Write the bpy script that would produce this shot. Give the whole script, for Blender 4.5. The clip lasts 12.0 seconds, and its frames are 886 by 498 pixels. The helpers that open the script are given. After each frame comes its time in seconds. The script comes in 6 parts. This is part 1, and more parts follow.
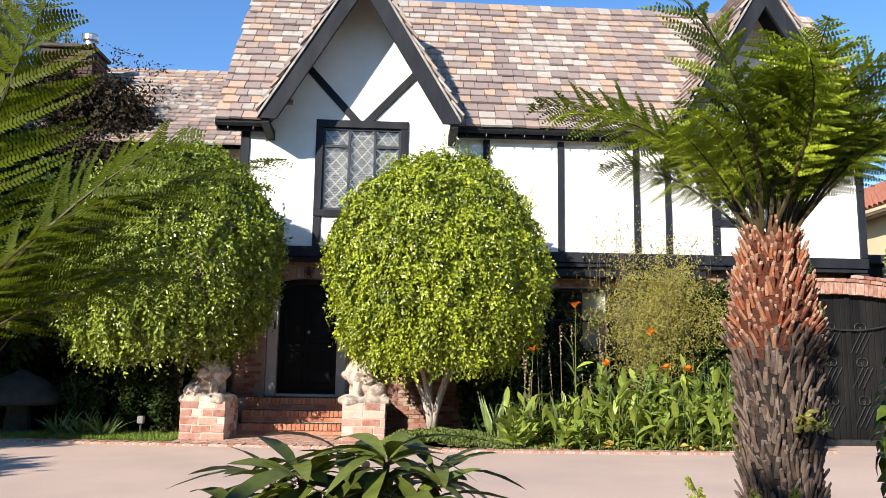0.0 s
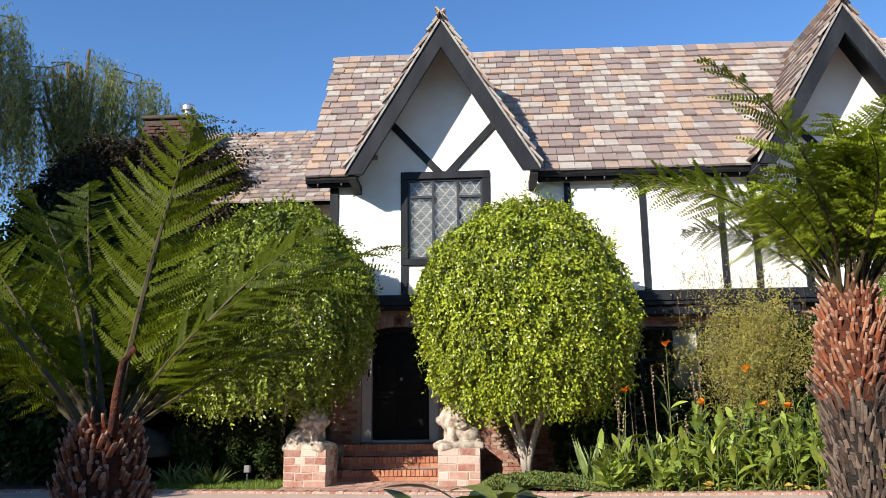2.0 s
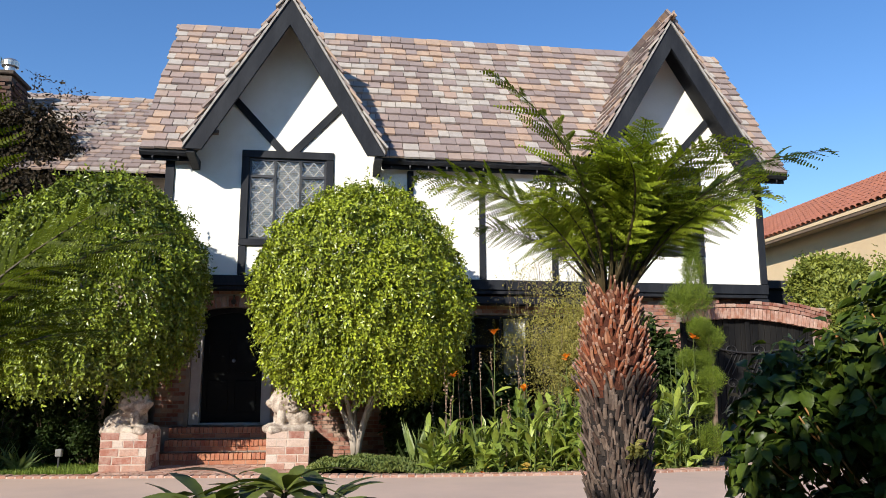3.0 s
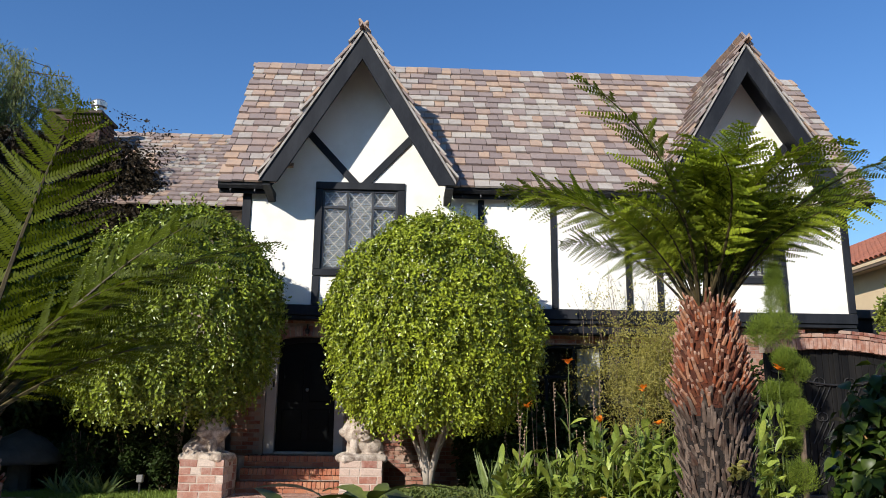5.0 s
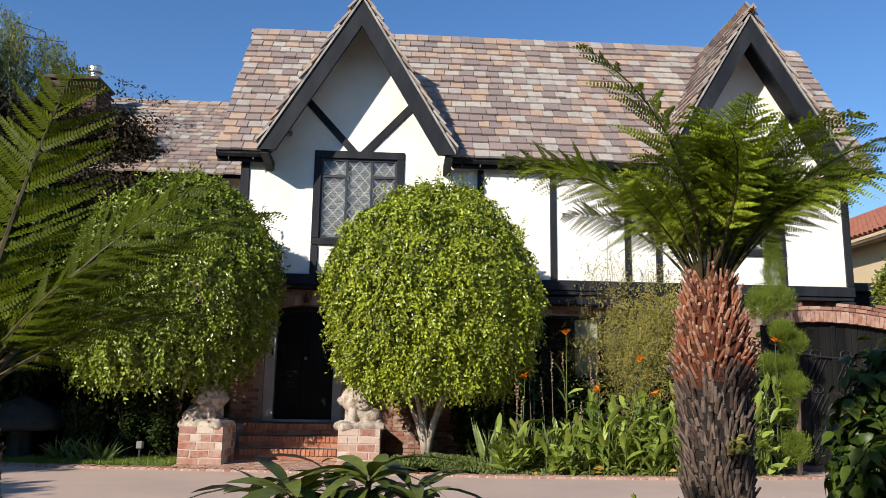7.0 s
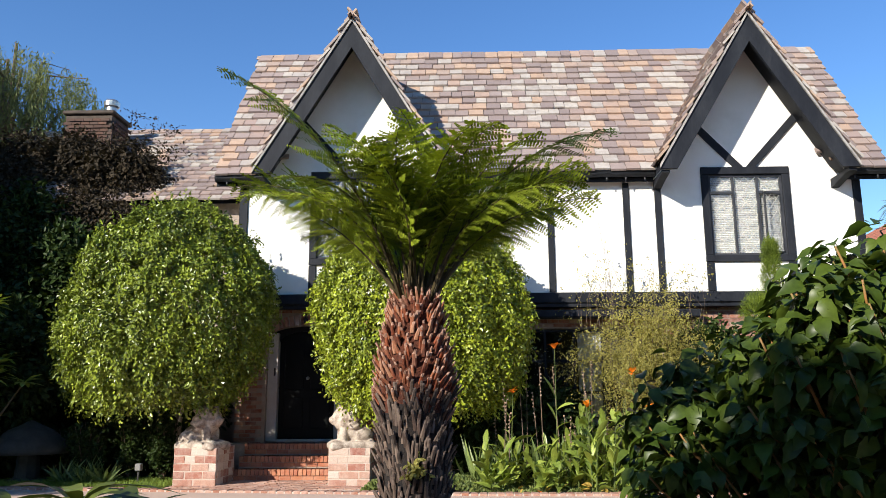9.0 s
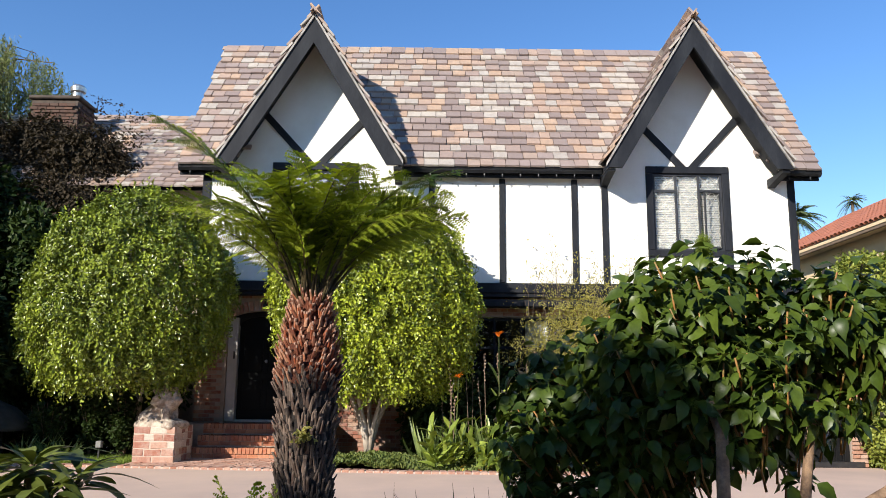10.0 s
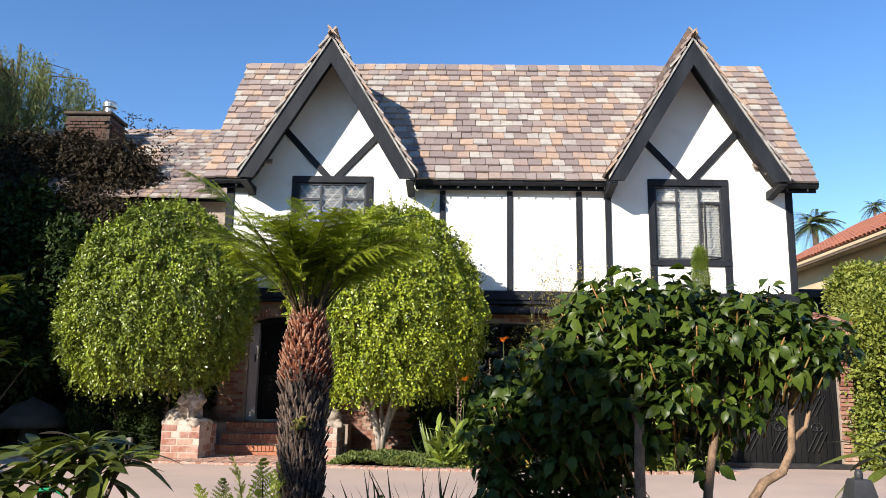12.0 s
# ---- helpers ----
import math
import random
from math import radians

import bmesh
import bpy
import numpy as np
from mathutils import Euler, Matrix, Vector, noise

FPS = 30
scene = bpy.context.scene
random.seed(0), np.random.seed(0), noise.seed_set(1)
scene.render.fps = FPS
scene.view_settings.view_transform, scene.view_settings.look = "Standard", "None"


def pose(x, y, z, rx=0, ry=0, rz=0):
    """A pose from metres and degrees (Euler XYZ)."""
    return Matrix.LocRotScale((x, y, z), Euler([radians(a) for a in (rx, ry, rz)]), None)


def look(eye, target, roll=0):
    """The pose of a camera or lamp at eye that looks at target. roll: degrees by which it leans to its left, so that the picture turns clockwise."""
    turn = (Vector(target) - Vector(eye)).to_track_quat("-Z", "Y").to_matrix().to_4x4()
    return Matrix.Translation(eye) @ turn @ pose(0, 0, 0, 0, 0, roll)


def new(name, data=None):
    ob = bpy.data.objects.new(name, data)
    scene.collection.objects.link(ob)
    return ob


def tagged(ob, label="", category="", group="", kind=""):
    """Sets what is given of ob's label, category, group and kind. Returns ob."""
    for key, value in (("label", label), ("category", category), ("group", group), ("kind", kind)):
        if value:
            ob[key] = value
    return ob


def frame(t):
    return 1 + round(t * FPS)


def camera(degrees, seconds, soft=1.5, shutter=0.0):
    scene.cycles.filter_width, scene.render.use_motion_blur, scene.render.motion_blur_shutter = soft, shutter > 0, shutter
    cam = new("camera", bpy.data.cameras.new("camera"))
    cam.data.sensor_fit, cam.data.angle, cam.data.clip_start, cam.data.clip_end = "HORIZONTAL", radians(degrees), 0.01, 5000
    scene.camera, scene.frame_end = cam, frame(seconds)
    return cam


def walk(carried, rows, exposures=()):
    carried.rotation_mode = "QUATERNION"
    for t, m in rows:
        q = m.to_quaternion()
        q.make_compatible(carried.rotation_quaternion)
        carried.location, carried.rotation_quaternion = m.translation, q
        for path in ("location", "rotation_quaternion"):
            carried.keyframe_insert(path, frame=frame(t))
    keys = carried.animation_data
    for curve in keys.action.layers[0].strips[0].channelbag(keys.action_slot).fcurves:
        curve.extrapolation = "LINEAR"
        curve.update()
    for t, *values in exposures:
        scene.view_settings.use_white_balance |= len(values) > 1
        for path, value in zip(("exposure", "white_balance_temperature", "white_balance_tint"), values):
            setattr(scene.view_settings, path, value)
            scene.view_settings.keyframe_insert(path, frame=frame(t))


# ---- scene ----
cam = camera(59.4, 12.0, soft=0.6)
PATH = [
    (0, (3.452, -14.649, 1.263), (3.556, -12.673, 1.555), 0.9),
    (0.5, (3.453, -14.914, 1.322), (3.51, -12.952, 1.703), -0.3),
    (1, (3.393, -15.011, 1.296), (3.415, -13.05, 1.685), -1.7),
    (1.5, (3.377, -14.991, 1.326), (3.299, -13.033, 1.727), -1.4),
    (2, (3.379, -14.977, 1.323), (3.273, -13.019, 1.715), -0.7),
    (2.5, (3.512, -14.975, 1.292), (3.646, -13.014, 1.664), -0.2),
    (2.7, (3.571, -15.093, 1.338), (3.847, -13.143, 1.684), 0.0),
    (4.3, (3.588, -14.947, 1.255), (3.77, -12.997, 1.653), 0.0),
    (4.5, (3.542, -14.972, 1.272), (3.684, -13.021, 1.680), 0.3),
    (5, (3.523, -15.008, 1.265), (3.622, -13.059, 1.696), 0.6),
    (5.5, (3.462, -15.012, 1.262), (3.55, -13.058, 1.679), 0.8),
    (6, (3.511, -14.976, 1.272), (3.576, -13.017, 1.663), 0.6),
    (6.5, (3.516, -15.006, 1.268), (3.567, -13.036, 1.613), 0.9),
    (7, (3.514, -14.983, 1.277), (3.619, -13.018, 1.632), 1.0),
    (7.2, (3.607, -14.913, 1.264), (3.752, -12.953, 1.634), 1.3),
    (8.8, (4.696, -14.937, 1.299), (4.685, -12.982, 1.719), -0.2),
    (9, (4.814, -14.974, 1.318), (4.757, -13.014, 1.709), -0.2),
    (9.5, (5.015, -15.312, 1.288), (4.95, -13.342, 1.627), 0.5),
    (10, (5.19, -15.632, 1.302), (5.202, -13.664, 1.656), 0.5),
    (10.5, (5.313, -15.904, 1.322), (5.281, -13.939, 1.69), 0.5),
    (11, (5.331, -16.25, 1.293), (5.283, -14.284, 1.658), 1.0),
    (11.5, (5.399, -16.443, 1.278), (5.34, -14.479, 1.653), 0.9),
    (12, (5.46, -16.437, 1.276), (5.413, -14.471, 1.639), 0.9),
]
EXPOSURES = [(0.0, 0.85, 6850, 10), (0.5, 0.8, 6850, 10), (1.0, 0.75, 6850, 10), (2.7, 0.5, 6800, 10), (4.3, 0.28, 6600, 10), (5.5, 0.22, 6600, 10), (7.2, 0.3, 6850, 10), (8.8, 0.6, 6750, 10), (10.0, 0.66, 6850, 10), (12.0, 0.7, 6850, 10)]
walk(cam, [(t, look(eye, target, roll)) for t, eye, target, roll in PATH], EXPOSURES)

SKY_POWER, SUN_POWER = 0.135, 5.0
# ---- sky and sun ----
SUN_WAY = Vector((0.81, 1.0, -0.64)).normalized()
SUN_UP = math.asin(-SUN_WAY.z)
world = bpy.data.worlds.new("clear_sky")
scene.world = world
world.use_nodes = True
wn = world.node_tree
sky = wn.nodes.new("ShaderNodeTexSky")
sky.sky_type = "NISHITA"
sky.sun_disc = False
sky.sun_elevation = SUN_UP
sky.sun_rotation = math.atan2(-SUN_WAY.x, -SUN_WAY.y)
sky.air_density, sky.dust_density, sky.ozone_density = 1.0, 0.0, 3.0
wn.nodes["Background"].inputs["Strength"].default_value = SKY_POWER
clear = wn.nodes.new("ShaderNodeHueSaturation")
clear.inputs["Saturation"].default_value, clear.inputs["Hue"].default_value = 1.22, 0.508
wn.links.new(sky.outputs[0], clear.inputs["Color"])
wn.links.new(clear.outputs[0], wn.nodes["Background"].inputs["Color"])
sun = new("sun", bpy.data.lights.new("sun", "SUN"))
sun.data.energy, sun.data.angle, sun.data.color = SUN_POWER, radians(0.55), (1.0, 0.965, 0.89)
sun.matrix_basis = look(-SUN_WAY * 60, (0, 0, 0))


# ---- building helpers ----
def world_of(ob):
    return world_of(ob.parent) @ ob.matrix_basis if ob.parent else ob.matrix_basis.copy()


def thing(name, base, label, category, group="", kind=""):
    """An empty at the base of a thing; its parts are written in world places."""
    ob = new(name)
    ob.empty_display_size = 0.1
    ob.matrix_basis = Matrix.Translation(base)
    return tagged(ob, label, category, group, kind)


def under(ob, parent):
    ob.parent = parent
    ob.matrix_basis = world_of(parent).inverted() @ ob.matrix_basis
    return ob


def part(name, bm, material, parent=None, label="", smooth=False):
    me = bpy.data.meshes.new(name)
    bm.normal_update()
    bm.to_mesh(me)
    bm.free()
    me.materials.append(material)
    if smooth:
        me.shade_smooth()
    ob = new(name, me)
    if parent:
        under(ob, parent)
    return tagged(ob, label)


def sheet(name, verts, faces, material, smooth=False):
    """A mesh from arrays: verts (n, 3), faces (m, k)."""
    verts, faces = np.asarray(verts, np.float32), np.asarray(faces, np.int32)
    me = bpy.data.meshes.new(name)
    me.vertices.add(len(verts))
    me.vertices.foreach_set("co", verts.ravel())
    m, k = faces.shape
    me.loops.add(m * k)
    me.loops.foreach_set("vertex_index", faces.ravel())
    me.polygons.add(m)
    me.polygons.foreach_set("loop_start", np.arange(0, m * k, k, dtype=np.int32))
    me.materials.append(material)
    me.update(calc_edges=True)
    if smooth:
        me.shade_smooth()
    else:
        me.shade_flat()
    return me


def many(name, shape, mats, material, parent=None, label="", smooth=False):
    """One mesh of many copies of a small shape (verts, faces) at the 4x4 arrays mats."""
    v, f = np.asarray(shape[0], float), np.asarray(shape[1], int)
    mats = np.asarray(mats, float)
    out = np.einsum("nij,vj->nvi", mats[:, :3, :3], v) + mats[:, None, :3, 3]
    faces = f[None] + (np.arange(len(mats)) * len(v))[:, None, None]
    ob = new(name, sheet(name, out.reshape(-1, 3), faces.reshape(-1, f.shape[1]), material, smooth))
    if parent:
        under(ob, parent)
    return tagged(ob, label)


def piece(name, me, m, parent):
    ob = new(name, me)
    ob.matrix_basis = m
    return under(ob, parent)


def box(bm, x0, y0, z0, x1, y1, z1, bevel=0.0, m=None):
    made = bmesh.ops.create_cube(bm, size=1.0)["verts"]
    for v in made:
        v.co = Vector((x0 + (v.co.x + 0.5) * (x1 - x0), y0 + (v.co.y + 0.5) * (y1 - y0), z0 + (v.co.z + 0.5) * (z1 - z0)))
    if bevel:
        edges = list({e for v in made for e in v.link_edges})
        made = bmesh.ops.bevel(bm, geom=edges, offset=bevel, segments=1, affect="EDGES")["verts"]
    if m is not None:
        for v in made:
            v.co = m @ v.co
    return made


def box_part(name, x0, y0, z0, x1, y1, z1, material, parent=None, bevel=0.006, label=""):
    bm = bmesh.new()
    box(bm, x0, y0, z0, x1, y1, z1, bevel)
    return part(name, bm, material, parent, label)


def prism(bm, outline, y0, y1):
    """A flat outline of (x, z), pulled through from y0 to y1."""
    a = [bm.verts.new((x, y0, z)) for x, z in outline]
    b = [bm.verts.new((x, y1, z)) for x, z in outline]
    n = len(outline)
    bm.faces.new(a)
    bm.faces.new(b[::-1])
    for i in range(n):
        bm.faces.new((a[i], b[i], b[(i + 1) % n], a[(i + 1) % n]))
    bmesh.ops.recalc_face_normals(bm, faces=bm.faces)


def tube(bm, points, radii, sides=8, cap=True):
    """A round limb along points."""
    rings = []
    points = [Vector(p) for p in points]
    for i, p in enumerate(points):
        d = (points[min(i + 1, len(points) - 1)] - points[max(i - 1, 0)]).normalized()
        u = d.cross(Vector((0.31, 0.87, 0.41))).normalized()
        w = d.cross(u)
        r = float(radii[i] if hasattr(radii, "__len__") else radii)
        rings.append([bm.verts.new(p + r * (math.cos(a) * u + math.sin(a) * w)) for a in np.linspace(0, 2 * math.pi, sides, endpoint=False)])
    for a, b in zip(rings, rings[1:]):
        for k in range(sides):
            bm.faces.new((a[k], a[(k + 1) % sides], b[(k + 1) % sides], b[k]))
    if cap:
        bm.faces.new(rings[0][::-1])
        bm.faces.new(rings[-1])


def block_mesh(name, l, w, h, material, chamfer=0.006, rough=0.0, seed=0):
    """A loose brick, tile or slab about its middle, slightly uneven."""
    rng = random.Random(seed)
    bm = bmesh.new()
    box(bm, -l / 2, -w / 2, -h / 2, l / 2, w / 2, h / 2, chamfer)
    if rough:
        for v in bm.verts:
            v.co += Vector([rng.uniform(-rough, rough) for _ in range(3)])
    me = bpy.data.meshes.new(name)
    bm.to_mesh(me)
    bm.free()
    me.materials.append(material)
    return me


def basis(x, y, z, at):
    """A pose from three axes and a place."""
    m = Matrix.Identity(4)
    for c, axis in enumerate((x, y, z)):
        for r in range(3):
            m[r][c] = axis[r]
    m.translation = at
    return m


def frames_of(ways, ups, at, scale=None):
    """Stacks of 4x4 poses: x along ways, z near ups."""
    ways = ways / np.linalg.norm(ways, axis=1, keepdims=True)
    side = np.cross(ups, ways)
    side /= np.linalg.norm(side, axis=1, keepdims=True) + 1e-9
    up = np.cross(ways, side)
    m = np.zeros((len(ways), 4, 4))
    s = np.ones(len(ways)) if scale is None else np.asarray(scale)
    m[:, :3, 0], m[:, :3, 1], m[:, :3, 2] = ways * s[:, None], side * s[:, None], up * s[:, None]
    m[:, :3, 3], m[:, 3, 3] = at, 1
    return m


# ---- materials ----
def node(nt, kind, **values):
    n = nt.nodes.new(kind)
    for key, value in values.items():
        n.inputs[key.replace("_", " ")].default_value = value
    return n


def ramp_node(nt, stops, constant=False):
    n = nt.nodes.new("ShaderNodeValToRGB")
    n.color_ramp.interpolation = "CONSTANT" if constant else "LINEAR"
    while len(n.color_ramp.elements) < len(stops):
        n.color_ramp.elements.new(0.5)
    for e, (p, c) in zip(n.color_ramp.elements, stops):
        e.position, e.color = p, (*c, 1)
    return n


def surface(name, base, alt, scale=2.0, fine=45.0, rough=0.6, bump=0.3, depth=0.01, grain=0.25, vary="", palette=(), metal=0.0, stretch=(1, 1, 1), shine=0.5, patch=(0.4, 0.65)):
    """A solid surface: base colour (or a palette over pieces), stained by alt in large patches, with fine grain and relief."""
    m = bpy.data.materials.new(name)
    m.use_nodes = True
    nt = m.node_tree
    out = nt.nodes["Principled BSDF"]
    geo = nt.nodes.new("ShaderNodeNewGeometry")
    mapping = node(nt, "ShaderNodeMapping", Scale=stretch)
    nt.links.new(geo.outputs["Position"], mapping.inputs["Vector"])
    large = node(nt, "ShaderNodeTexNoise", Scale=scale, Detail=5.0, Roughness=0.6)
    small = node(nt, "ShaderNodeTexNoise", Scale=fine, Detail=6.0, Roughness=0.65)
    for n in (large, small):
        nt.links.new(mapping.outputs[0], n.inputs["Vector"])
    if palette:
        pick = nt.nodes.new("ShaderNodeObjectInfo").outputs["Random"] if vary == "object" else geo.outputs["Random Per Island"]
        first = ramp_node(nt, [(i / len(palette), c) for i, c in enumerate(palette)], True)
        nt.links.new(pick, first.inputs[0])
        colour = first.outputs[0]
    else:
        first = nt.nodes.new("ShaderNodeRGB")
        first.outputs[0].default_value = (*base, 1)
        colour = first.outputs[0]
    spread = node(nt, "ShaderNodeMapRange", From_Min=patch[0], From_Max=patch[1])
    nt.links.new(large.outputs["Fac"], spread.inputs["Value"])
    mix = nt.nodes.new("ShaderNodeMixRGB")
    mix.inputs[2].default_value = (*alt, 1)
    nt.links.new(spread.outputs[0], mix.inputs[0])
    nt.links.new(colour, mix.inputs[1])
    if palette:
        half = node(nt, "ShaderNodeMath")
        half.operation = "MULTIPLY"
        half.inputs[1].default_value = 0.35
        nt.links.new(spread.outputs[0], half.inputs[0])
        nt.links.new(half.outputs[0], mix.inputs[0])
    value = node(nt, "ShaderNodeMapRange", From_Min=0.25, From_Max=0.75, To_Min=1 - grain, To_Max=1 + grain)
    nt.links.new(small.outputs["Fac"], value.inputs["Value"])
    hsv = nt.nodes.new("ShaderNodeHueSaturation")
    nt.links.new(mix.outputs[0], hsv.inputs["Color"])
    nt.links.new(value.outputs[0], hsv.inputs["Value"])
    nt.links.new(hsv.outputs[0], out.inputs["Base Color"])
    gloss = node(nt, "ShaderNodeMapRange", From_Min=0.3, From_Max=0.7, To_Min=max(0.03, rough - 0.12), To_Max=min(1.0, rough + 0.12))
    nt.links.new(small.outputs["Fac"], gloss.inputs["Value"])
    nt.links.new(gloss.outputs[0], out.inputs["Roughness"])
    out.inputs["Metallic"].default_value = metal
    out.inputs["Specular IOR Level"].default_value = shine
    if bump:
        b = node(nt, "ShaderNodeBump", Strength=bump, Distance=depth)
        nt.links.new(small.outputs["Fac"], b.inputs["Height"])
        nt.links.new(b.outputs[0], out.inputs["Normal"])
    return m


def foliage(name, dark, light, rough=0.42, through_light=0.3, vary="island", shine=0.5, glow=None):
    """A leaf: colour varies from leaf to leaf, part of the light passes through."""
    m = bpy.data.materials.new(name)
    m.use_nodes = True
    nt = m.node_tree
    out, end = nt.nodes["Principled BSDF"], nt.nodes["Material Output"]
    geo = nt.nodes.new("ShaderNodeNewGeometry")
    pick = nt.nodes.new("ShaderNodeObjectInfo").outputs["Random"] if vary == "object" else geo.outputs["Random Per Island"]
    large = node(nt, "ShaderNodeTexNoise", Scale=1.7, Detail=3.0)
    small = node(nt, "ShaderNodeTexNoise", Scale=38.0, Detail=4.0)
    for n in (large, small):
        nt.links.new(geo.outputs["Position"], n.inputs["Vector"])
    mid = tuple((a + b) / 2 for a, b in zip(dark, light))
    ramp = ramp_node(nt, [(0.0, dark), (0.55, mid), (1.0, light)])
    add = node(nt, "ShaderNodeMath")
    add.operation = "MULTIPLY_ADD"
    add.inputs[1].default_value = 0.62
    bias = node(nt, "ShaderNodeMapRange", From_Min=0.3, From_Max=0.7, To_Min=0.0, To_Max=0.4)
    nt.links.new(large.outputs["Fac"], bias.inputs["Value"])
    nt.links.new(pick, add.inputs[0])
    nt.links.new(bias.outputs[0], add.inputs[2])
    nt.links.new(add.outputs[0], ramp.inputs[0])
    value = node(nt, "ShaderNodeMapRange", From_Min=0.3, From_Max=0.7, To_Min=0.8, To_Max=1.2)
    nt.links.new(small.outputs["Fac"], value.inputs["Value"])
    hsv = nt.nodes.new("ShaderNodeHueSaturation")
    nt.links.new(ramp.outputs[0], hsv.inputs["Color"])
    nt.links.new(value.outputs[0], hsv.inputs["Value"])
    nt.links.new(hsv.outputs[0], out.inputs["Base Color"])
    out.inputs["Roughness"].default_value = rough
    out.inputs["Specular IOR Level"].default_value = shine
    clear = nt.nodes.new("ShaderNodeBsdfTranslucent")
    warm = nt.nodes.new("ShaderNodeMixRGB")
    warm.blend_type = "MULTIPLY"
    warm.inputs[0].default_value = 1.0
    warm.inputs[2].default_value = (*(glow or (1.3, 1.25, 0.5)), 1)
    nt.links.new(hsv.outputs[0], warm.inputs[1])
    nt.links.new(warm.outputs[0], clear.inputs["Color"])
    both = nt.nodes.new("ShaderNodeMixShader")
    both.inputs[0].default_value = through_light
    nt.links.new(out.outputs[0], both.inputs[1])
    nt.links.new(clear.outputs[0], both.inputs[2])
    nt.links.new(both.outputs[0], end.inputs["Surface"])
    return m


# BRICKS: dark red brick, deepened in colour for the shaded porch wall.
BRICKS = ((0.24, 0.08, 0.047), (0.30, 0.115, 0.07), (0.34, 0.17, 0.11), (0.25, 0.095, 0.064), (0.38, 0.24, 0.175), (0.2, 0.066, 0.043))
STEP_BRICKS = ((0.36, 0.12, 0.06), (0.42, 0.16, 0.08), (0.33, 0.11, 0.06), (0.45, 0.2, 0.11))
PALE_BRICKS = ((0.40, 0.225, 0.165), (0.49, 0.36, 0.29), (0.32, 0.13, 0.09), (0.54, 0.44, 0.37), (0.36, 0.18, 0.13), (0.27, 0.10, 0.07))
TILES = ((0.228, 0.174, 0.161), (0.4, 0.271, 0.192), (0.416, 0.369, 0.325), (0.256, 0.197, 0.177), (0.361, 0.318, 0.282), (0.306, 0.224, 0.192), (0.24, 0.185, 0.169), (0.423, 0.291, 0.208), (0.267, 0.205, 0.185), (0.431, 0.38, 0.329), (0.221, 0.17, 0.157), (0.338, 0.248, 0.2), (0.283, 0.22, 0.2), (0.377, 0.263, 0.204), (0.384, 0.341, 0.302))
stucco = surface("white_stucco", (0.84, 0.805, 0.735), (0.72, 0.675, 0.59), 1.1, 60, 0.85, 0.4, 0.006, 0.06, patch=(0.46, 0.74))
timber = surface("charcoal_timber_paint", (0.014, 0.0155, 0.020), (0.025, 0.027, 0.032), 2.5, 40, 0.62, 0.4, 0.006, 0.22, stretch=(1, 1, 0.25), shine=0.14)
metal_dark = surface("dark_gutter_metal", (0.030, 0.032, 0.036), (0.05, 0.05, 0.055), 3, 60, 0.45, 0.1, 0.003, 0.15, shine=0.3)
tile_each = surface("clay_roof_tile", TILES[0], (0.2, 0.155, 0.135), 7, 40, 0.8, 0.55, 0.008, 0.2, "object", TILES)
tile_rest = surface("clay_roof_tile_joined", TILES[0], (0.22, 0.17, 0.15), 5, 40, 0.8, 0.55, 0.008, 0.2, "island", TILES)
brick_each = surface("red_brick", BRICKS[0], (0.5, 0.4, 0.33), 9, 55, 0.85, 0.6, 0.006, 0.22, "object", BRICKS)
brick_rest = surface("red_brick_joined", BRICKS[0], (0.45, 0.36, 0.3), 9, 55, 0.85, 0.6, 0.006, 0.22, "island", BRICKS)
brick_step = surface("step_brick", STEP_BRICKS[0], (0.5, 0.3, 0.2), 8, 55, 0.8, 0.5, 0.005, 0.2, "object", STEP_BRICKS)
brick_edge = surface("edging_brick", BRICKS[2], (0.6, 0.5, 0.43), 9, 50, 0.88, 0.6, 0.006, 0.22, "object", ((0.33, 0.155, 0.10), (0.28, 0.12, 0.075), (0.38, 0.21, 0.15), (0.34, 0.17, 0.12)))
brick_pale = surface("pale_washed_brick", PALE_BRICKS[0], (0.58, 0.46, 0.38), 10, 50, 0.88, 0.6, 0.007, 0.22, "object", PALE_BRICKS)
pale_mortar = surface("pale_mortar", (0.52, 0.42, 0.345), (0.42, 0.335, 0.275), 5, 80, 0.95, 0.5, 0.004, 0.15)
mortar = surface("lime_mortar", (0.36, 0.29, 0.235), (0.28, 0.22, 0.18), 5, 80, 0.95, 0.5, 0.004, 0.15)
concrete = surface("pink_concrete", (0.56, 0.405, 0.325), (0.47, 0.345, 0.285), 0.45, 90, 0.8, 0.25, 0.003, 0.09)
soil = surface("dark_soil", (0.075, 0.05, 0.033), (0.05, 0.036, 0.025), 4, 30, 0.95, 0.9, 0.02, 0.4)
earth = surface("dry_ground", (0.14, 0.11, 0.075), (0.09, 0.1, 0.045), 0.6, 20, 0.95, 0.6, 0.02, 0.3)
pale_paint = surface("pale_grey_paint", (0.52, 0.50, 0.46), (0.44, 0.42, 0.39), 3, 50, 0.5, 0.12, 0.003, 0.08)
door_paint = surface("black_green_door_paint", (0.004, 0.005, 0.005), (0.006, 0.007, 0.007), 3, 40, 0.45, 0.1, 0.003, 0.15, shine=0.12)
lead = surface("pale_lead_strip", (0.45, 0.44, 0.41), (0.34, 0.335, 0.32), 8, 60, 0.5, 0.1, 0.002, 0.1)
# One white blind, brighter and dimmer copies: window brightness is put into colour.
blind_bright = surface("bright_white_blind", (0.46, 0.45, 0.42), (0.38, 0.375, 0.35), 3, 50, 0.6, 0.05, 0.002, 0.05)
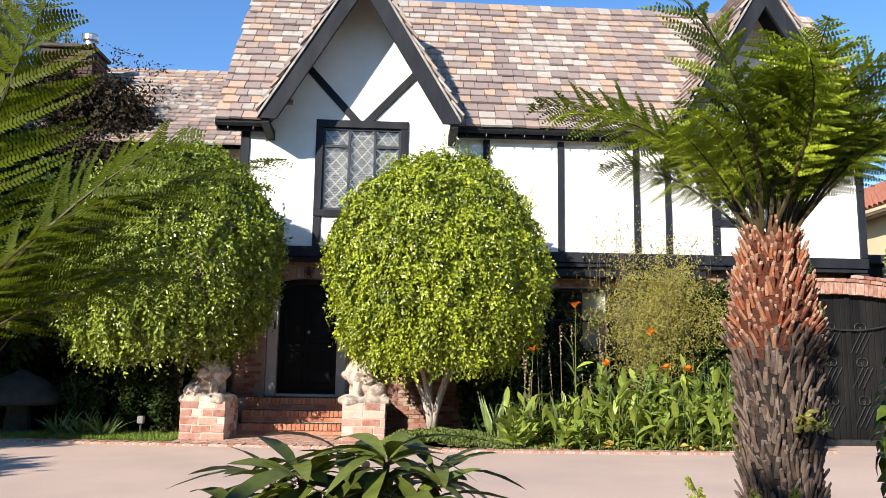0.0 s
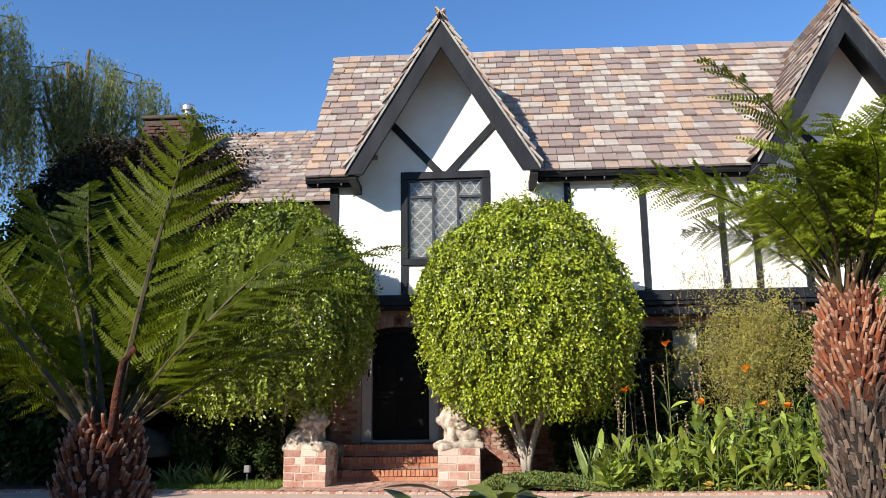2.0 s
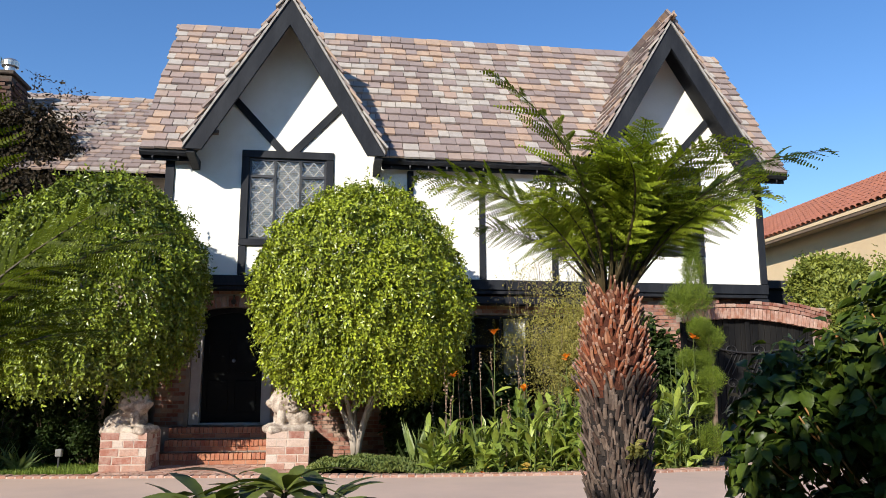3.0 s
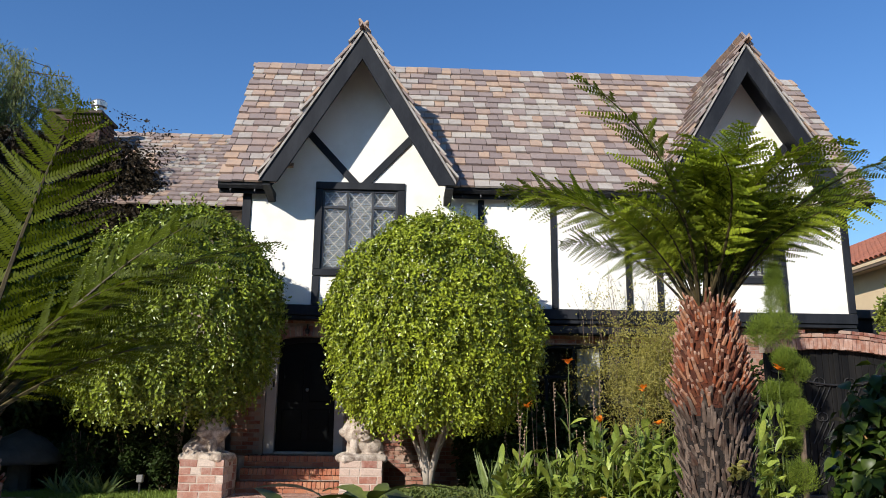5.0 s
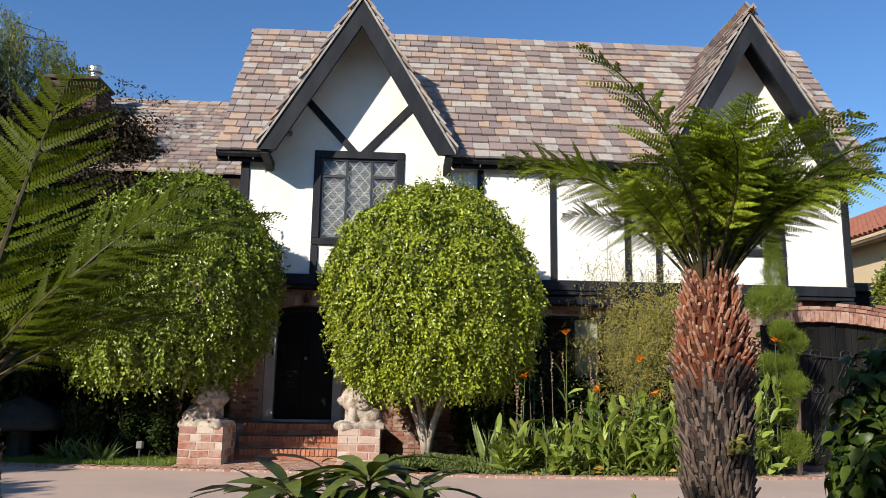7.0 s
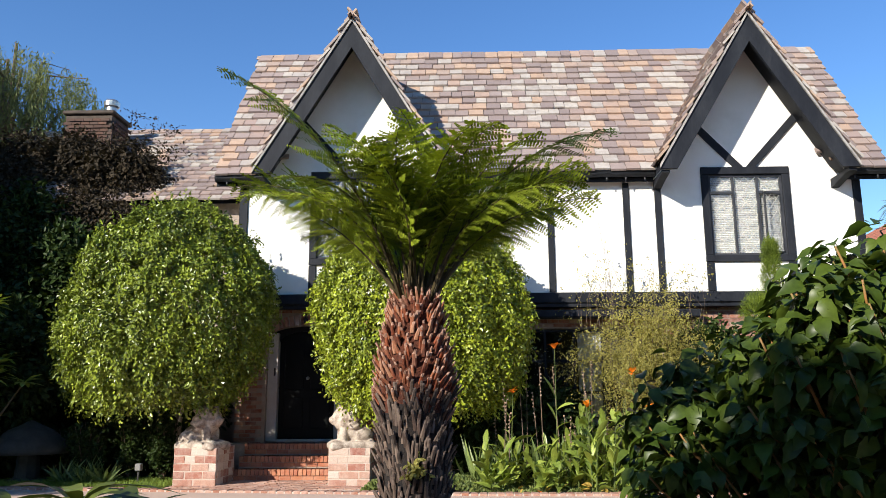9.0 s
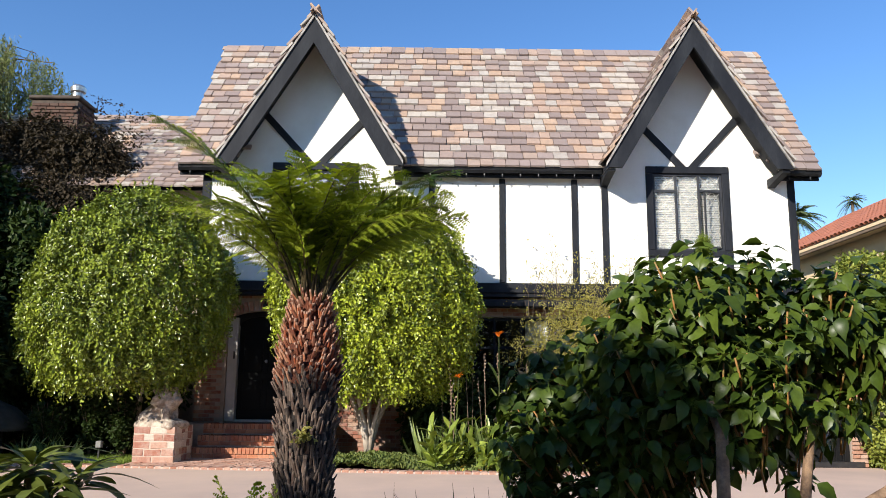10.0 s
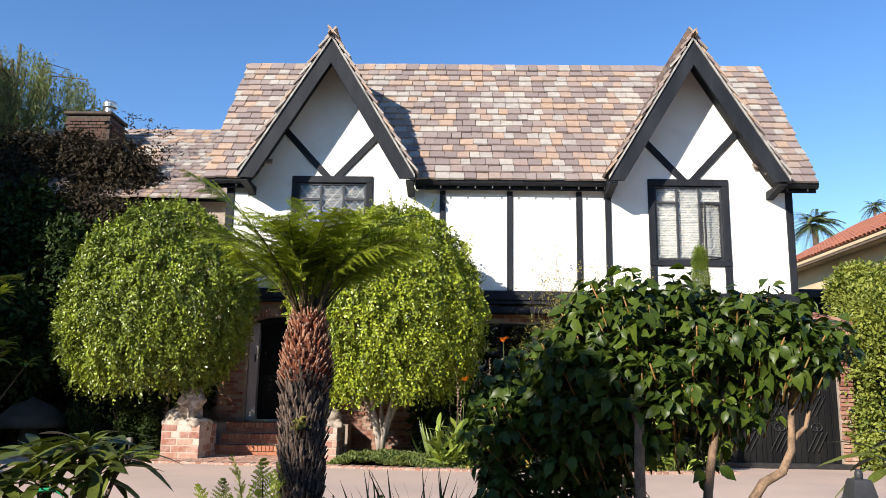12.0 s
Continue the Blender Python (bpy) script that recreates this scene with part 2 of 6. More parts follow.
blind_dim = surface("dim_white_blind", (0.20, 0.195, 0.18), (0.16, 0.155, 0.145), 3, 50, 0.6, 0.05, 0.002, 0.05)
stone = surface("pale_weathered_stone", (0.50, 0.42, 0.345), (0.20, 0.145, 0.11), 9, 45, 0.9, 0.8, 0.012, 0.25, patch=(0.42, 0.66))
iron = surface("black_iron", (0.014, 0.014, 0.016), (0.03, 0.028, 0.026), 6, 60, 0.5, 0.3, 0.004, 0.2)
gate_wood = surface("weathered_black_gate_wood", (0.006, 0.006, 0.0065), (0.015, 0.014, 0.013), 3, 50, 0.7, 0.6, 0.006, 0.3, stretch=(1, 1, 0.15), shine=0.15)
weathered_trim = surface("weathered_pale_trim", (0.36, 0.33, 0.30), (0.2, 0.18, 0.17), 5, 50, 0.8, 0.4, 0.005, 0.25)
steel = surface("galvanised_steel", (0.55, 0.55, 0.54), (0.4, 0.4, 0.4), 6, 60, 0.35, 0.1, 0.003, 0.1, metal=0.85)
tan_wall = surface("tan_plaster", (0.62, 0.47, 0.29), (0.56, 0.42, 0.26), 0.8, 50, 0.9, 0.3, 0.006, 0.06)
red_tile = surface("red_barrel_tile", (0.36, 0.125, 0.07), (0.25, 0.09, 0.055), 2.5, 30, 0.8, 0.3, 0.006, 0.25)
# Near-black that stands for the lack of light inside.
unlit_black = surface("unlit_interior_black", (0.03, 0.028, 0.026), (0.02, 0.02, 0.02), 2, 20, 0.9, 0.0)
bark_grey = surface("pale_bark", (0.46, 0.39, 0.32), (0.3, 0.25, 0.2), 6, 35, 0.9, 0.8, 0.012, 0.25, stretch=(1, 1, 0.3))
bark_brown = surface("brown_bark", (0.16, 0.11, 0.075), (0.1, 0.07, 0.05), 6, 35, 0.9, 0.8, 0.012, 0.3, stretch=(1, 1, 0.3))
bark_red = surface("pale_twig_bark", (0.25, 0.16, 0.10), (0.36, 0.27, 0.19), 9, 40, 0.8, 0.6, 0.006, 0.25)

glass = bpy.data.materials.new("window_glass")
glass.use_nodes = True
gn = glass.node_tree.nodes["Principled BSDF"]
gn.inputs["Base Color"].default_value = (0.93, 0.95, 0.95, 1)
gn.inputs["Roughness"].default_value = 0.04
gn.inputs["Transmission Weight"].default_value = 1.0
gn.inputs["IOR"].default_value = 1.45

# ---- ground and driveway ----
def edge_y(x):
    """The back edge of the driveway, a slow curve."""
    return float(np.interp(x, (-16, -2.3, 1.0, 3.5, 5.0, 8.2, 10.2), (-1.6, -2.35, -2.72, -3.0, -3.18, -3.2, -2.8)))


bm = bmesh.new()
size = 600
g = [bm.verts.new(p) for p in ((-size, -size, -0.06), (size, -size, -0.06), (size, size, -0.06), (-size, size, -0.06))]
bm.faces.new(g)
tagged(part("ground", bm, earth), "dry earth round the house and garden", "ground", kind="structure")

bm = bmesh.new()
xs = [-16 + 0.5 * i for i in range(53)] + [10.2]
back = [(x, edge_y(x)) for x in xs] + [(10.21, -1.62), (13.2, -1.62), (20.0, -1.9)]
front = [(x, -10.9 + 0.15 * math.sin(x * 0.7)) for x, _ in back]
rows = []
for z in (0.0, -0.12):
    rows.append(([bm.verts.new((x, y, z)) for x, y in back], [bm.verts.new((x, y, z)) for x, y in front]))
(tb, tf), (lb, lf) = rows
for i in range(len(back) - 1):
    bm.faces.new((tb[i], tb[i + 1], tf[i + 1], tf[i]))
    bm.faces.new((tb[i], lb[i], lb[i + 1], tb[i + 1]))
    bm.faces.new((tf[i], tf[i + 1], lf[i + 1], lf[i]))
bmesh.ops.recalc_face_normals(bm, faces=bm.faces)
tagged(part("driveway", bm, concrete), "smooth pinkish concrete driveway before the house", "driveway", kind="structure")

bm = bmesh.new()
top = [bm.verts.new((x, edge_y(x) + 0.1, 0.005)) for x in xs]
low = [bm.verts.new((x, 0.4, 0.03)) for x in xs]
for i in range(len(xs) - 1):
    bm.faces.new((top[i], top[i + 1], low[i + 1], low[i]))
tagged(part("planting_bed", bm, soil), "dark soil of the planting bed along the house", "soil", kind="structure")
bm = bmesh.new()
box(bm, -16, -13.9, -0.15, 20, -10.95, 0.03)
tagged(part("front_bed", bm, soil), "dark soil of the front planting bed", "soil", kind="structure")
bm = bmesh.new()
box(bm, -40, -30, -0.2, 40, -13.95, -0.02)
tagged(part("pavement", bm, concrete), "concrete pavement along the front garden", "pavement", kind="structure")

# ---- measures of the house ----
WALL_B, WALL_T = 3.30, 5.92
EAVE_Y, EAVE_Z, RIDGE_Y, RIDGE_Z = -0.22, 5.80, 2.46, 9.52
PITCH = (RIDGE_Z - EAVE_Z) / (RIDGE_Y - EAVE_Y)
X_L, X_R = 0.34, 12.56
GABLES = (2.617, 10.36)
PEAK_Z, FOOT_Z, HALF, FRONT_Y = 8.83, 5.80, 1.82, -0.82
SLOPE = (PEAK_Z - FOOT_Z) / HALF
WINDOWS = ((1.735, 3.515), (9.49, 11.22))
WIN_B, WIN_T = 4.00, 5.905

# upper wall with its two window openings
bm = bmesh.new()
Y1 = 0.28
cuts = [X_L, WINDOWS[0][0] + 0.12, WINDOWS[0][1] - 0.12, WINDOWS[1][0] + 0.12, WINDOWS[1][1] - 0.12, X_R]
for a, b in ((0, 1), (2, 3), (4, 5)):
    box(bm, cuts[a], 0, WALL_B, cuts[b], Y1, WALL_T)
for a, b in ((1, 2), (3, 4)):
    box(bm, cuts[a], 0, WALL_B, cuts[b], Y1, WIN_B + 0.12)
    box(bm, cuts[a], 0, WIN_T - 0.12, cuts[b], Y1, WALL_T)
for c in GABLES:
    prism(bm, ((c - HALF + 0.05, WALL_T), (c + HALF - 0.05, WALL_T), (c, PEAK_Z - 0.16)), 0, Y1)
wall_front = tagged(part("wall_front", bm, stucco), "white stucco upper wall with dark half-timbering", "wall", kind="structure")
bm = bmesh.new()
for x0, x1 in ((X_L, X_L + 0.25), (X_R - 0.25, X_R)):
    box(bm, x0, Y1, 0.0, x1, 5.2, WALL_T)
    a = [bm.verts.new((x0, y, z)) for y, z in ((0.2, WALL_T), (5.2, WALL_T), (RIDGE_Y + 0.05, RIDGE_Z - 0.25))]
    b = [bm.verts.new((x1, y, z)) for y, z in ((0.2, WALL_T), (5.2, WALL_T), (RIDGE_Y + 0.05, RIDGE_Z - 0.25))]
    bm.faces.new(a)
    bm.faces.new(b)
tagged(part("wall_side", bm, stucco), "white stucco side walls of the house", "wall", kind="structure")
box_b = bmesh.new()
box(box_b, X_L, 5.2, 0, X_R, 5.45, WALL_T)
tagged(part("wall_back", box_b, stucco), "plain white back wall", "wall", kind="structure")
# Near-black boards in place of an unlit upper room.
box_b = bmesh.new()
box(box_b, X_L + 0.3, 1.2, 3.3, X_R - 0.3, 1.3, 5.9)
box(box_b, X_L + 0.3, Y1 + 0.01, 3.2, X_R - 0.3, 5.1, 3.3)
tagged(part("upper_room", box_b, unlit_black), "near-black boards standing for the unlit room behind the upper windows", "room", kind="structure")

# lower wall, brick, set back under the upper storey
LOW_Y = 0.22
DOOR_L, DOOR_R, DOOR_C = 0.93, 2.43, 1.68
ARCH_SPRING, ARCH_TOP = 2.62, 2.84


def arch_points(x0, x1, spring, crown, n=14):
    c, h = (x0 + x1) / 2, (x1 - x0) / 2
    return [(c + h * math.cos(a), spring + (crown - spring) * math.sin(a)) for a in np.linspace(math.pi, 0, n)]


bm = bmesh.new()
box(bm, X_L, LOW_Y, 0, DOOR_L, 0.5, 3.22)
pts = arch_points(DOOR_L, DOOR_R, ARCH_SPRING, ARCH_TOP)
prism(bm, [(DOOR_L, 3.22), *pts, (DOOR_R, 3.22)], LOW_Y, 0.5)
box(bm, DOOR_R, LOW_Y, 0, 5.2, 0.5, 3.22)
box(bm, 5.2, LOW_Y, 0, 8.6, 0.5, 0.85)
box(bm, 8.6, LOW_Y, 0, X_R, 0.5, 3.22)
box(bm, 5.2, LOW_Y, 2.75, 8.6, 0.5, 3.22)
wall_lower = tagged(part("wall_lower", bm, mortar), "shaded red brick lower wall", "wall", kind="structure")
# brick faces of the lower wall
shape_bm = bmesh.new()
box(shape_bm, -0.10, -0.01, -0.032, 0.10, 0.01, 0.032)
shape_bm.verts.ensure_lookup_table()
BRICK_SHAPE = ([tuple(v.co) for v in shape_bm.verts], [[v.index for v in f.verts] for f in shape_bm.faces])
shape_bm.free()
mats = []
for row in range(41):
    z = 0.04 + row * 0.077
    for col in range(60):
        x = X_L + 0.1 + col * 0.213 + (0.106 if row % 2 else 0)
        if x > X_R - 0.1 or (DOOR_L - 0.1 < x < DOOR_R + 0.1 and z < ARCH_TOP + 0.26) or (5.1 < x < 8.7 and 0.8 < z < 2.8):
            continue
        mats.append(np.array(pose(x, LOW_Y - 0.004 + random.uniform(-0.003, 0.003), z)))
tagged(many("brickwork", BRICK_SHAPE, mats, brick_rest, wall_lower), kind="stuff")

# ---- half-timbering ----
def beam(x0, z0, x1, z1, name="timber", proud=0.035):
    return box_part(name, x0, -proud, z0, x1, 0.06, z1, timber, wall_front, 0.008)


beam(X_L - 0.03, 3.22, X_R + 0.02, 3.42, "sill_beam", 0.055)
beam(X_L - 0.03, 3.43, X_L + 0.14, 5.78)
beam(X_R - 0.13, 3.43, X_R + 0.02, 5.72)
for x in (4.98, 6.44, 7.935, 8.56):
    beam(x, 3.43, x + 0.125, 5.6)
for x0, x1 in WINDOWS:
    beam(x0, 3.43, x0 + 0.145, WIN_B - 0.01)
    beam(x1 - 0.145, 3.43, x1, WIN_B - 0.01)
# raking braces above each window
for c in GABLES:
    for s in (-1, 1):
        bm = bmesh.new()
        a, b = Vector((c + s * 0.085, 0, 5.86)), Vector((c + s * 1.10, 0, 6.97))
        d = (b - a).normalized()
        n = Vector((-d.z, 0, d.x)) * 0.072
        o = [(p.x, p.z) for p in (a - n, b - n, b + n, a + n)]
        prism(bm, o, -0.035, 0.05)
        part("brace", bm, timber, wall_front)

# moulded ledge under the jetty, and its corbel
ledge = thing("jetty_ledge", (6.5, -0.1, 3.0), "dark painted timber ledge under the overhanging storey", "ledge", kind="structure")
box_part("soffit_board", X_L, -0.02, 3.14, X_R, LOW_Y, 3.215, timber, ledge)
box_part("fascia", 4.2, -0.10, 2.93, 9.3, LOW_Y - 0.02, 3.08, timber, ledge, 0.02)
box_part("corbel", X_R - 0.28, -0.02, 2.98, X_R + 0.06, 0.4, 3.14, timber, ledge, 0.04)

# ---- windows ----
def lattice(bm, x0, z0, x1, z1, y, nx, nz, w=0.010):
    """Crossed lead strips that make diamonds in a light."""
    dx, dz = (x1 - x0) / nx, (z1 - z0) / nz
    for s in (1, -1):
        for k in range(-nz, nx + nz):
            pts = []
            for i in range(201):
                u = i / 200 * nz
                x = (k + u) * dx if s > 0 else (nx - k - u) * dx
                if -1e-6 <= x <= nx * dx + 1e-6:
                    pts.append((x0 + x, z0 + u * dz))
            if len(pts) < 3:
                continue
            (xa, za), (xb, zb) = pts[0], pts[-1]
            d = Vector((xb - xa, 0, zb - za))
            if d.length < 0.03:
                continue
            d.normalize()
            n = Vector((-d.z, 0, d.x)) * w
            q = [(xa - n.x, za - n.z), (xb - n.x, zb - n.z), (xb + n.x, zb + n.z), (xa + n.x, za + n.z)]
            a = [bm.verts.new((x, y - 0.004, z)) for x, z in q]
            b = [bm.verts.new((x, y + 0.004, z)) for x, z in q]
            bm.faces.new(a)
            bm.faces.new(b[::-1])
            for i in range(4):
                bm.faces.new((a[i], b[i], b[(i + 1) % 4], a[(i + 1) % 4]))
    bmesh.ops.recalc_face_normals(bm, faces=bm.faces)


def window(name, x0, x1, label, ajar=False):
    w = thing(name, ((x0 + x1) / 2, 0, WIN_B), label, "window", kind="structure")
    f = 0.145
    box_part("head", x0, -0.04, WIN_T - 0.15, x1, 0.06, WIN_T, timber, w, 0.008)
    box_part("sill", x0, -0.05, WIN_B, x1, 0.06, WIN_B + 0.13, timber, w, 0.008)
    box_part("jamb", x0, -0.038, WIN_B + 0.132, x0 + f, 0.06, WIN_T - 0.152, timber, w, 0.008)
    box_part("jamb", x1 - f, -0.038, WIN_B + 0.132, x1, 0.06, WIN_T - 0.152, timber, w, 0.008)
    a, b, z0, z1 = x0 + f + 0.002, x1 - f - 0.002, WIN_B + 0.132, WIN_T - 0.153
    t = (b - a) / 3
    zt = z1 - 0.36
    fr = bmesh.new()
    for x in (a, a + t - 0.02, a + 2 * t - 0.02, b - 0.04):
        box(fr, x, 0.01, z0, x + 0.04, 0.07, z1)
    for lo, hi in ((0, 1), (2, 3)):
        box(fr, a + lo * t + 0.02, 0.005, zt - 0.025, a + hi * t - 0.02, 0.07, zt + 0.025)
    for z in (z0, z1 - 0.04):
        box(fr, a, 0.012, z, b, 0.068, z + 0.04)
    part("window_frame", fr, metal_dark, w)
    for i in range(3):
        xa, xb = a + i * t + 0.025, a + (i + 1) * t - 0.025
        rows = ((z0 + 0.04, z1 - 0.04, 6),) if i == 1 else ((z0 + 0.04, zt - 0.025, 5), (zt + 0.025, z1 - 0.04, 1))
        for za, zb, nz in rows:
            swing = ajar and i == 2 and nz == 5
            m = Matrix.Translation((xb, 0.0, 0)) @ pose(0, 0, 0, 0, 0, 24) @ Matrix.Translation((-xb, 0, 0)) if swing else Matrix.Identity(4)
            bm = bmesh.new()
            box(bm, xa, 0.038, za, xb, 0.042, zb)
            bmesh.ops.transform(bm, matrix=m, verts=bm.verts)
            pane = part("pane", bm, glass, w)
            pane.visible_shadow = False
            bm = bmesh.new()
            lattice(bm, xa, za, xb, zb, 0.034, 2, nz, 0.0055)
            bmesh.ops.transform(bm, matrix=m, verts=bm.verts)
            part("lattice", bm, lead, pane)
            if swing:
                bm = bmesh.new()
                for q in ((xa, za, xa + 0.03, zb), (xb - 0.03, za, xb, zb), (xa, za, xb, za + 0.03), (xa, zb - 0.03, xb, zb)):
                    box(bm, q[0], 0.02, q[1], q[2], 0.05, q[3])
                bmesh.ops.transform(bm, matrix=m, verts=bm.verts)
                part("casement", bm, metal_dark, pane)
    bm = bmesh.new()
    n = 44
    for i in range(n):
        z = z0 + (i + 0.5) * (z1 - z0) / n
        box(bm, a, 0.10, z - 0.013, b, 0.116, z + 0.013, 0, Matrix.Translation((0, 0.108, z)) @ pose(0, 0, 0, 28) @ Matrix.Translation((0, -0.108, -z)))
    # The ajar window takes the copy with the brighter colour.
    part("blind", bm, blind_bright if ajar else blind_dim, w, "white slatted blind")
    return w


window("window_1", *WINDOWS[0], "dark framed leaded casement window with white blinds")
window("window_2", *WINDOWS[1], "dark framed leaded window, one casement standing ajar", True)

# ---- roofs ----
def tile_meshes(material, tag):
    made = []
    for k in range(4):
        w = (0.285, 0.30, 0.31, 0.275)[k]
        made.append(block_mesh("tile_" + tag, w, 0.36, 0.044, material, 0.004, 0.003, k))
    return made


tile_forms = tile_meshes(tile_each, "clay")
shape_bm = bmesh.new()
box(shape_bm, -0.15, -0.18, -0.022, 0.15, 0.18, 0.022)
TILE_SHAPE = ([tuple(v.co) for v in shape_bm.verts], [[v.index for v in f.verts] for f in shape_bm.faces])
shape_bm.free()


def tile_slope(roof, origin, along, up, width, length, keep, near, gauge=0.245, size=1.0):
    """Courses of clay tiles on a slope; keep(p) tells where a tile lies, near(p) which are laid one by one."""
    along, up = Vector(along).normalized(), Vector(up).normalized()
    out = along.cross(up)
    tip = Matrix.Rotation(radians(-9.5), 3, along)
    rest = []
    for row in range(int(length / gauge + 0.6)):
        x = -random.uniform(0.0, 0.3)
        while x < width + 0.02:
            w = size * random.choice((0.215, 0.25, 0.27, 0.29, 0.315))
            a, b = max(x, -0.02), min(x + w, width + 0.02)
            x += w + 0.011
            if b - a < 0.07:
                continue
            centre = Vector(origin) + along * ((a + b) / 2) + up * (row * gauge + 0.145 + random.uniform(-0.012, 0.012)) + out * (0.052 + random.uniform(0, 0.018))
            if not keep(centre):
                continue
            turn = tip @ Matrix.Rotation(radians(random.gauss(0, 0.8)), 3, out)
            m = basis(turn @ along, turn @ up, turn @ out, centre)
            if near(centre):
                form = random.randrange(4)
                base_w = (0.285, 0.30, 0.31, 0.275)[form]
                piece("tile", tile_forms[form], m @ Matrix.Diagonal(((b - a) / base_w, size, 1, 1)), roof)
            else:
                rest.append(np.array(m @ Matrix.Diagonal(((b - a) / 0.30, size, 1, 1))))
    if rest:
        tagged(many("tiles", TILE_SHAPE, rest, tile_rest, roof), kind="stuff")


def z_main(y):
    return EAVE_Z + (y - EAVE_Y) * PITCH


def z_gable(x, c):
    return PEAK_Z - SLOPE * abs(x - c)


def clear_of_gables(p):
    return all(p.z > z_gable(p.x, c) - 0.05 for c in GABLES)


EAVE_X0, EAVE_X1 = -0.10, 13.0
bm = bmesh.new()
g1, g2 = GABLES[0] - HALF - 0.02, GABLES[0] + HALF + 0.02
g3, g4 = GABLES[1] - HALF - 0.02, GABLES[1] + HALF + 0.02
for x0, x1, y_in in ((EAVE_X0, g1, 0), (g1, g2, 0.55), (g2, g3, 0), (g3, g4, 0.55), (g4, EAVE_X1, 0)):
    prof = ((EAVE_Y + y_in, EAVE_Z - 0.02 + y_in * PITCH), (RIDGE_Y, RIDGE_Z - 0.02), (2 * RIDGE_Y - EAVE_Y, EAVE_Z - 0.02), (2 * RIDGE_Y - EAVE_Y - 0.1, EAVE_Z - 0.12), (RIDGE_Y, RIDGE_Z - 0.2), (EAVE_Y + 0.1 + y_in, EAVE_Z - 0.12 + y_in * PITCH))
    a = [bm.verts.new((x0, y, z)) for y, z in prof]
    b = [bm.verts.new((x1, y, z)) for y, z in prof]
    for i in range(6):
        bm.faces.new((a[i], b[i], b[(i + 1) % 6], a[(i + 1) % 6]))
    for s in (a, b):
        bm.faces.new((s[0], s[1], s[4], s[5]))
        bm.faces.new((s[1], s[2], s[3], s[4]))
bmesh.ops.recalc_face_normals(bm, faces=bm.faces)
roof_main = tagged(part("roof_main", bm, timber), "steep main roof of mottled clay tiles", "roof", kind="structure")
up_main = Vector((0, RIDGE_Y - EAVE_Y, RIDGE_Z - EAVE_Z))


def ridge_caps(roof, a, b, drop=0.0, bend=50, wing=0.15):
    """Bent caps laid one over the other along a ridge."""
    a, b = Vector(a), Vector(b)
    n = int((b - a).length / 0.27)
    way = (b - a).normalized()
    side = way.cross(Vector((0, 0, 1))).normalized()
    bm = bmesh.new()
    for s in (-1, 1):
        box(bm, -0.17, 0, -0.016, 0.17, wing, 0.016, 0.005, Matrix.Diagonal((1, s, 1, 1)) @ pose(0, 0, 0, -bend))
    bmesh.ops.recalc_face_normals(bm, faces=bm.faces)
    me = bpy.data.meshes.new("ridge_cap")
    bm.to_mesh(me)
    bm.free()
    me.materials.append(tile_each)
    for i in range(n + 1):
        p = a + way * (i * (b - a).length / n) + Vector((0, 0, 0.05 + drop + 0.014 * (i % 2) + random.uniform(-0.016, 0.02)))
        m = basis(way, side, Vector((0, 0, 1)), p) @ pose(0, 0, 0, random.gauss(0, 2.5), 3.5 + random.gauss(0, 1.2), random.gauss(0, 2.5))
        piece("ridge_tile", me, m, roof)


ridge_caps(roof_main, (EAVE_X0 + 0.1, RIDGE_Y, RIDGE_Z), (EAVE_X1 - 0.1, RIDGE_Y, RIDGE_Z), 0.0, math.degrees(math.atan(PITCH)) - 3)

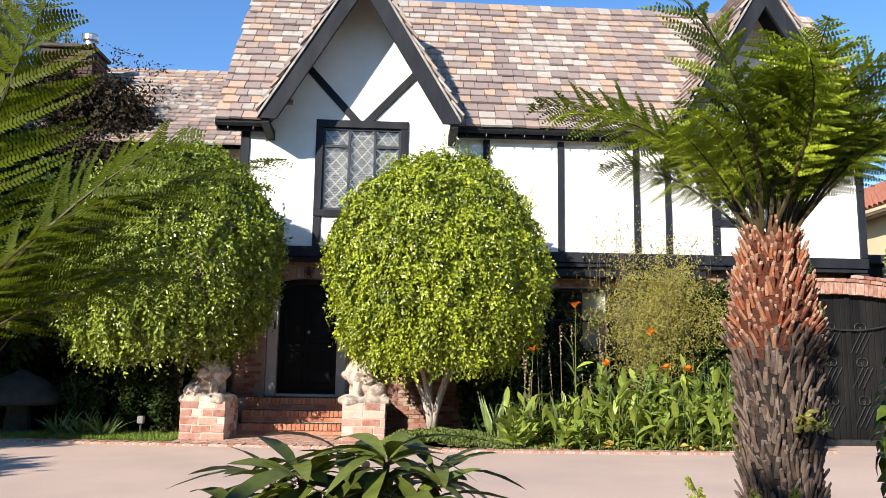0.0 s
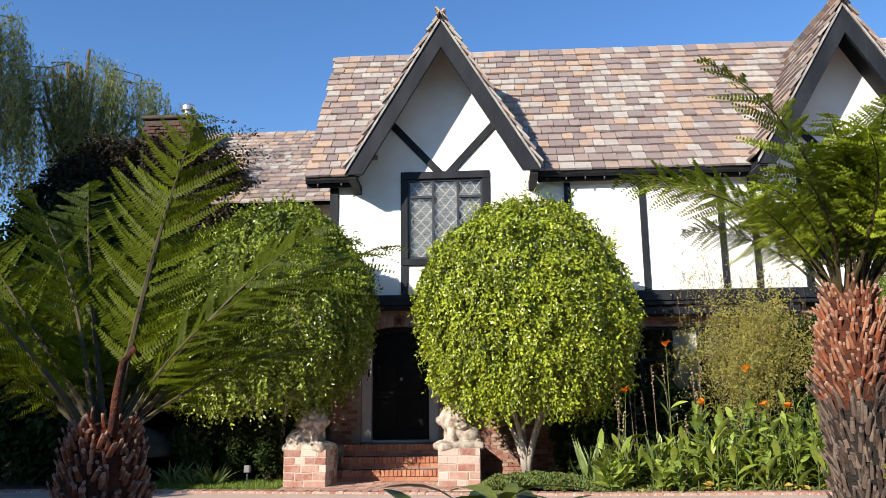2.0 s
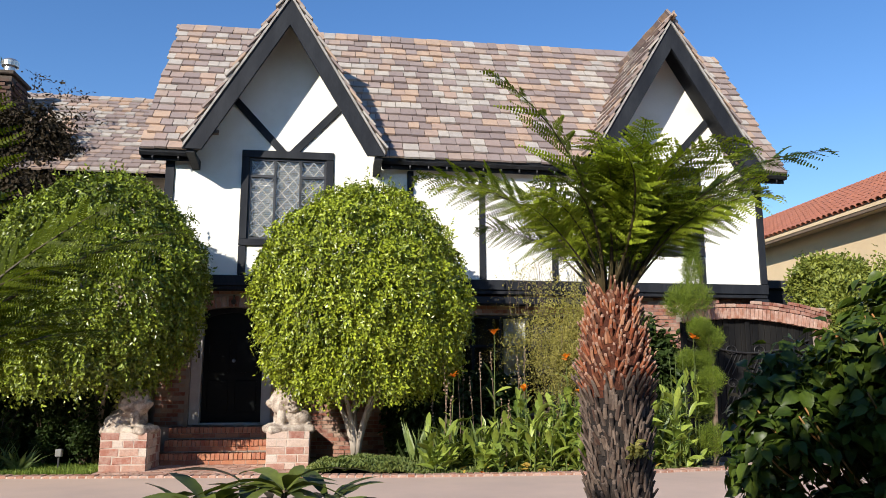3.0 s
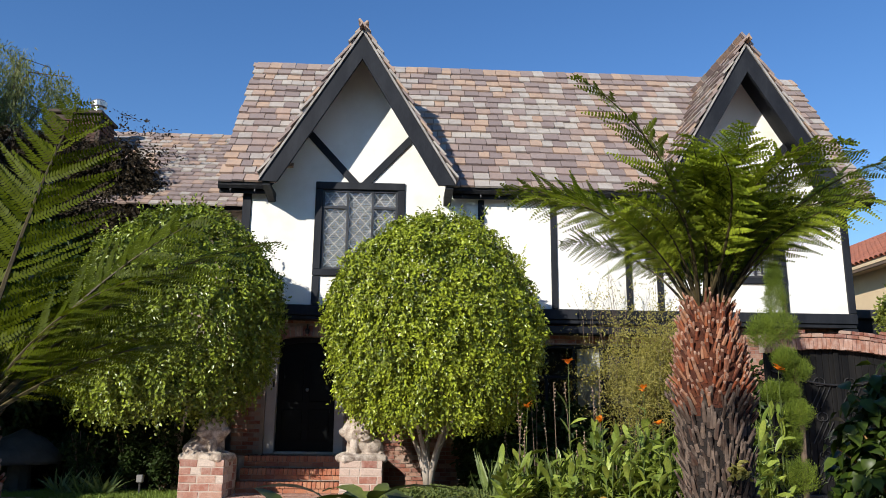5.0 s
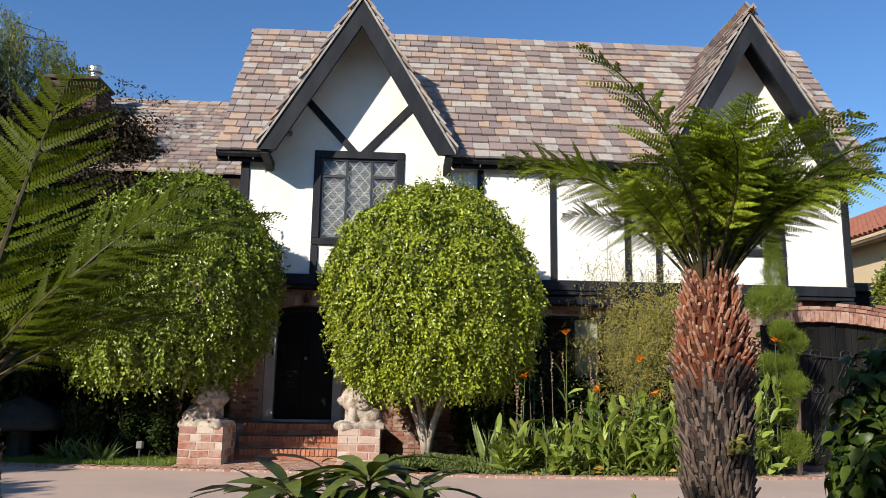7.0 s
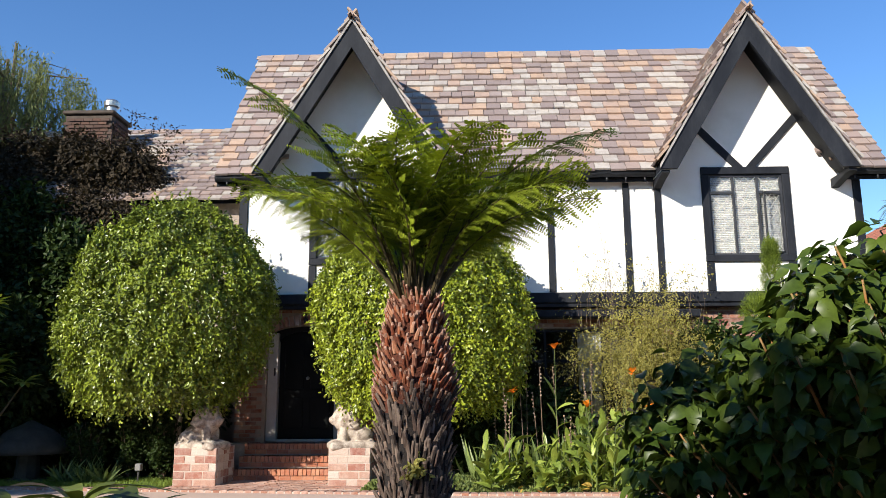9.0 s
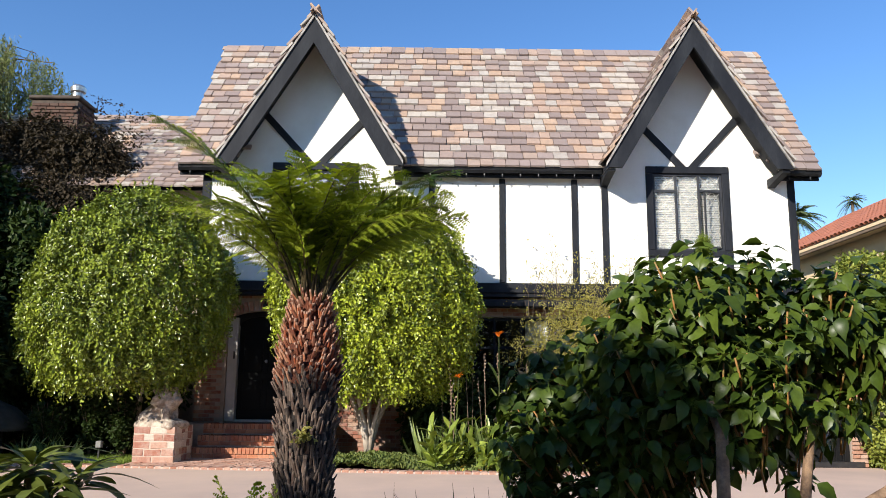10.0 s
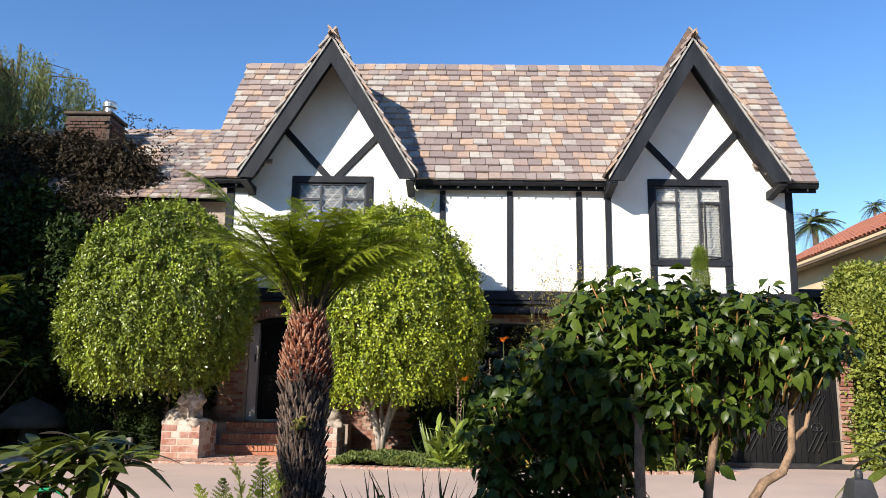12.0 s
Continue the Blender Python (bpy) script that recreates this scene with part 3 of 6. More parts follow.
# cross gables
gable_roofs = []
for c in GABLES:
    y_back = EAVE_Y + (PEAK_Z - EAVE_Z) / PITCH
    bm = bmesh.new()
    for s in (-1, 1):
        foot_y = EAVE_Y + 0.05
        q = [(c, FRONT_Y + 0.02, PEAK_Z - 0.03), (c + s * HALF, FRONT_Y + 0.02, FOOT_Z - 0.03), (c + s * HALF, foot_y, FOOT_Z - 0.03), (c, y_back, PEAK_Z - 0.03)]
        low = [(x, y, z - 0.11) for x, y, z in q]
        a, b = [bm.verts.new(p) for p in q], [bm.verts.new(p) for p in low]
        bm.faces.new(a)
        bm.faces.new(b[::-1])
        for i in range(4):
            bm.faces.new((a[i], b[i], b[(i + 1) % 4], a[(i + 1) % 4]))
    bmesh.ops.recalc_face_normals(bm, faces=bm.faces)
    roof = tagged(part("roof_gable", bm, timber), "steep gable roof of mottled clay tiles with charcoal bargeboards", "roof", kind="structure")
    gable_roofs.append(roof)
    for s in (-1, 1):
        # bargeboard
        bm = bmesh.new()
        w = 0.57
        ext = 0.06
        o = [(c, PEAK_Z - 0.05), (c + s * (HALF + ext), FOOT_Z - 0.05 - ext * SLOPE), (c + s * (HALF - 0.29), FOOT_Z - 0.05 - ext * SLOPE), (c, PEAK_Z - 0.05 - w)]
        prism(bm, o, FRONT_Y, FRONT_Y + 0.07)
        part("bargeboard", bm, timber, roof)
        # thin trim under the tiles
        bm = bmesh.new()
        o = [(c, PEAK_Z + 0.005), (c + s * (HALF + 0.04), FOOT_Z + 0.005 - 0.04 * SLOPE), (c + s * (HALF + 0.04), FOOT_Z - 0.07 - 0.04 * SLOPE), (c, PEAK_Z - 0.07)]
        prism(bm, o, FRONT_Y - 0.035, FRONT_Y - 0.003)
        part("verge_trim", bm, weathered_trim, roof)
        # shaped corbel under the foot
        bm = bmesh.new()
        x = c + s * (HALF - 0.08)
        o = [(FRONT_Y + 0.06, FOOT_Z - 0.16), (0.0, FOOT_Z - 0.16), (0.0, FOOT_Z - 0.34), (-0.12, FOOT_Z - 0.32), (-0.40, FOOT_Z - 0.26), (FRONT_Y + 0.06, FOOT_Z - 0.21)]
        a = [bm.verts.new((x - 0.075, y, z)) for y, z in o]
        b = [bm.verts.new((x + 0.075, y, z)) for y, z in o]
        bm.faces.new(a)
        bm.faces.new(b[::-1])
        for i in range(len(o)):
            bm.faces.new((a[i], b[i], b[(i + 1) % len(o)], a[(i + 1) % len(o)]))
        bmesh.ops.recalc_face_normals(bm, faces=bm.faces)
        part("corbel", bm, timber, roof)
        # tiles
        up = Vector((-s * HALF, 0, PEAK_Z - FOOT_Z))
        length = up.length
        if s > 0:
            origin, along = (c + HALF, FRONT_Y - 0.03, FOOT_Z), (0, 1, 0)
        else:
            origin, along = (c - HALF, y_back, FOOT_Z), (0, -1, 0)
        tile_slope(roof, origin, along, up, y_back - FRONT_Y + 0.03, length, lambda p: p.z > z_main(p.y) - 0.02, lambda p: True)
    ridge_caps(roof, (c, FRONT_Y - 0.02, PEAK_Z), (c, y_back - 0.1, PEAK_Z), 0.005, math.degrees(math.atan(SLOPE)) - 2, 0.10)

# gutters
def gutter(x0, x1, y=EAVE_Y - 0.03, z=EAVE_Z - 0.015, hooks=True):
    gth = thing("gutter", ((x0 + x1) / 2, y, z - 0.14), "dark metal gutter along the tiled eave", "gutter")
    bm = bmesh.new()
    pts = [(y - 0.075 + 0.0, z - 0.02), (y - 0.07, z - 0.08), (y - 0.03, z - 0.135), (y + 0.05, z - 0.135), (y + 0.07, z - 0.06)]
    a = [bm.verts.new((x0, p, q)) for p, q in pts]
    b = [bm.verts.new((x1, p, q)) for p, q in pts]
    for i in range(4):
        bm.faces.new((a[i], b[i], b[i + 1], a[i + 1]))
    bm.faces.new(a)
    bm.faces.new(b[::-1])
    bmesh.ops.solidify(bm, geom=bm.faces, thickness=0.004)
    part("trough", bm, metal_dark, gth)
    box_part("fascia_board", x0, y + 0.075, z - 0.2, x1, y + 0.105, z - 0.01, timber, gth, 0.004)
    box_part("roll", x0, y - 0.085, z - 0.03, x1, y - 0.065, z - 0.008, metal_dark, gth, 0.006)
    if hooks:
        n = max(1, int((x1 - x0) / 0.36))
        for i in range(n):
            x = x0 + (i + 0.5) * (x1 - x0) / n
            bm = bmesh.new()
            box(bm, x - 0.012, y - 0.02, z - 0.15, x + 0.012, y + 0.004, z - 0.133)
            tube(bm, [(x, y - 0.01, z - 0.14), (x, y - 0.01, z - 0.175), (x, y - 0.005, z - 0.2)], (0.014, 0.017, 0.010), 6)
            part("light_bulb", bm, metal_dark, gth)


gutter(EAVE_X0 - 0.03, GABLES[0] - HALF + 0.02)
gutter(GABLES[0] + HALF + 0.02, GABLES[1] - HALF - 0.02)
gutter(GABLES[1] + HALF - 0.02, EAVE_X1 + 0.03)

# ---- door and porch ----
door = thing("door_1", (DOOR_C, 0.46, 0.62), "black arched front door in a pale grey frame", "door", kind="structure")
bm = bmesh.new()
pts = arch_points(DOOR_L + 0.2, DOOR_R - 0.19, ARCH_SPRING - 0.08, ARCH_TOP - 0.1)
prism(bm, [*pts, (DOOR_R - 0.19, 0.64), (DOOR_L + 0.2, 0.64)], 0.44, 0.5)
leaf = part("leaf", bm, door_paint, door)
for px0, px1 in ((DOOR_L + 0.3, DOOR_C - 0.06), (DOOR_C + 0.06, DOOR_R - 0.29)):
    for pz0, pz1 in ((0.85, 1.45), (1.6, 2.4)):
        bm = bmesh.new()
        box(bm, px0, 0.428, pz0, px1, 0.441, pz1, 0.01)
        part("panel", bm, door_paint, leaf)
bm = bmesh.new()
bmesh.ops.create_uvsphere(bm, u_segments=12, v_segments=8, radius=0.035, matrix=Matrix.Translation((DOOR_C + 0.02, 0.41, 1.82)))
part("knocker", bm, steel, leaf, "small steel door knocker", True)
for x0, x1 in ((DOOR_L, DOOR_L + 0.195), (DOOR_R - 0.185, DOOR_R)):
    box_part("jamb", x0, 0.3, 0.62, x1, 0.5, 2.7, pale_paint, door, 0.01)
bm = bmesh.new()
outer = arch_points(DOOR_L, DOOR_R, ARCH_SPRING, ARCH_TOP - 0.005)
inner = arch_points(DOOR_L + 0.195, DOOR_R - 0.185, ARCH_SPRING - 0.08, ARCH_TOP - 0.1)
prism(bm, [*outer, *inner[::-1]], 0.4, 0.5)
part("arch_frame", bm, timber, door)
box_part("threshold", DOOR_L + 0.2, 0.28, 0.61, DOOR_R - 0.19, 0.44, 0.66, pale_paint, door, 0.01)
bm = bmesh.new()
box(bm, DOOR_L + 0.12, 0.285, 1.86, DOOR_L + 0.155, 0.3, 2.02, 0.004)
part("doorbell", bm, iron, door, "small black doorbell plate")
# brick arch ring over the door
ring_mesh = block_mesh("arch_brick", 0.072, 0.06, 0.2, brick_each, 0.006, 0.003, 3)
arch = thing("door_arch", (DOOR_C, LOW_Y, 2.7), "shaded brick arch over the front door", "arch", kind="structure")
for a in np.linspace(math.pi * 0.98, math.pi * 0.02, 22):
    h = (DOOR_R - DOOR_L) / 2
    p = (DOOR_C + (h + 0.06) * math.cos(a), LOW_Y - 0.02, ARCH_SPRING + (ARCH_TOP - ARCH_SPRING + 0.1) * math.sin(a))
    lean = math.degrees(math.atan2(math.cos(a) * 0.45, 1.0))
    piece("brick", ring_mesh, pose(*p, 0, lean, 0), arch)
lantern = thing("porch_lantern", (DOOR_C, LOW_Y - 0.02, 2.98), "small dark porch lamp over the arch", "lamp")
bm = bmesh.new()
tube(bm, [(DOOR_C, LOW_Y, 3.06), (DOOR_C, LOW_Y - 0.08, 3.06), (DOOR_C, LOW_Y - 0.08, 2.98)], 0.012, 6)
part("arm", bm, iron, lantern)
bm = bmesh.new()
tube(bm, [(DOOR_C, LOW_Y - 0.08, 2.98), (DOOR_C, LOW_Y - 0.08, 2.95), (DOOR_C, LOW_Y - 0.08, 2.88)], (0.02, 0.05, 0.035), 8)
part("shade", bm, iron, lantern)

# ---- window of the lower storey ----
low_win = thing("window_3", (7.45, LOW_Y, 0.85), "shaded lower window with dark glazing bars", "window", kind="structure")
# Near-black board stands for the unlit room behind this window.
box_part("backing", 5.2, 0.47, 0.85, 8.6, 0.5, 2.75, unlit_black, low_win, 0)
for i in range(7):
    x = 5.22 + i * 0.555
    box_part("glazing_bar", x, 0.28, 0.87, x + 0.05, 0.34, 2.73, timber, low_win, 0.005)
for z in (0.86, 1.5, 2.1, 2.68):
    box_part("glazing_bar", 5.22, 0.282, z, 8.58, 0.338, z + 0.05, timber, low_win, 0.005)
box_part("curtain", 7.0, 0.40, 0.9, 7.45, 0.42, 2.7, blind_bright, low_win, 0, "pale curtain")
pane = box_part("pane", 5.23, 0.30, 0.88, 8.57, 0.306, 2.72, glass, low_win, 0)
pane.visible_shadow = False

# ---- steps ----
STEP_X0, STEP_X1 = 0.716, 2.545
steps = thing("brick_steps", ((STEP_X0 + STEP_X1) / 2, -0.6, 0), "red brick entrance steps with rowlock nosings", "steps", kind="structure")
bm = bmesh.new()
for i, (y, z) in enumerate(((-0.98, 0.2), (-0.66, 0.405), (-0.34, 0.61))):
    box(bm, STEP_X0, y + 0.02, 0.0 if i == 0 else (0.2, 0.405)[i - 1], STEP_X1, 0.5 if i == 2 else (-0.66, -0.34)[i] + 0.02, z - 0.012)
box(bm, 0.3, -0.32, 0.0, STEP_X0, 0.22, 0.598)
box(bm, STEP_X1, -0.32, 0.0, 3.2, 0.22, 0.598)
part("core", bm, mortar, steps)
row_mesh = [block_mesh("rowlock", 0.068, 0.2, 0.105, brick_step, 0.006, 0.002, k) for k in range(3)]
flat_mesh = [block_mesh("stretcher", 0.2, 0.06, 0.075, brick_step, 0.006, 0.002, k + 5) for k in range(3)]
for y, z in ((-0.98, 0.2), (-0.66, 0.405), (-0.34, 0.61)):
    n = 24
    for i in range(n):
        x = STEP_X0 + (i + 0.5) * (STEP_X1 - STEP_X0) / n
        piece("nosing_brick", random.choice(row_mesh), pose(x, y + 0.09, z - 0.052, 0, 0, random.gauss(0, 0.7)), steps)
    for i in range(9):
        x = STEP_X0 + 0.1 + i * 0.2035
        piece("riser_brick", random.choice(flat_mesh), pose(min(x, STEP_X1 - 0.1), y + 0.045, z - 0.148), steps)

# ---- pedestals ----
def pedestal(x0, x1, y0=-1.95, y1=-0.93, h=0.618):
    p = thing("pedestal", ((x0 + x1) / 2, (y0 + y1) / 2, 0), "square pale washed brick pedestal beside the steps", "pedestal", "pair of pedestals")
    box_part("core", x0 + 0.006, y0 + 0.006, 0, x1 - 0.006, y1 - 0.006, h - 0.004, pale_mortar, p, 0.004)
    rows, ch = 5, h / 5
    rng = random.Random(int(x0 * 10))
    forms = [block_mesh("ped_brick", 0.3, 0.09, ch - 0.012, brick_pale, 0.009, 0.005, k + 20) for k in range(4)]
    for r in range(rows):
        z = (r + 0.5) * ch
        for face, (a, b) in enumerate(((x0, x1), (x0, x1), (y0 + 0.09, y1 - 0.09), (y0 + 0.09, y1 - 0.09))):
            u = a
            first = (0.17 if r % 2 else 0.32) + rng.uniform(-0.03, 0.03)
            lens = []
            while u < b - 1e-3:
                w = first if not lens else rng.choice((0.16, 0.27, 0.3, 0.33))
                w = min(w, b - u)
                if b - u - w < 0.07:
                    w = b - u
                lens.append((u, w))
                u += w
            for u, w in lens:
                s = Matrix.Diagonal(((w - 0.011) / 0.3, 1, 1, 1))
                if face == 0:
                    m = pose(u + w / 2, y0 + 0.045, z)
                elif face == 1:
                    m = pose(u + w / 2, y1 - 0.045, z)
                elif face == 2:
                    m = pose(x0 + 0.045, u + w / 2, z, 0, 0, 90)
                else:
                    m = pose(x1 - 0.045, u + w / 2, z, 0, 0, 90)
                piece("brick", rng.choice(forms), m @ s, p)
    return p


pedestal(0.0, 0.714)
pedestal(2.548, 3.242)

# ---- brick edging along the driveway ----
edging = thing("brick_edging", (4.0, -3.0, 0), "low brick edging between driveway and planting", "edging", kind="structure")
edge_mesh = [block_mesh("edge_brick", 0.112, 0.23, 0.07, brick_edge, 0.008, 0.004, 40 + k) for k in range(4)]
bm = bmesh.new()
xs = np.linspace(-4.65, 10.2, 60)
near_side = [(x, edge_y(x) - 0.012) for x in xs]
far_side = [(x, edge_y(x) + 0.21) for x in xs]
rows = [[bm.verts.new((x, y, z)) for x, y in side] for side, z in ((near_side, -0.02), (near_side, 0.027), (far_side, 0.027))]
for a, b in zip(rows, rows[1:]):
    for k in range(len(xs) - 1):
        bm.faces.new((a[k], a[k + 1], b[k + 1], b[k]))
part("bedding", bm, pale_mortar, edging)
x = -4.6
while x < 10.15:
    slope = math.degrees(math.atan2(edge_y(x + 0.05) - edge_y(x - 0.05), 0.1))
    piece("brick", random.choice(edge_mesh), pose(x, edge_y(x) + 0.10, 0.0 + random.uniform(-0.004, 0.006), 0, 0, slope + random.gauss(0, 1.5)), edging)
    x += 0.127
paving = thing("brick_paving", (1.6, -1.7, 0), "brick paving before the entrance steps", "paving", kind="structure")
pave_mesh = [block_mesh("pave_brick", 0.2, 0.095, 0.06, brick_edge, 0.007, 0.003, 60 + k) for k in range(3)]
box_part("bedding", -0.02, -2.5, -0.05, 3.3, -0.97, 0.018, pale_mortar, paving, 0)
for r in range(14):
    for c in range(16):
        y = -2.42 + r * 0.104
        x = 0.1 + c * 0.207 + (0.1 if r % 2 else 0)
        if y > -1.9 and (x < STEP_X0 + 0.1 or x > STEP_X1 - 0.1):
            continue
        if x > 3.2 or y < edge_y(x) + 0.27:
            continue
        piece("brick", random.choice(pave_mesh), pose(x, y, -0.002 + random.uniform(-0.003, 0.003), 0, 0, random.gauss(0, 0.6)), paving)

# ---- left wing and chimney ----
# Chimney brick and mortar: the trees' shade is put into these dark colours.
shaded_chimney_brick = surface("shaded_brown_brick", (0.10, 0.05, 0.034), (0.06, 0.036, 0.028), 6, 50, 0.9, 0.6, 0.006, 0.25, "island", ((0.10, 0.048, 0.032), (0.13, 0.066, 0.045), (0.075, 0.038, 0.027), (0.09, 0.052, 0.038)))
shaded_chimney_mortar = surface("shaded_chimney_mortar", (0.085, 0.062, 0.048), (0.05, 0.038, 0.03), 5, 60, 0.95, 0.5, 0.004, 0.2)
WING = dict(x0=-6.4, x1=0.1, ey=1.45, ez=5.68, ry=4.1, rz=8.2)
bm = bmesh.new()
box(bm, WING["x0"], 1.75, 0, 0.33, 2.0, 5.75)
box(bm, WING["x0"], 2.0, 0, WING["x0"] + 0.25, 6.5, 5.75)
tagged(part("wall_wing", bm, mortar), "shaded brown wall of the lower wing", "wall", kind="structure")
bm = bmesh.new()
prof = ((WING["ey"], WING["ez"] - 0.02), (WING["ry"], WING["rz"] - 0.02), (2 * WING["ry"] - WING["ey"], WING["ez"] - 0.02), (WING["ry"], WING["rz"] - 0.22))
a = [bm.verts.new((WING["x0"] - 0.2, y, z)) for y, z in prof]
b = [bm.verts.new((WING["x1"] + 0.2, y, z)) for y, z in prof]
for i in range(4):
    bm.faces.new((a[i], b[i], b[(i + 1) % 4], a[(i + 1) % 4]))
for s in (a, b):
    bm.faces.new((s[0], s[1], s[3]))
    bm.faces.new((s[1], s[2], s[3]))
bmesh.ops.recalc_face_normals(bm, faces=bm.faces)
roof_wing = tagged(part("roof_wing", bm, timber), "lower wing roof of mottled clay tiles", "roof", kind="structure")
up_w = Vector((0, WING["ry"] - WING["ey"], WING["rz"] - WING["ez"]))
tile_slope(roof_wing, (WING["x0"] - 0.2, WING["ey"] - 0.05, WING["ez"]), (1, 0, 0), up_w, WING["x1"] - WING["x0"] + 0.35, up_w.length + 0.05, lambda p: True, lambda p: p.x > -2.6, 0.2, 0.82)
ridge_caps(roof_wing, (WING["x0"], WING["ry"], WING["rz"]), (WING["x1"] + 0.1, WING["ry"], WING["rz"]))

CH = dict(x0=-4.83, x1=-3.7, y0=2.6, y1=3.5, top=8.32)
chimney = thing("chimney", (-4.3, 3.0, 0), "brown brick chimney overgrown with vines", "chimney", kind="structure")
box_part("stack", CH["x0"], CH["y0"], 0, CH["x1"], CH["y1"], CH["top"] - 0.12, shaded_chimney_mortar, chimney, 0)
mats = []
for r in range(34):
    z = 5.4 + r * 0.081
    off = 0.106 if r % 2 else 0
    corb = 0.0 if z < 7.85 else (0.03 if z < 8.0 else 0.055)
    if z > CH["top"] - 0.1:
        break
    for i in range(6):
        x = CH["x0"] - corb + 0.1 + i * 0.213 + off
        if x < CH["x1"] + corb - 0.04:
            mats.append(np.array(pose(x, CH["y0"] - 0.006 - corb, z)))
    for i in range(4):
        y = CH["y0"] + 0.1 + i * 0.213 + off
        if y < CH["y1"]:
            mats.append(np.array(pose(CH["x1"] + 0.006 + corb, y, z, 0, 0, 90)))
tagged(many("brickwork", BRICK_SHAPE, mats, shaded_chimney_brick, chimney), kind="stuff")
box_part("cap", CH["x0"] - 0.07, CH["y0"] - 0.07, CH["top"] - 0.09, CH["x1"] + 0.07, CH["y1"] + 0.07, CH["top"], shaded_chimney_mortar, chimney, 0.02)
flue = thing("flue_cap", (-3.92, 3.0, CH["top"]), "galvanised round flue cap on the chimney", "flue")
bm = bmesh.new()
tube(bm, [(-3.92, 3, CH["top"]), (-3.92, 3, CH["top"] + 0.22)], 0.13, 16)
part("pipe", bm, steel, flue)
bm = bmesh.new()
tube(bm, [(-3.92, 3, CH["top"] + 0.22), (-3.92, 3, CH["top"] + 0.25), (-3.92, 3, CH["top"] + 0.36), (-3.92, 3, CH["top"] + 0.42)], (0.13, 0.18, 0.19, 0.13), 16)
part("cowl", bm, steel, flue)

# ---- plants: shapes and helpers ----
rs = np.random.RandomState(7)
SMALL_LEAF = ([(0, 0, 0), (0.24, 0.25, 0.06), (0.64, 0.25, 0.03), (1, 0, -0.12), (0.64, -0.25, 0.03), (0.24, -0.25, 0.06)], [(0, 1, 2, 3), (0, 3, 4, 5)])
BLADE = ([(0, 0.03, 0), (0, -0.03, 0), (0.35, -0.045, 0.05), (0.35, 0.045, 0.05), (0.7, -0.03, 0.02), (0.7, 0.03, 0.02), (1, 0, -0.08), (1, 0.002, -0.08)], [(0, 1, 2, 3), (3, 2, 4, 5), (5, 4, 6, 7)])
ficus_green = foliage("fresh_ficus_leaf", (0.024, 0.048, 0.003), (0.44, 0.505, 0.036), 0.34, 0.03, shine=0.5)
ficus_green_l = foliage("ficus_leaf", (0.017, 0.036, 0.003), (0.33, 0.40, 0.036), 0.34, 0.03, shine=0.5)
fern_green = foliage("fern_leaf", (0.022, 0.045, 0.004), (0.44, 0.53, 0.045), 0.5, 0.26, vary="object", shine=0.2)
fern_dark = foliage("dark_fern_leaf", (0.022, 0.037, 0.002), (0.17, 0.205, 0.008), 0.5, 0.38, vary="object", shine=0.1)
point_green = foliage("broad_dark_leaf", (0.018, 0.038, 0.005), (0.10, 0.14, 0.019), 0.38, 0.16, vary="object", shine=0.22)
point_rest = foliage("broad_dark_leaf_joined", (0.018, 0.038, 0.005), (0.10, 0.14, 0.019), 0.38, 0.16, shine=0.22)
canna_green = foliage("canna_leaf", (0.07, 0.12, 0.016), (0.38, 0.45, 0.085), 0.38, 0.25, vary="object", shine=0.5)
blade_green = foliage("strap_leaf", (0.07, 0.11, 0.035), (0.24, 0.30, 0.09), 0.45, 0.25)
juniper_green = foliage("juniper_needle", (0.035, 0.062, 0.008), (0.22, 0.29, 0.03), 0.55, 0.15, shine=0.25)
wisp_green = foliage("wispy_leaf", (0.20, 0.185, 0.045), (0.44, 0.39, 0.11), 0.55, 0.3, shine=0.3)
# Very dark leaf: deep shade is put into the colour.
shaded_green = foliage("shade_darkened_leaf", (0.012, 0.025, 0.006), (0.045, 0.072, 0.016), 0.5, 0.12, shine=0.16)
# Brown dry leaf, its colour lowered further to carry tree shade.
shaded_dry_vine = foliage("shaded_dry_vine_leaf", (0.02, 0.016, 0.011), (0.062, 0.046, 0.027), 0.65, 0.1, shine=0.12)
willow_green = foliage("willow_leaf", (0.045, 0.06, 0.02), (0.27, 0.30, 0.10), 0.5, 0.3, shine=0.4)
grass_green = foliage("grass_blade", (0.09, 0.15, 0.025), (0.24, 0.31, 0.05), 0.55, 0.25, shine=0.3)
mound_green = foliage("ground_cover_leaf", (0.06, 0.10, 0.025), (0.19, 0.21, 0.055), 0.55, 0.15, shine=0.3)
long_leaf = foliage("long_grey_green_leaf", (0.018, 0.032, 0.007), (0.19, 0.22, 0.04), 0.42, 0.15, vary="object", shine=0.3)
hedge_green = foliage("hedge_leaf", (0.07, 0.105, 0.02), (0.36, 0.38, 0.07), 0.5, 0.25, shine=0.35)
palm_green = foliage("palm_leaflet", (0.07, 0.10, 0.045), (0.17, 0.20, 0.09), 0.5, 0.2, shine=0.4)
orange_petal = foliage("orange_petal", (0.75, 0.17, 0.01), (0.9, 0.33, 0.02), 0.5, 0.3, vary="object", glow=(1.1, 0.9, 0.6))
red_petal = foliage("red_petal", (0.45, 0.02, 0.03), (0.6, 0.04, 0.05), 0.5, 0.3, glow=(1.1, 0.8, 0.8))
yellow_leaf = foliage("withered_yellow_leaf", (0.42, 0.27, 0.05), (0.6, 0.42, 0.10), 0.5, 0.3)
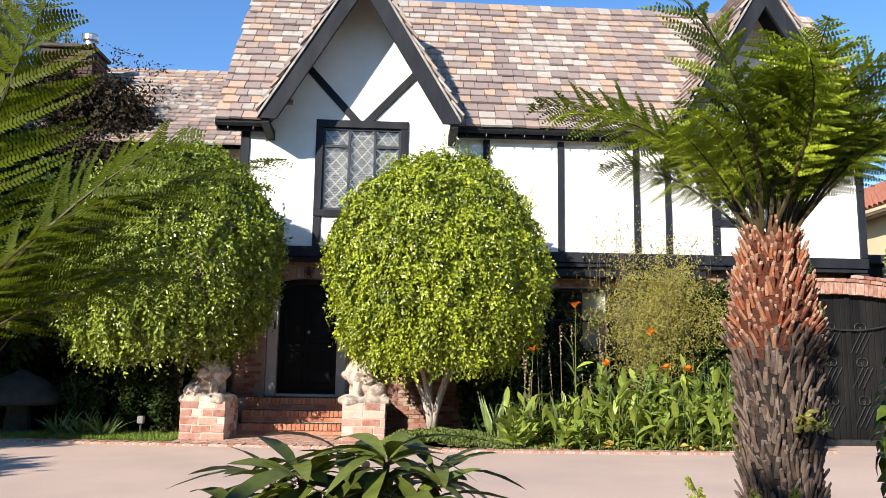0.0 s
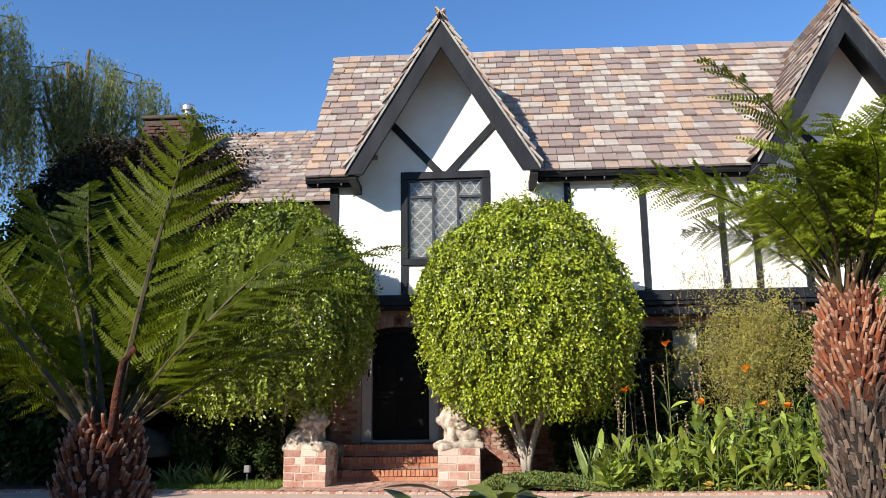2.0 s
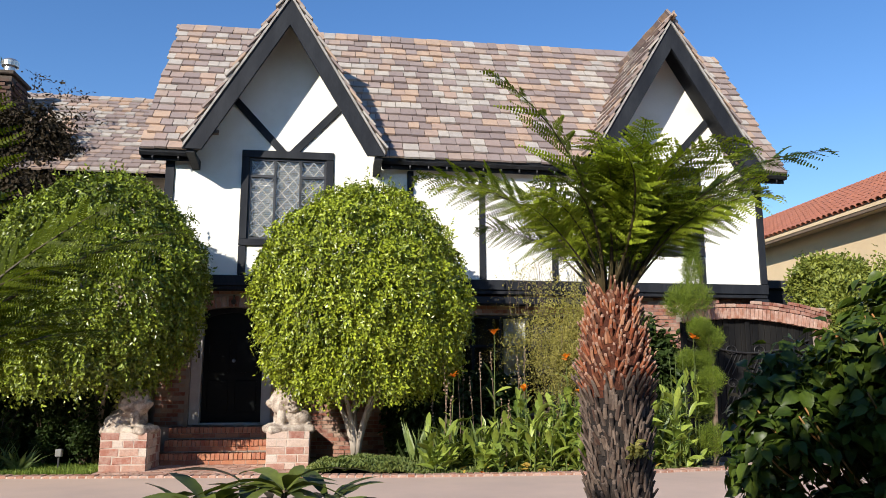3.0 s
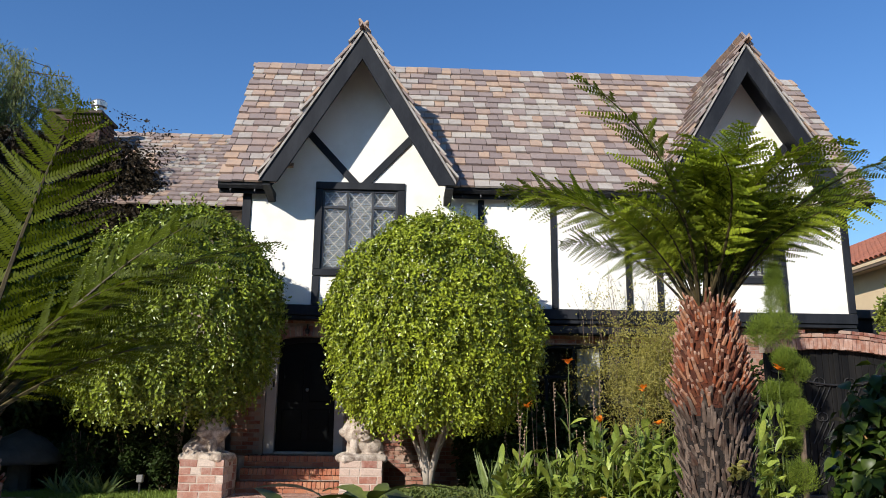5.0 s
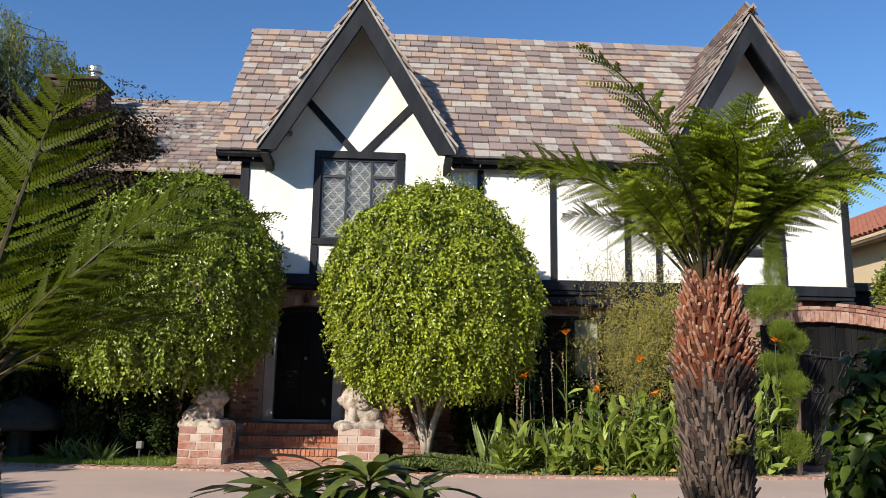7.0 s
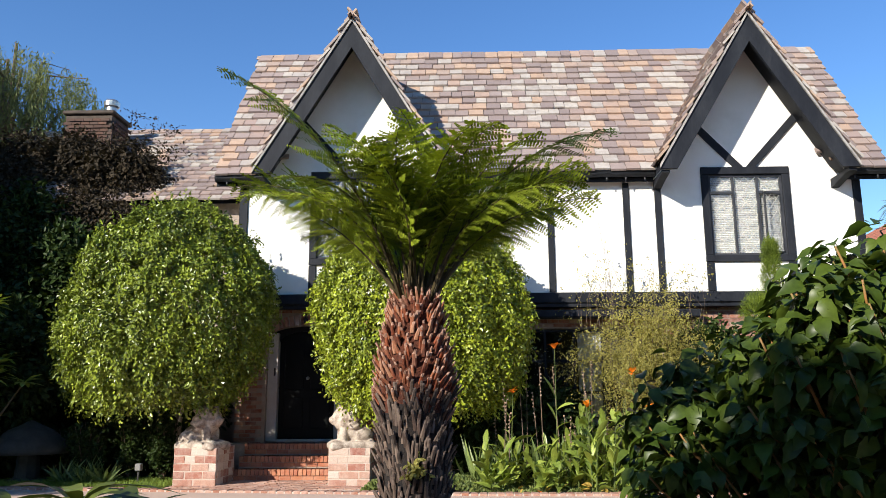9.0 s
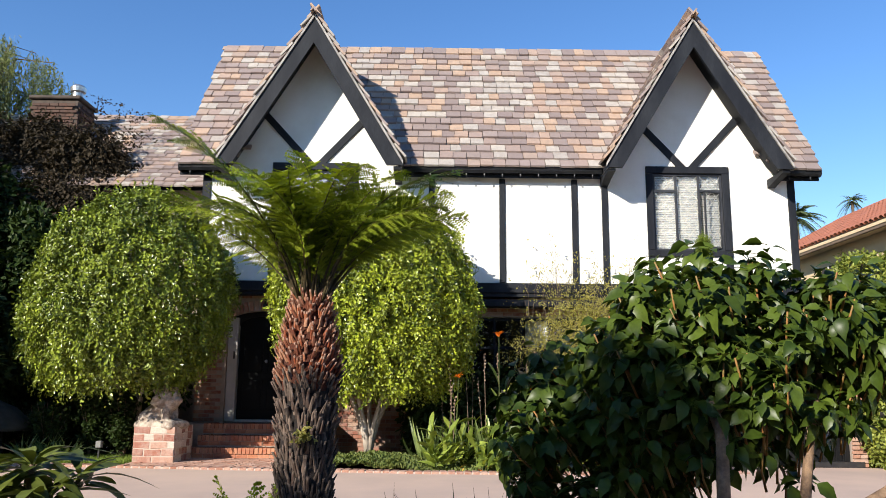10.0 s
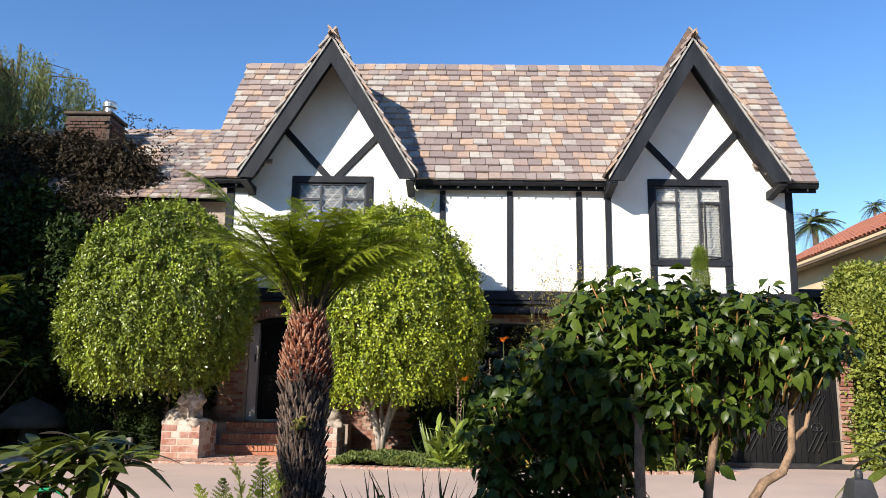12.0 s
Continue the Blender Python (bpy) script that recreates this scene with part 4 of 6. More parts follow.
stipe_brown = surface("fern_stalk", (0.085, 0.065, 0.022), (0.045, 0.03, 0.014), 12, 60, 0.7, 0.4, 0.003, 0.3)
fern_rust = surface("rusty_trunk_fibre", (0.11, 0.026, 0.008), (0.05, 0.013, 0.006), 14, 70, 0.95, 0.9, 0.02, 0.4)
fern_core = surface("fern_trunk_fibre", (0.022, 0.014, 0.011), (0.012, 0.009, 0.008), 9, 60, 0.95, 0.9, 0.02, 0.4)
STUB_NEW = ((0.24, 0.052, 0.015), (0.30, 0.088, 0.032), (0.095, 0.018, 0.006), (0.36, 0.165, 0.09), (0.16, 0.034, 0.011))
STUB_OLD = ((0.052, 0.029, 0.020), (0.105, 0.066, 0.048), (0.020, 0.011, 0.008), (0.17, 0.115, 0.085), (0.062, 0.028, 0.018))
stub_new = surface("rusty_frond_stub", STUB_NEW[0], (0.4, 0.22, 0.14), 20, 90, 0.85, 0.6, 0.004, 0.3, "object", STUB_NEW)
stub_tip = surface("cut_stub_end", (0.42, 0.25, 0.18), (0.2, 0.10, 0.065), 30, 90, 0.9, 0.5, 0.003, 0.3)
stub_tip_old = surface("grey_cut_stub_end", (0.16, 0.115, 0.09), (0.075, 0.05, 0.038), 30, 90, 0.9, 0.5, 0.003, 0.3)
stub_old = surface("grey_frond_stub", STUB_OLD[0], (0.2, 0.16, 0.13), 20, 90, 0.9, 0.7, 0.004, 0.3, "object", STUB_OLD)


def unit(v):
    return v / (np.linalg.norm(v, axis=-1, keepdims=True) + 1e-9)


def ball_points(n):
    return unit(rs.normal(size=(n, 3)))


def sprigs(at, out, k, step, droop, spread, size, jitter=0.03, shape=SMALL_LEAF):
    """k leaves down each of the sprigs that start at points and lean out: poses of all leaves."""
    n = len(at)
    at, out = np.repeat(at, k, 0), np.repeat(out, k, 0)
    j = np.tile(np.arange(k), n)[:, None]
    run = unit(out * (1 - droop) + np.array([0, 0, -droop]) + rs.normal(size=(n, 3)).repeat(k, 0) * 0.25)
    p = at + run * j * step + rs.normal(size=(n * k, 3)) * jitter
    way = unit(run * 0.7 + rs.normal(size=(n * k, 3)) * spread + np.array([0, 0, -droop * 0.6]))
    up = unit(out + rs.normal(size=(n * k, 3)) * 0.6 + np.array([0, 0, 0.25]))
    return frames_of(way, up, p, rs.uniform(size[0], size[1], n * k))


def lumpy(ways, freq, amount, seed):
    """Uneven outline: a factor for each direction."""
    return np.array([1 + amount * noise.noise(Vector(w * freq) + Vector((seed, seed * 2.7, 0))) for w in ways])


DOME_H = (0.0, 0.05, 0.14, 0.28, 0.42, 0.58, 0.72, 0.84, 0.93, 0.98, 1.0)


def ball_bush(name, x, y, z0, z1, radius, dome, n, material, label, category, seed, size=(0.045, 0.076), y_max=-0.02, stems=(), group="", sway=0.0):
    """A clipped dome of short arching sprigs with hanging leaves on a few pale stems; dome gives its half width from the skirt to the crown."""
    b = thing(name, (x, y, 0), label, category, group)
    hs = np.linspace(0, 1, 200)
    wide = np.interp(hs, DOME_H, dome)
    run = np.hypot(np.gradient(wide) * radius, np.gradient(hs) * (z1 - z0)) * (wide + 0.04)
    heap = np.cumsum(run) / run.sum()
    n = int(n)
    h = np.interp(rs.rand(n), heap, hs)
    az = rs.uniform(0, 2 * math.pi, n)
    w = np.interp(h, hs, wide)
    slope = np.interp(h, hs, np.gradient(wide, hs)) * radius / (z1 - z0)
    out = unit(np.stack([np.cos(az), np.sin(az), np.clip(-slope, -0.8, 6)], 1))
    rough = np.array([0.11 * noise.noise(Vector((math.cos(a) * 2.1, math.sin(a) * 2.1, q * 2.6)) + Vector((seed, 0, 0))) + 0.26 * noise.noise(Vector((math.cos(a) * 7, math.sin(a) * 7, q * 12)) + Vector((0, seed, 0))) for a, q in zip(az, h)])
    deep = np.where(rs.rand(n) < 0.7, rs.uniform(-0.07, 0.02, n), -rs.uniform(0.07, 0.5, n))
    at = np.stack([x + sway * (0.5 - h) + np.cos(az) * w * radius, y + np.sin(az) * w * radius * 0.84, z0 + h * (z1 - z0)], 1) + out * (rough + deep)[:, None]
    at[:, 2] -= 0.22 * np.clip(0.12 - h, 0, 1) / 0.12 * rs.rand(n) ** 2
    k = 9
    bend = unit(out + rs.normal(size=(n, 3)) * 0.45)
    j = np.tile(np.arange(k), n)[:, None] / (k - 1)
    o, d = out.repeat(k, 0), bend.repeat(k, 0)
    long = rs.uniform(0.6, 1.25, n).repeat(k)[:, None]
    p = at.repeat(k, 0) + d * (0.15 * j - 0.03) * long + np.array([0, 0, -0.19]) * j ** 1.7 * long + rs.normal(size=(n * k, 3)) * 0.016
    fan = np.cross(d, o) * np.where(np.arange(n * k) % 2, 1, -1)[:, None] * 1.4
    way = unit(d * 0.45 + fan + np.array([0, 0, -0.6]) + rs.normal(size=(n * k, 3)) * 0.55)
    up = unit(o + np.array([0, 0, 0.35]) + rs.normal(size=(n * k, 3)) * 0.66)
    m = frames_of(way, up, p, rs.uniform(size[0], size[1], n * k))
    many("crown", SMALL_LEAF, m[m[:, 1, 3] < y_max], material, b)
    # stray shoots past the clipped outline
    sel = rs.choice(np.where(h > 0.3)[0], 130)
    m2 = sprigs(at[sel] + out[sel] * 0.05, unit(out[sel] + [0, 0, 0.45]), 7, 0.034, 0.05, 0.35, (0.045, 0.075), 0.008)
    tagged(many("new_growth", SMALL_LEAF, m2[m2[:, 1, 3] < y_max], material, b), kind="stuff")
    for pts, r0, r1 in stems:
        bm = bmesh.new()
        tube(bm, pts, np.linspace(r0, r1, len(pts)), 8)
        part("stem", bm, bark_grey, b, smooth=True)
    return b


def vase(x, y, n, reach, height, r0=0.055, z0=0.0):
    out = []
    for i in range(n):
        a = i * 2 * math.pi / n + 0.4
        dx, dy = math.cos(a) * reach, math.sin(a) * reach * 0.6
        pts = [(x + dx * u * (0.25 + 0.75 * u), y + dy * u, z0 + height * u ** 0.9) for u in np.linspace(0.0, 1, 6)]
        out.append((pts, r0, r0 * 0.4))
    return out


ball_bush("ficus_bush", 4.06, -1.55, 1.36, 4.86, 1.78, (0.54, 0.76, 0.88, 0.97, 1.0, 0.96, 0.84, 0.66, 0.43, 0.2, 0.0), 10500, ficus_green, "large clipped round bush with bright yellow-green leaves", "bush", 3, stems=vase(4.0, -1.6, 5, 0.75, 1.7), group="bushes by the door")
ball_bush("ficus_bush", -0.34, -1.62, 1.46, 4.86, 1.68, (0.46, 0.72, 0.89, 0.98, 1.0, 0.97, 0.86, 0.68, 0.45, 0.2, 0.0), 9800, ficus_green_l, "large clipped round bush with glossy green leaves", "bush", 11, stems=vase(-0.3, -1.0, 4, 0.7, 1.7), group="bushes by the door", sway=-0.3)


# ---- tree ferns ----
def frond_form(seed, length=0.9, rise=70, bend=60, n=23, start=0.2, reach=0.2, leaf=None, stalk=0.0075, tooth=0.0041, width=0.60, sway=0.4, curl=0.12, sag=0.16, loose=0.28):
    """A feathered frond along +x that rises and arches over: rachis, and leaflets cut to the rib like combs."""
    rng = np.random.RandomState(seed)
    steps = 40
    pts, a = [np.zeros(3)], math.radians(rise)
    sideways = rng.uniform(-sway, sway)
    for i in range(steps):
        u = i / steps
        b = a - math.radians(bend) * u ** 1.6
        pts.append(pts[-1] + length / steps * np.array([math.cos(b), sideways * u, math.sin(b)]))
    pts = np.array(pts)
    verts, faces = [], []

    def comb(p0, p1, w, up):
        d = unit(p1 - p0)
        s = unit(np.cross(up, d))
        i = len(verts)
        mid = p0 + (p1 - p0) * 0.5
        verts.extend((p0 - s * w * 0.9, mid - s * w, p1, mid + s * w, p0 + s * w * 0.9))
        faces.append((i, i + 1, i + 3, i + 4))
        faces.append((i + 1, i + 2, i + 2, i + 3))

    gap = length * (1 - start) / n
    for k in range(n):
        u = start + (0.985 - start) * ((k + 0.5) / n) ** 0.96
        f = u * steps
        i0 = min(int(f), steps - 1)
        p = pts[i0] + (pts[i0 + 1] - pts[i0]) * (f - i0)
        d = unit(pts[i0 + 1] - pts[i0])
        up = -np.cross(d, (0, 1, 0))
        q0 = (u - start) / (1 - start)
        ln = reach * length * float(np.interp(q0, (0, 0.12, 0.35, 0.6, 0.82, 1), (0.5, 0.8, 1.0, 0.88, 0.52, 0.1)))
        for s in (-1, 1):
            way = unit(np.array([0, s, 0]) * 0.86 + d * (0.5 + 0.25 * q0 + rng.normal(0, 0.06)) + up * rng.normal(0.14, 0.18))
            flat = unit(d - way * np.dot(d, way))
            tilt = rng.normal(0, loose)
            across = unit(flat + np.cross(way, flat) * tilt)
            face_up = np.cross(way, across) * s
            m = max(4, int(ln / 0.0098))
            for j in range(m):
                v = (j + 0.5) / m
                q = p + way * ln * v + np.array([0, 0, -sag * ln * v * v]) + d * curl * ln * v * v
                sl = min(gap * width, 0.008 + ln * 0.17) * (1 - 0.8 * v ** 1.7) * rng.uniform(0.9, 1.1)
                for t in (-1, 1):
                    tip = q + (t * across * 0.92 + way * 0.4) * sl + face_up * rng.normal(-0.002, 0.002)
                    comb(q, tip, tooth, face_up)
            rib = p + way * ln * 0.7 + np.array([0, 0, -0.08 * ln])
            comb(p, rib, 0.0014, face_up)
    leaflets = len(faces)
    ring = 5
    base = len(verts)
    for i in range(0, steps + 1, 4):
        d = unit(pts[min(i + 1, steps)] - pts[max(i - 1, 0)])
        up = -np.cross(d, (0, 1, 0))
        r = stalk * (1 - i / steps) ** 1.2 + 0.0009
        for q in range(ring):
            t = 2 * math.pi * q / ring
            verts.append(pts[i] + r * (math.cos(t) * np.array([0, 1, 0]) + math.sin(t) * up))
    for i in range(steps // 4):
        for q in range(ring):
            a0, a1 = base + i * ring + q, base + i * ring + (q + 1) % ring
            faces.append((a0, a1, a1 + ring, a0 + ring))
    return leaf_sheet("frond", verts, faces, leaf or fern_green, leaflets)


def leaf_sheet(name, verts, faces, material, leaflets):
    """Faces of three or four corners: leaflets in their leaf, the rest in the stalk's brown."""
    me = bpy.data.meshes.new(name)
    me.from_pydata([tuple(v) for v in verts], [], [tuple(dict.fromkeys(f)) for f in faces])
    me.materials.append(material)
    me.materials.append(stipe_brown)
    me.polygons.foreach_set("material_index", (np.arange(len(faces)) >= leaflets).astype(np.int32))
    me.update()
    return me


# wide outer fronds, middle ones, steep inner ones, then long ones
FRONDS = [frond_form(1, 0.88, 70, 80, start=0.34), frond_form(2, 0.88, 72, 74, start=0.32), frond_form(3, 0.88, 75, 80, start=0.3), frond_form(4, 0.84, 79, 94, start=0.28), frond_form(5, 0.78, 84, 84, start=0.26), frond_form(6, 0.68, 88, 72, start=0.26), frond_form(7, 1.02, 70, 52, start=0.28), frond_form(8, 0.98, 78, 60, start=0.26), frond_form(9, 0.98, 68, 72, start=0.3)]
TALL_FRONDS = [frond_form(40 + k, ln, rise, bend, 24, 0.18, 0.235, fern_dark, 0.0125, 0.0042, 0.58, 0.12, 0.36, 0.22, 0.5) for k, (ln, rise, bend) in enumerate(((1.22, 86, 24), (1.2, 76, 34), (1.22, 58, 44), (1.1, 42, 40), (1.1, 66, 60)))]


def stub_form(material, seed, length):
    """A cut frond base: a slightly bent, ribbed peg with a frayed end."""
    rng = random.Random(seed)
    bm = bmesh.new()
    w = 0.0070
    rings = []
    bend, lift = rng.uniform(-0.008, 0.008), rng.uniform(-0.004, 0.008)
    for u, s in ((0, 1.2), (0.4, 1.0), (0.8, 0.86), (0.97, 0.78), (1.0, 0.5)):
        x = u * length
        rings.append([bm.verts.new((x + rng.uniform(-0.003, 0.003) * (u > 0.9), bend * u * u + w * s * math.cos(t) * rng.uniform(0.86, 1.1), lift * u * u + w * 0.72 * s * math.sin(t) * rng.uniform(0.86, 1.1))) for t in np.linspace(0, 2 * math.pi, 6, endpoint=False)])
    for a, b in zip(rings, rings[1:]):
        for k in range(6):
            bm.faces.new((a[k], a[(k + 1) % 6], b[(k + 1) % 6], b[k]))
    for face in bm.faces:
        if face.calc_center_median().x > length * 0.86:
            face.material_index = 1
    bm.faces.new(rings[-1]).material_index = 1
    bmesh.ops.recalc_face_normals(bm, faces=bm.faces)
    me = bpy.data.meshes.new("stub")
    bm.to_mesh(me)
    bm.free()
    me.materials.append(material)
    me.materials.append(stub_tip if material is stub_new else stub_tip_old)
    return me


STUBS_NEW = [stub_form(stub_new, k, 0.05) for k in range(4)]
STUBS_OLD = [stub_form(stub_old, k + 4, 0.064) for k in range(4)]


def tree_fern(x, y, top, radius, rust, label, fronds, forms, seed, low=0.0, fat=1.0):
    """A fern trunk set all over with cut frond stubs, and a crown of arching fronds."""
    rng = random.Random(seed)
    fern = thing("tree_fern", (x, y, 0), label, "tree fern", "tree ferns")
    bm = bmesh.new()
    zs = np.linspace(0, top, 60)

    def girth(z):
        return radius * float(np.interp(z, (0, 0.6, top - rust - 0.12, top - rust, top - rust * 0.6, top - 0.10, top), (0.94, 0.86, 0.92, 1.04, 0.92, 0.72, 0.52)))

    tube(bm, [(x, y, z) for z in zs], [girth(z) * 0.80 for z in zs], 16)
    bm.normal_update()
    for face in bm.faces:
        c = face.calc_center_median()
        face.material_index = 1 if c.z > top - rust - 0.03 + 0.07 * noise.noise((c.x * 22, c.y * 22, c.z * 12)) else 0
    trunk = part("trunk", bm, fern_core, fern, smooth=True)
    trunk.data.materials.append(fern_rust)
    n = int(top * 2 * math.pi * radius / (0.00080 * fat * fat))
    for i in range(n):
        z = top * (i + 0.5) / n
        if z < low:
            continue
        a = i * 2.399963 + rng.uniform(-0.2, 0.2)
        r = girth(z) * 0.78
        fresh = z > top - rust + 0.04 * math.sin(3 * a) + rng.gauss(0, 0.02)
        o = Vector((math.cos(a), math.sin(a), 0))
        lean = (0.62 if fresh else 0.30) + rng.uniform(-0.22, 0.34) + (0.3 if abs(z - top + rust) < 0.07 else 0)
        way = (o * lean + Vector((0, 0, 1)) + Vector((-o.y, o.x, 0)) * rng.gauss(0, 0.14)).normalized()
        side = Vector((0, 0, 1)).cross(o)
        side = (side - way * side.dot(way)).normalized()
        m = basis(way, side, way.cross(side), Vector((x, y, z + rng.uniform(-0.012, 0.012))) + o * r)
        s = rng.uniform(0.75, 1.15) * fat
        piece("stub", rng.choice(STUBS_NEW if fresh else STUBS_OLD), m @ Matrix.Diagonal((rng.uniform(0.65, 1.2), rng.uniform(0.75, 1.15) * s, s, 1)), trunk)
    for i, (az, form, s, tilt) in enumerate(fronds):
        m = pose(x + 0.042 * math.cos(radians(az)), y + 0.042 * math.sin(radians(az)), top - 0.05, 0, 0, az) @ pose(0, 0, 0, rng.uniform(-34, 34), tilt, 0) @ Matrix.Scale(s, 4)
        piece("frond", forms[form], m, fern)
    return fern


def rosette(n, seed, s0=0.8, s1=1.1):
    """Steep inner fronds and ever flatter outer ones."""
    rng = random.Random(seed)
    out = []
    for i in range(n):
        az = i * 137.5 + rng.uniform(-14, 14)
        out.append((az, (5, 4, 4, 3, 3, 2, 1, 0)[min(7, int(i / n * 8))], rng.uniform(s0, s1), rng.uniform(-5, 6)))
    return out


MAIN_FRONDS = rosette(48, 4, 0.6, 0.92) + [(202, 6, 1.02, 4), (189, 8, 0.98, 0), (176, 0, 1.0, 6), (236, 2, 0.9, 0), (300, 2, 0.9, 0), (262, 4, 1.0, -2), (278, 3, 1.0, 0), (-11, 8, 0.98, 2), (-28, 1, 0.95, 0), (318, 3, 0.95, 0), (345, 2, 1.0, 4), (222, 2, 0.95, 0), (160, 1, 0.95, 0)]
LEFT_FRONDS = [(98, 0, 1.02, 0), (165, 1, 0.82, 0), (206, 2, 0.9, 0), (28, 2, 0.92, 4), (52, 3, 0.85, 0), (38, 3, 0.7, 4), (118, 1, 0.85, 4), (80, 4, 0.9, 0), (185, 3, 0.8, 0), (100, 2, 0.85, 0), (140, 4, 0.85, 0), (56, 1, 0.8, 0), (20, 4, 0.7, 0), (68, 2, 0.8, 6), (112, 1, 0.92, 0), (110, 3, 0.8, 0), (150, 3, 0.8, 0), (44, 4, 0.85, 0), (88, 3, 0.9, 0), (130, 2, 0.85, 0), (64, 4, 0.8, 8), (74, 3, 0.75, 0), (172, 4, 0.8, 0)]
main_fern = tree_fern(4.634, -12.24, 1.69, 0.152, 0.36, "tree fern with arching green fronds and rusty upper trunk", MAIN_FRONDS, FRONDS, 21, 0.45)
left_fern = tree_fern(2.20, -12.58, 1.28, 0.178, 0.42, "low tree fern with tall feathery fronds and rusty trunk", LEFT_FRONDS, TALL_FRONDS, 33, 0.55, 1.2)
# little tuft of green leaves on the old trunk
m = sprigs(np.array((4.644, -12.385, 1.11)) + rs.normal(size=(26, 3)) * [0.022, 0.01, 0.022], unit(rs.normal(size=(26, 3)) + [0, -1.2, 0.4]), 3, 0.012, 0.1, 0.6, (0.016, 0.03), 0.004)
tagged(many("sprout", SMALL_LEAF, m, wisp_green, main_fern, "tuft of small yellow-green leaves"), kind="stuff")
# young rolled frond standing up in the crown
bm = bmesh.new()
tube(bm, [(2.26, -12.66, 1.24), (2.27, -12.67, 1.36), (2.28, -12.66, 1.46), (2.30, -12.64, 1.50), (2.31, -12.62, 1.48)], (0.015, 0.013, 0.012, 0.012, 0.009), 8)
part("crozier", bm, fern_rust, left_fern, "rolled rusty young frond", True)


# ---- broad-leaved plants ----
def leaf_form(name, material, length, width, points, droop, fold=0.12, lobes=0.0, petiole=0.0):
    """A broad leaf along +x with a folded midrib, drooping to its tip."""
    prof = [(0.0, 0.04), (0.12, 0.55), (0.3, 0.95), (0.45, 1.0), (0.62, 0.85), (0.82, 0.42), (1.0, 0.02)] if points == "ovate" else [(0.0, 0.15), (0.15, 0.5), (0.35, 0.85), (0.55, 1.0), (0.75, 0.85), (0.92, 0.4), (1.0, 0.02)]
    v, f = [], []
    for i, (u, w) in enumerate(prof):
        if lobes and i in (2, 4):
            w *= 1 + lobes
        x = petiole + length * u
        z = -droop * length * u * u
        hw = width / 2 * w
        v += [(x, hw, z + fold * hw), (x, 0, z), (x, -hw, z + fold * hw)]
    for i in range(len(prof) - 1):
        a, b = 3 * i, 3 * i + 3
        f += [(a, a + 1, b + 1, b), (a + 1, a + 2, b + 2, b + 1)]
    if petiole:
        n = len(v)
        v += [(0, 0.004, 0.0), (0, -0.004, 0.0), (petiole, -0.004, 0.0), (petiole, 0.004, 0.0)]
        f.append((n, n + 1, n + 2, n + 3))
    return sheet(name, np.array(v), np.array(f), material, True), (np.array(v), np.array(f))


POINT_LEAVES = [leaf_form("broad_leaf", point_green, l, w, "ovate", d, 0.3, 0.14, petiole=0.05) for l, w, d in ((0.14, 0.084, 0.5), (0.125, 0.07, 0.3), (0.15, 0.09, 0.7), (0.10, 0.06, 0.2))]


bark_grey_brown = surface("pale_bent_bark", (0.30, 0.19, 0.115), (0.13, 0.08, 0.05), 14, 60, 0.85, 0.8, 0.008, 0.3)
twig_orange = surface("orange_twig", (0.30, 0.13, 0.035), (0.16, 0.12, 0.03), 20, 60, 0.6, 0.3, 0.003, 0.2)


def broad_bush(name, label, tips, stems, seed):
    rng = random.Random(seed)
    b = thing(name, (6.8, -12.0, 0), label, "shrub")
    for pts, r0, r1 in stems:
        bm = bmesh.new()
        tube(bm, pts, np.linspace(r0, r1, len(pts)), 8)
        part("stem", bm, bark_grey_brown if r0 > 0.01 else twig_orange, b, smooth=True)
    count, rest = 0, []
    for (tip, way) in tips:
        n = rng.choice((7, 8, 9))
        a0 = rng.uniform(0, 6.28)
        for i in range(n):
            a = a0 + i * 2.4
            w = Vector(way).normalized()
            s = w.cross(Vector((0.3, 0.2, 1))).normalized()
            t = w.cross(s)
            o = (math.cos(a) * s + math.sin(a) * t)
            d = (o + w * rng.uniform(-0.25, 0.45) + Vector((0, 0, rng.uniform(-0.7, 0.3)))).normalized()
            up = (w * 0.6 + Vector((0, 0, 0.9)) + Vector((0, -0.25, 0))).normalized()
            side = up.cross(d).normalized()
            m = basis(d, side, d.cross(side), Vector(tip) - w * rng.uniform(0, 0.14)) @ Matrix.Scale(rng.uniform(0.38, 0.74), 4) @ pose(0, 0, 0, rng.uniform(-45, 45))
            if count < 300:
                piece("leaf", rng.choice(POINT_LEAVES)[0], m, b)
                count += 1
            else:
                rest.append(np.array(m))
    if rest:
        tagged(many("leaves", POINT_LEAVES[0][1], rest, point_rest, b, smooth=True), kind="stuff")
    return b


rng = random.Random(5)
tips, stems = [], []
LOBES = ((6.52, -11.8, 1.42, 0.70, 0.55, 0.62, 0.64, 700), (7.20, -11.85, 1.58, 0.54, 0.45, 0.34, 0.24, 230), (6.06, -11.42, 1.03, 0.60, 0.5, 0.60, 0.80, 640), (7.16, -12.0, 1.05, 0.22, 0.2, 0.25, 0.3, 42))
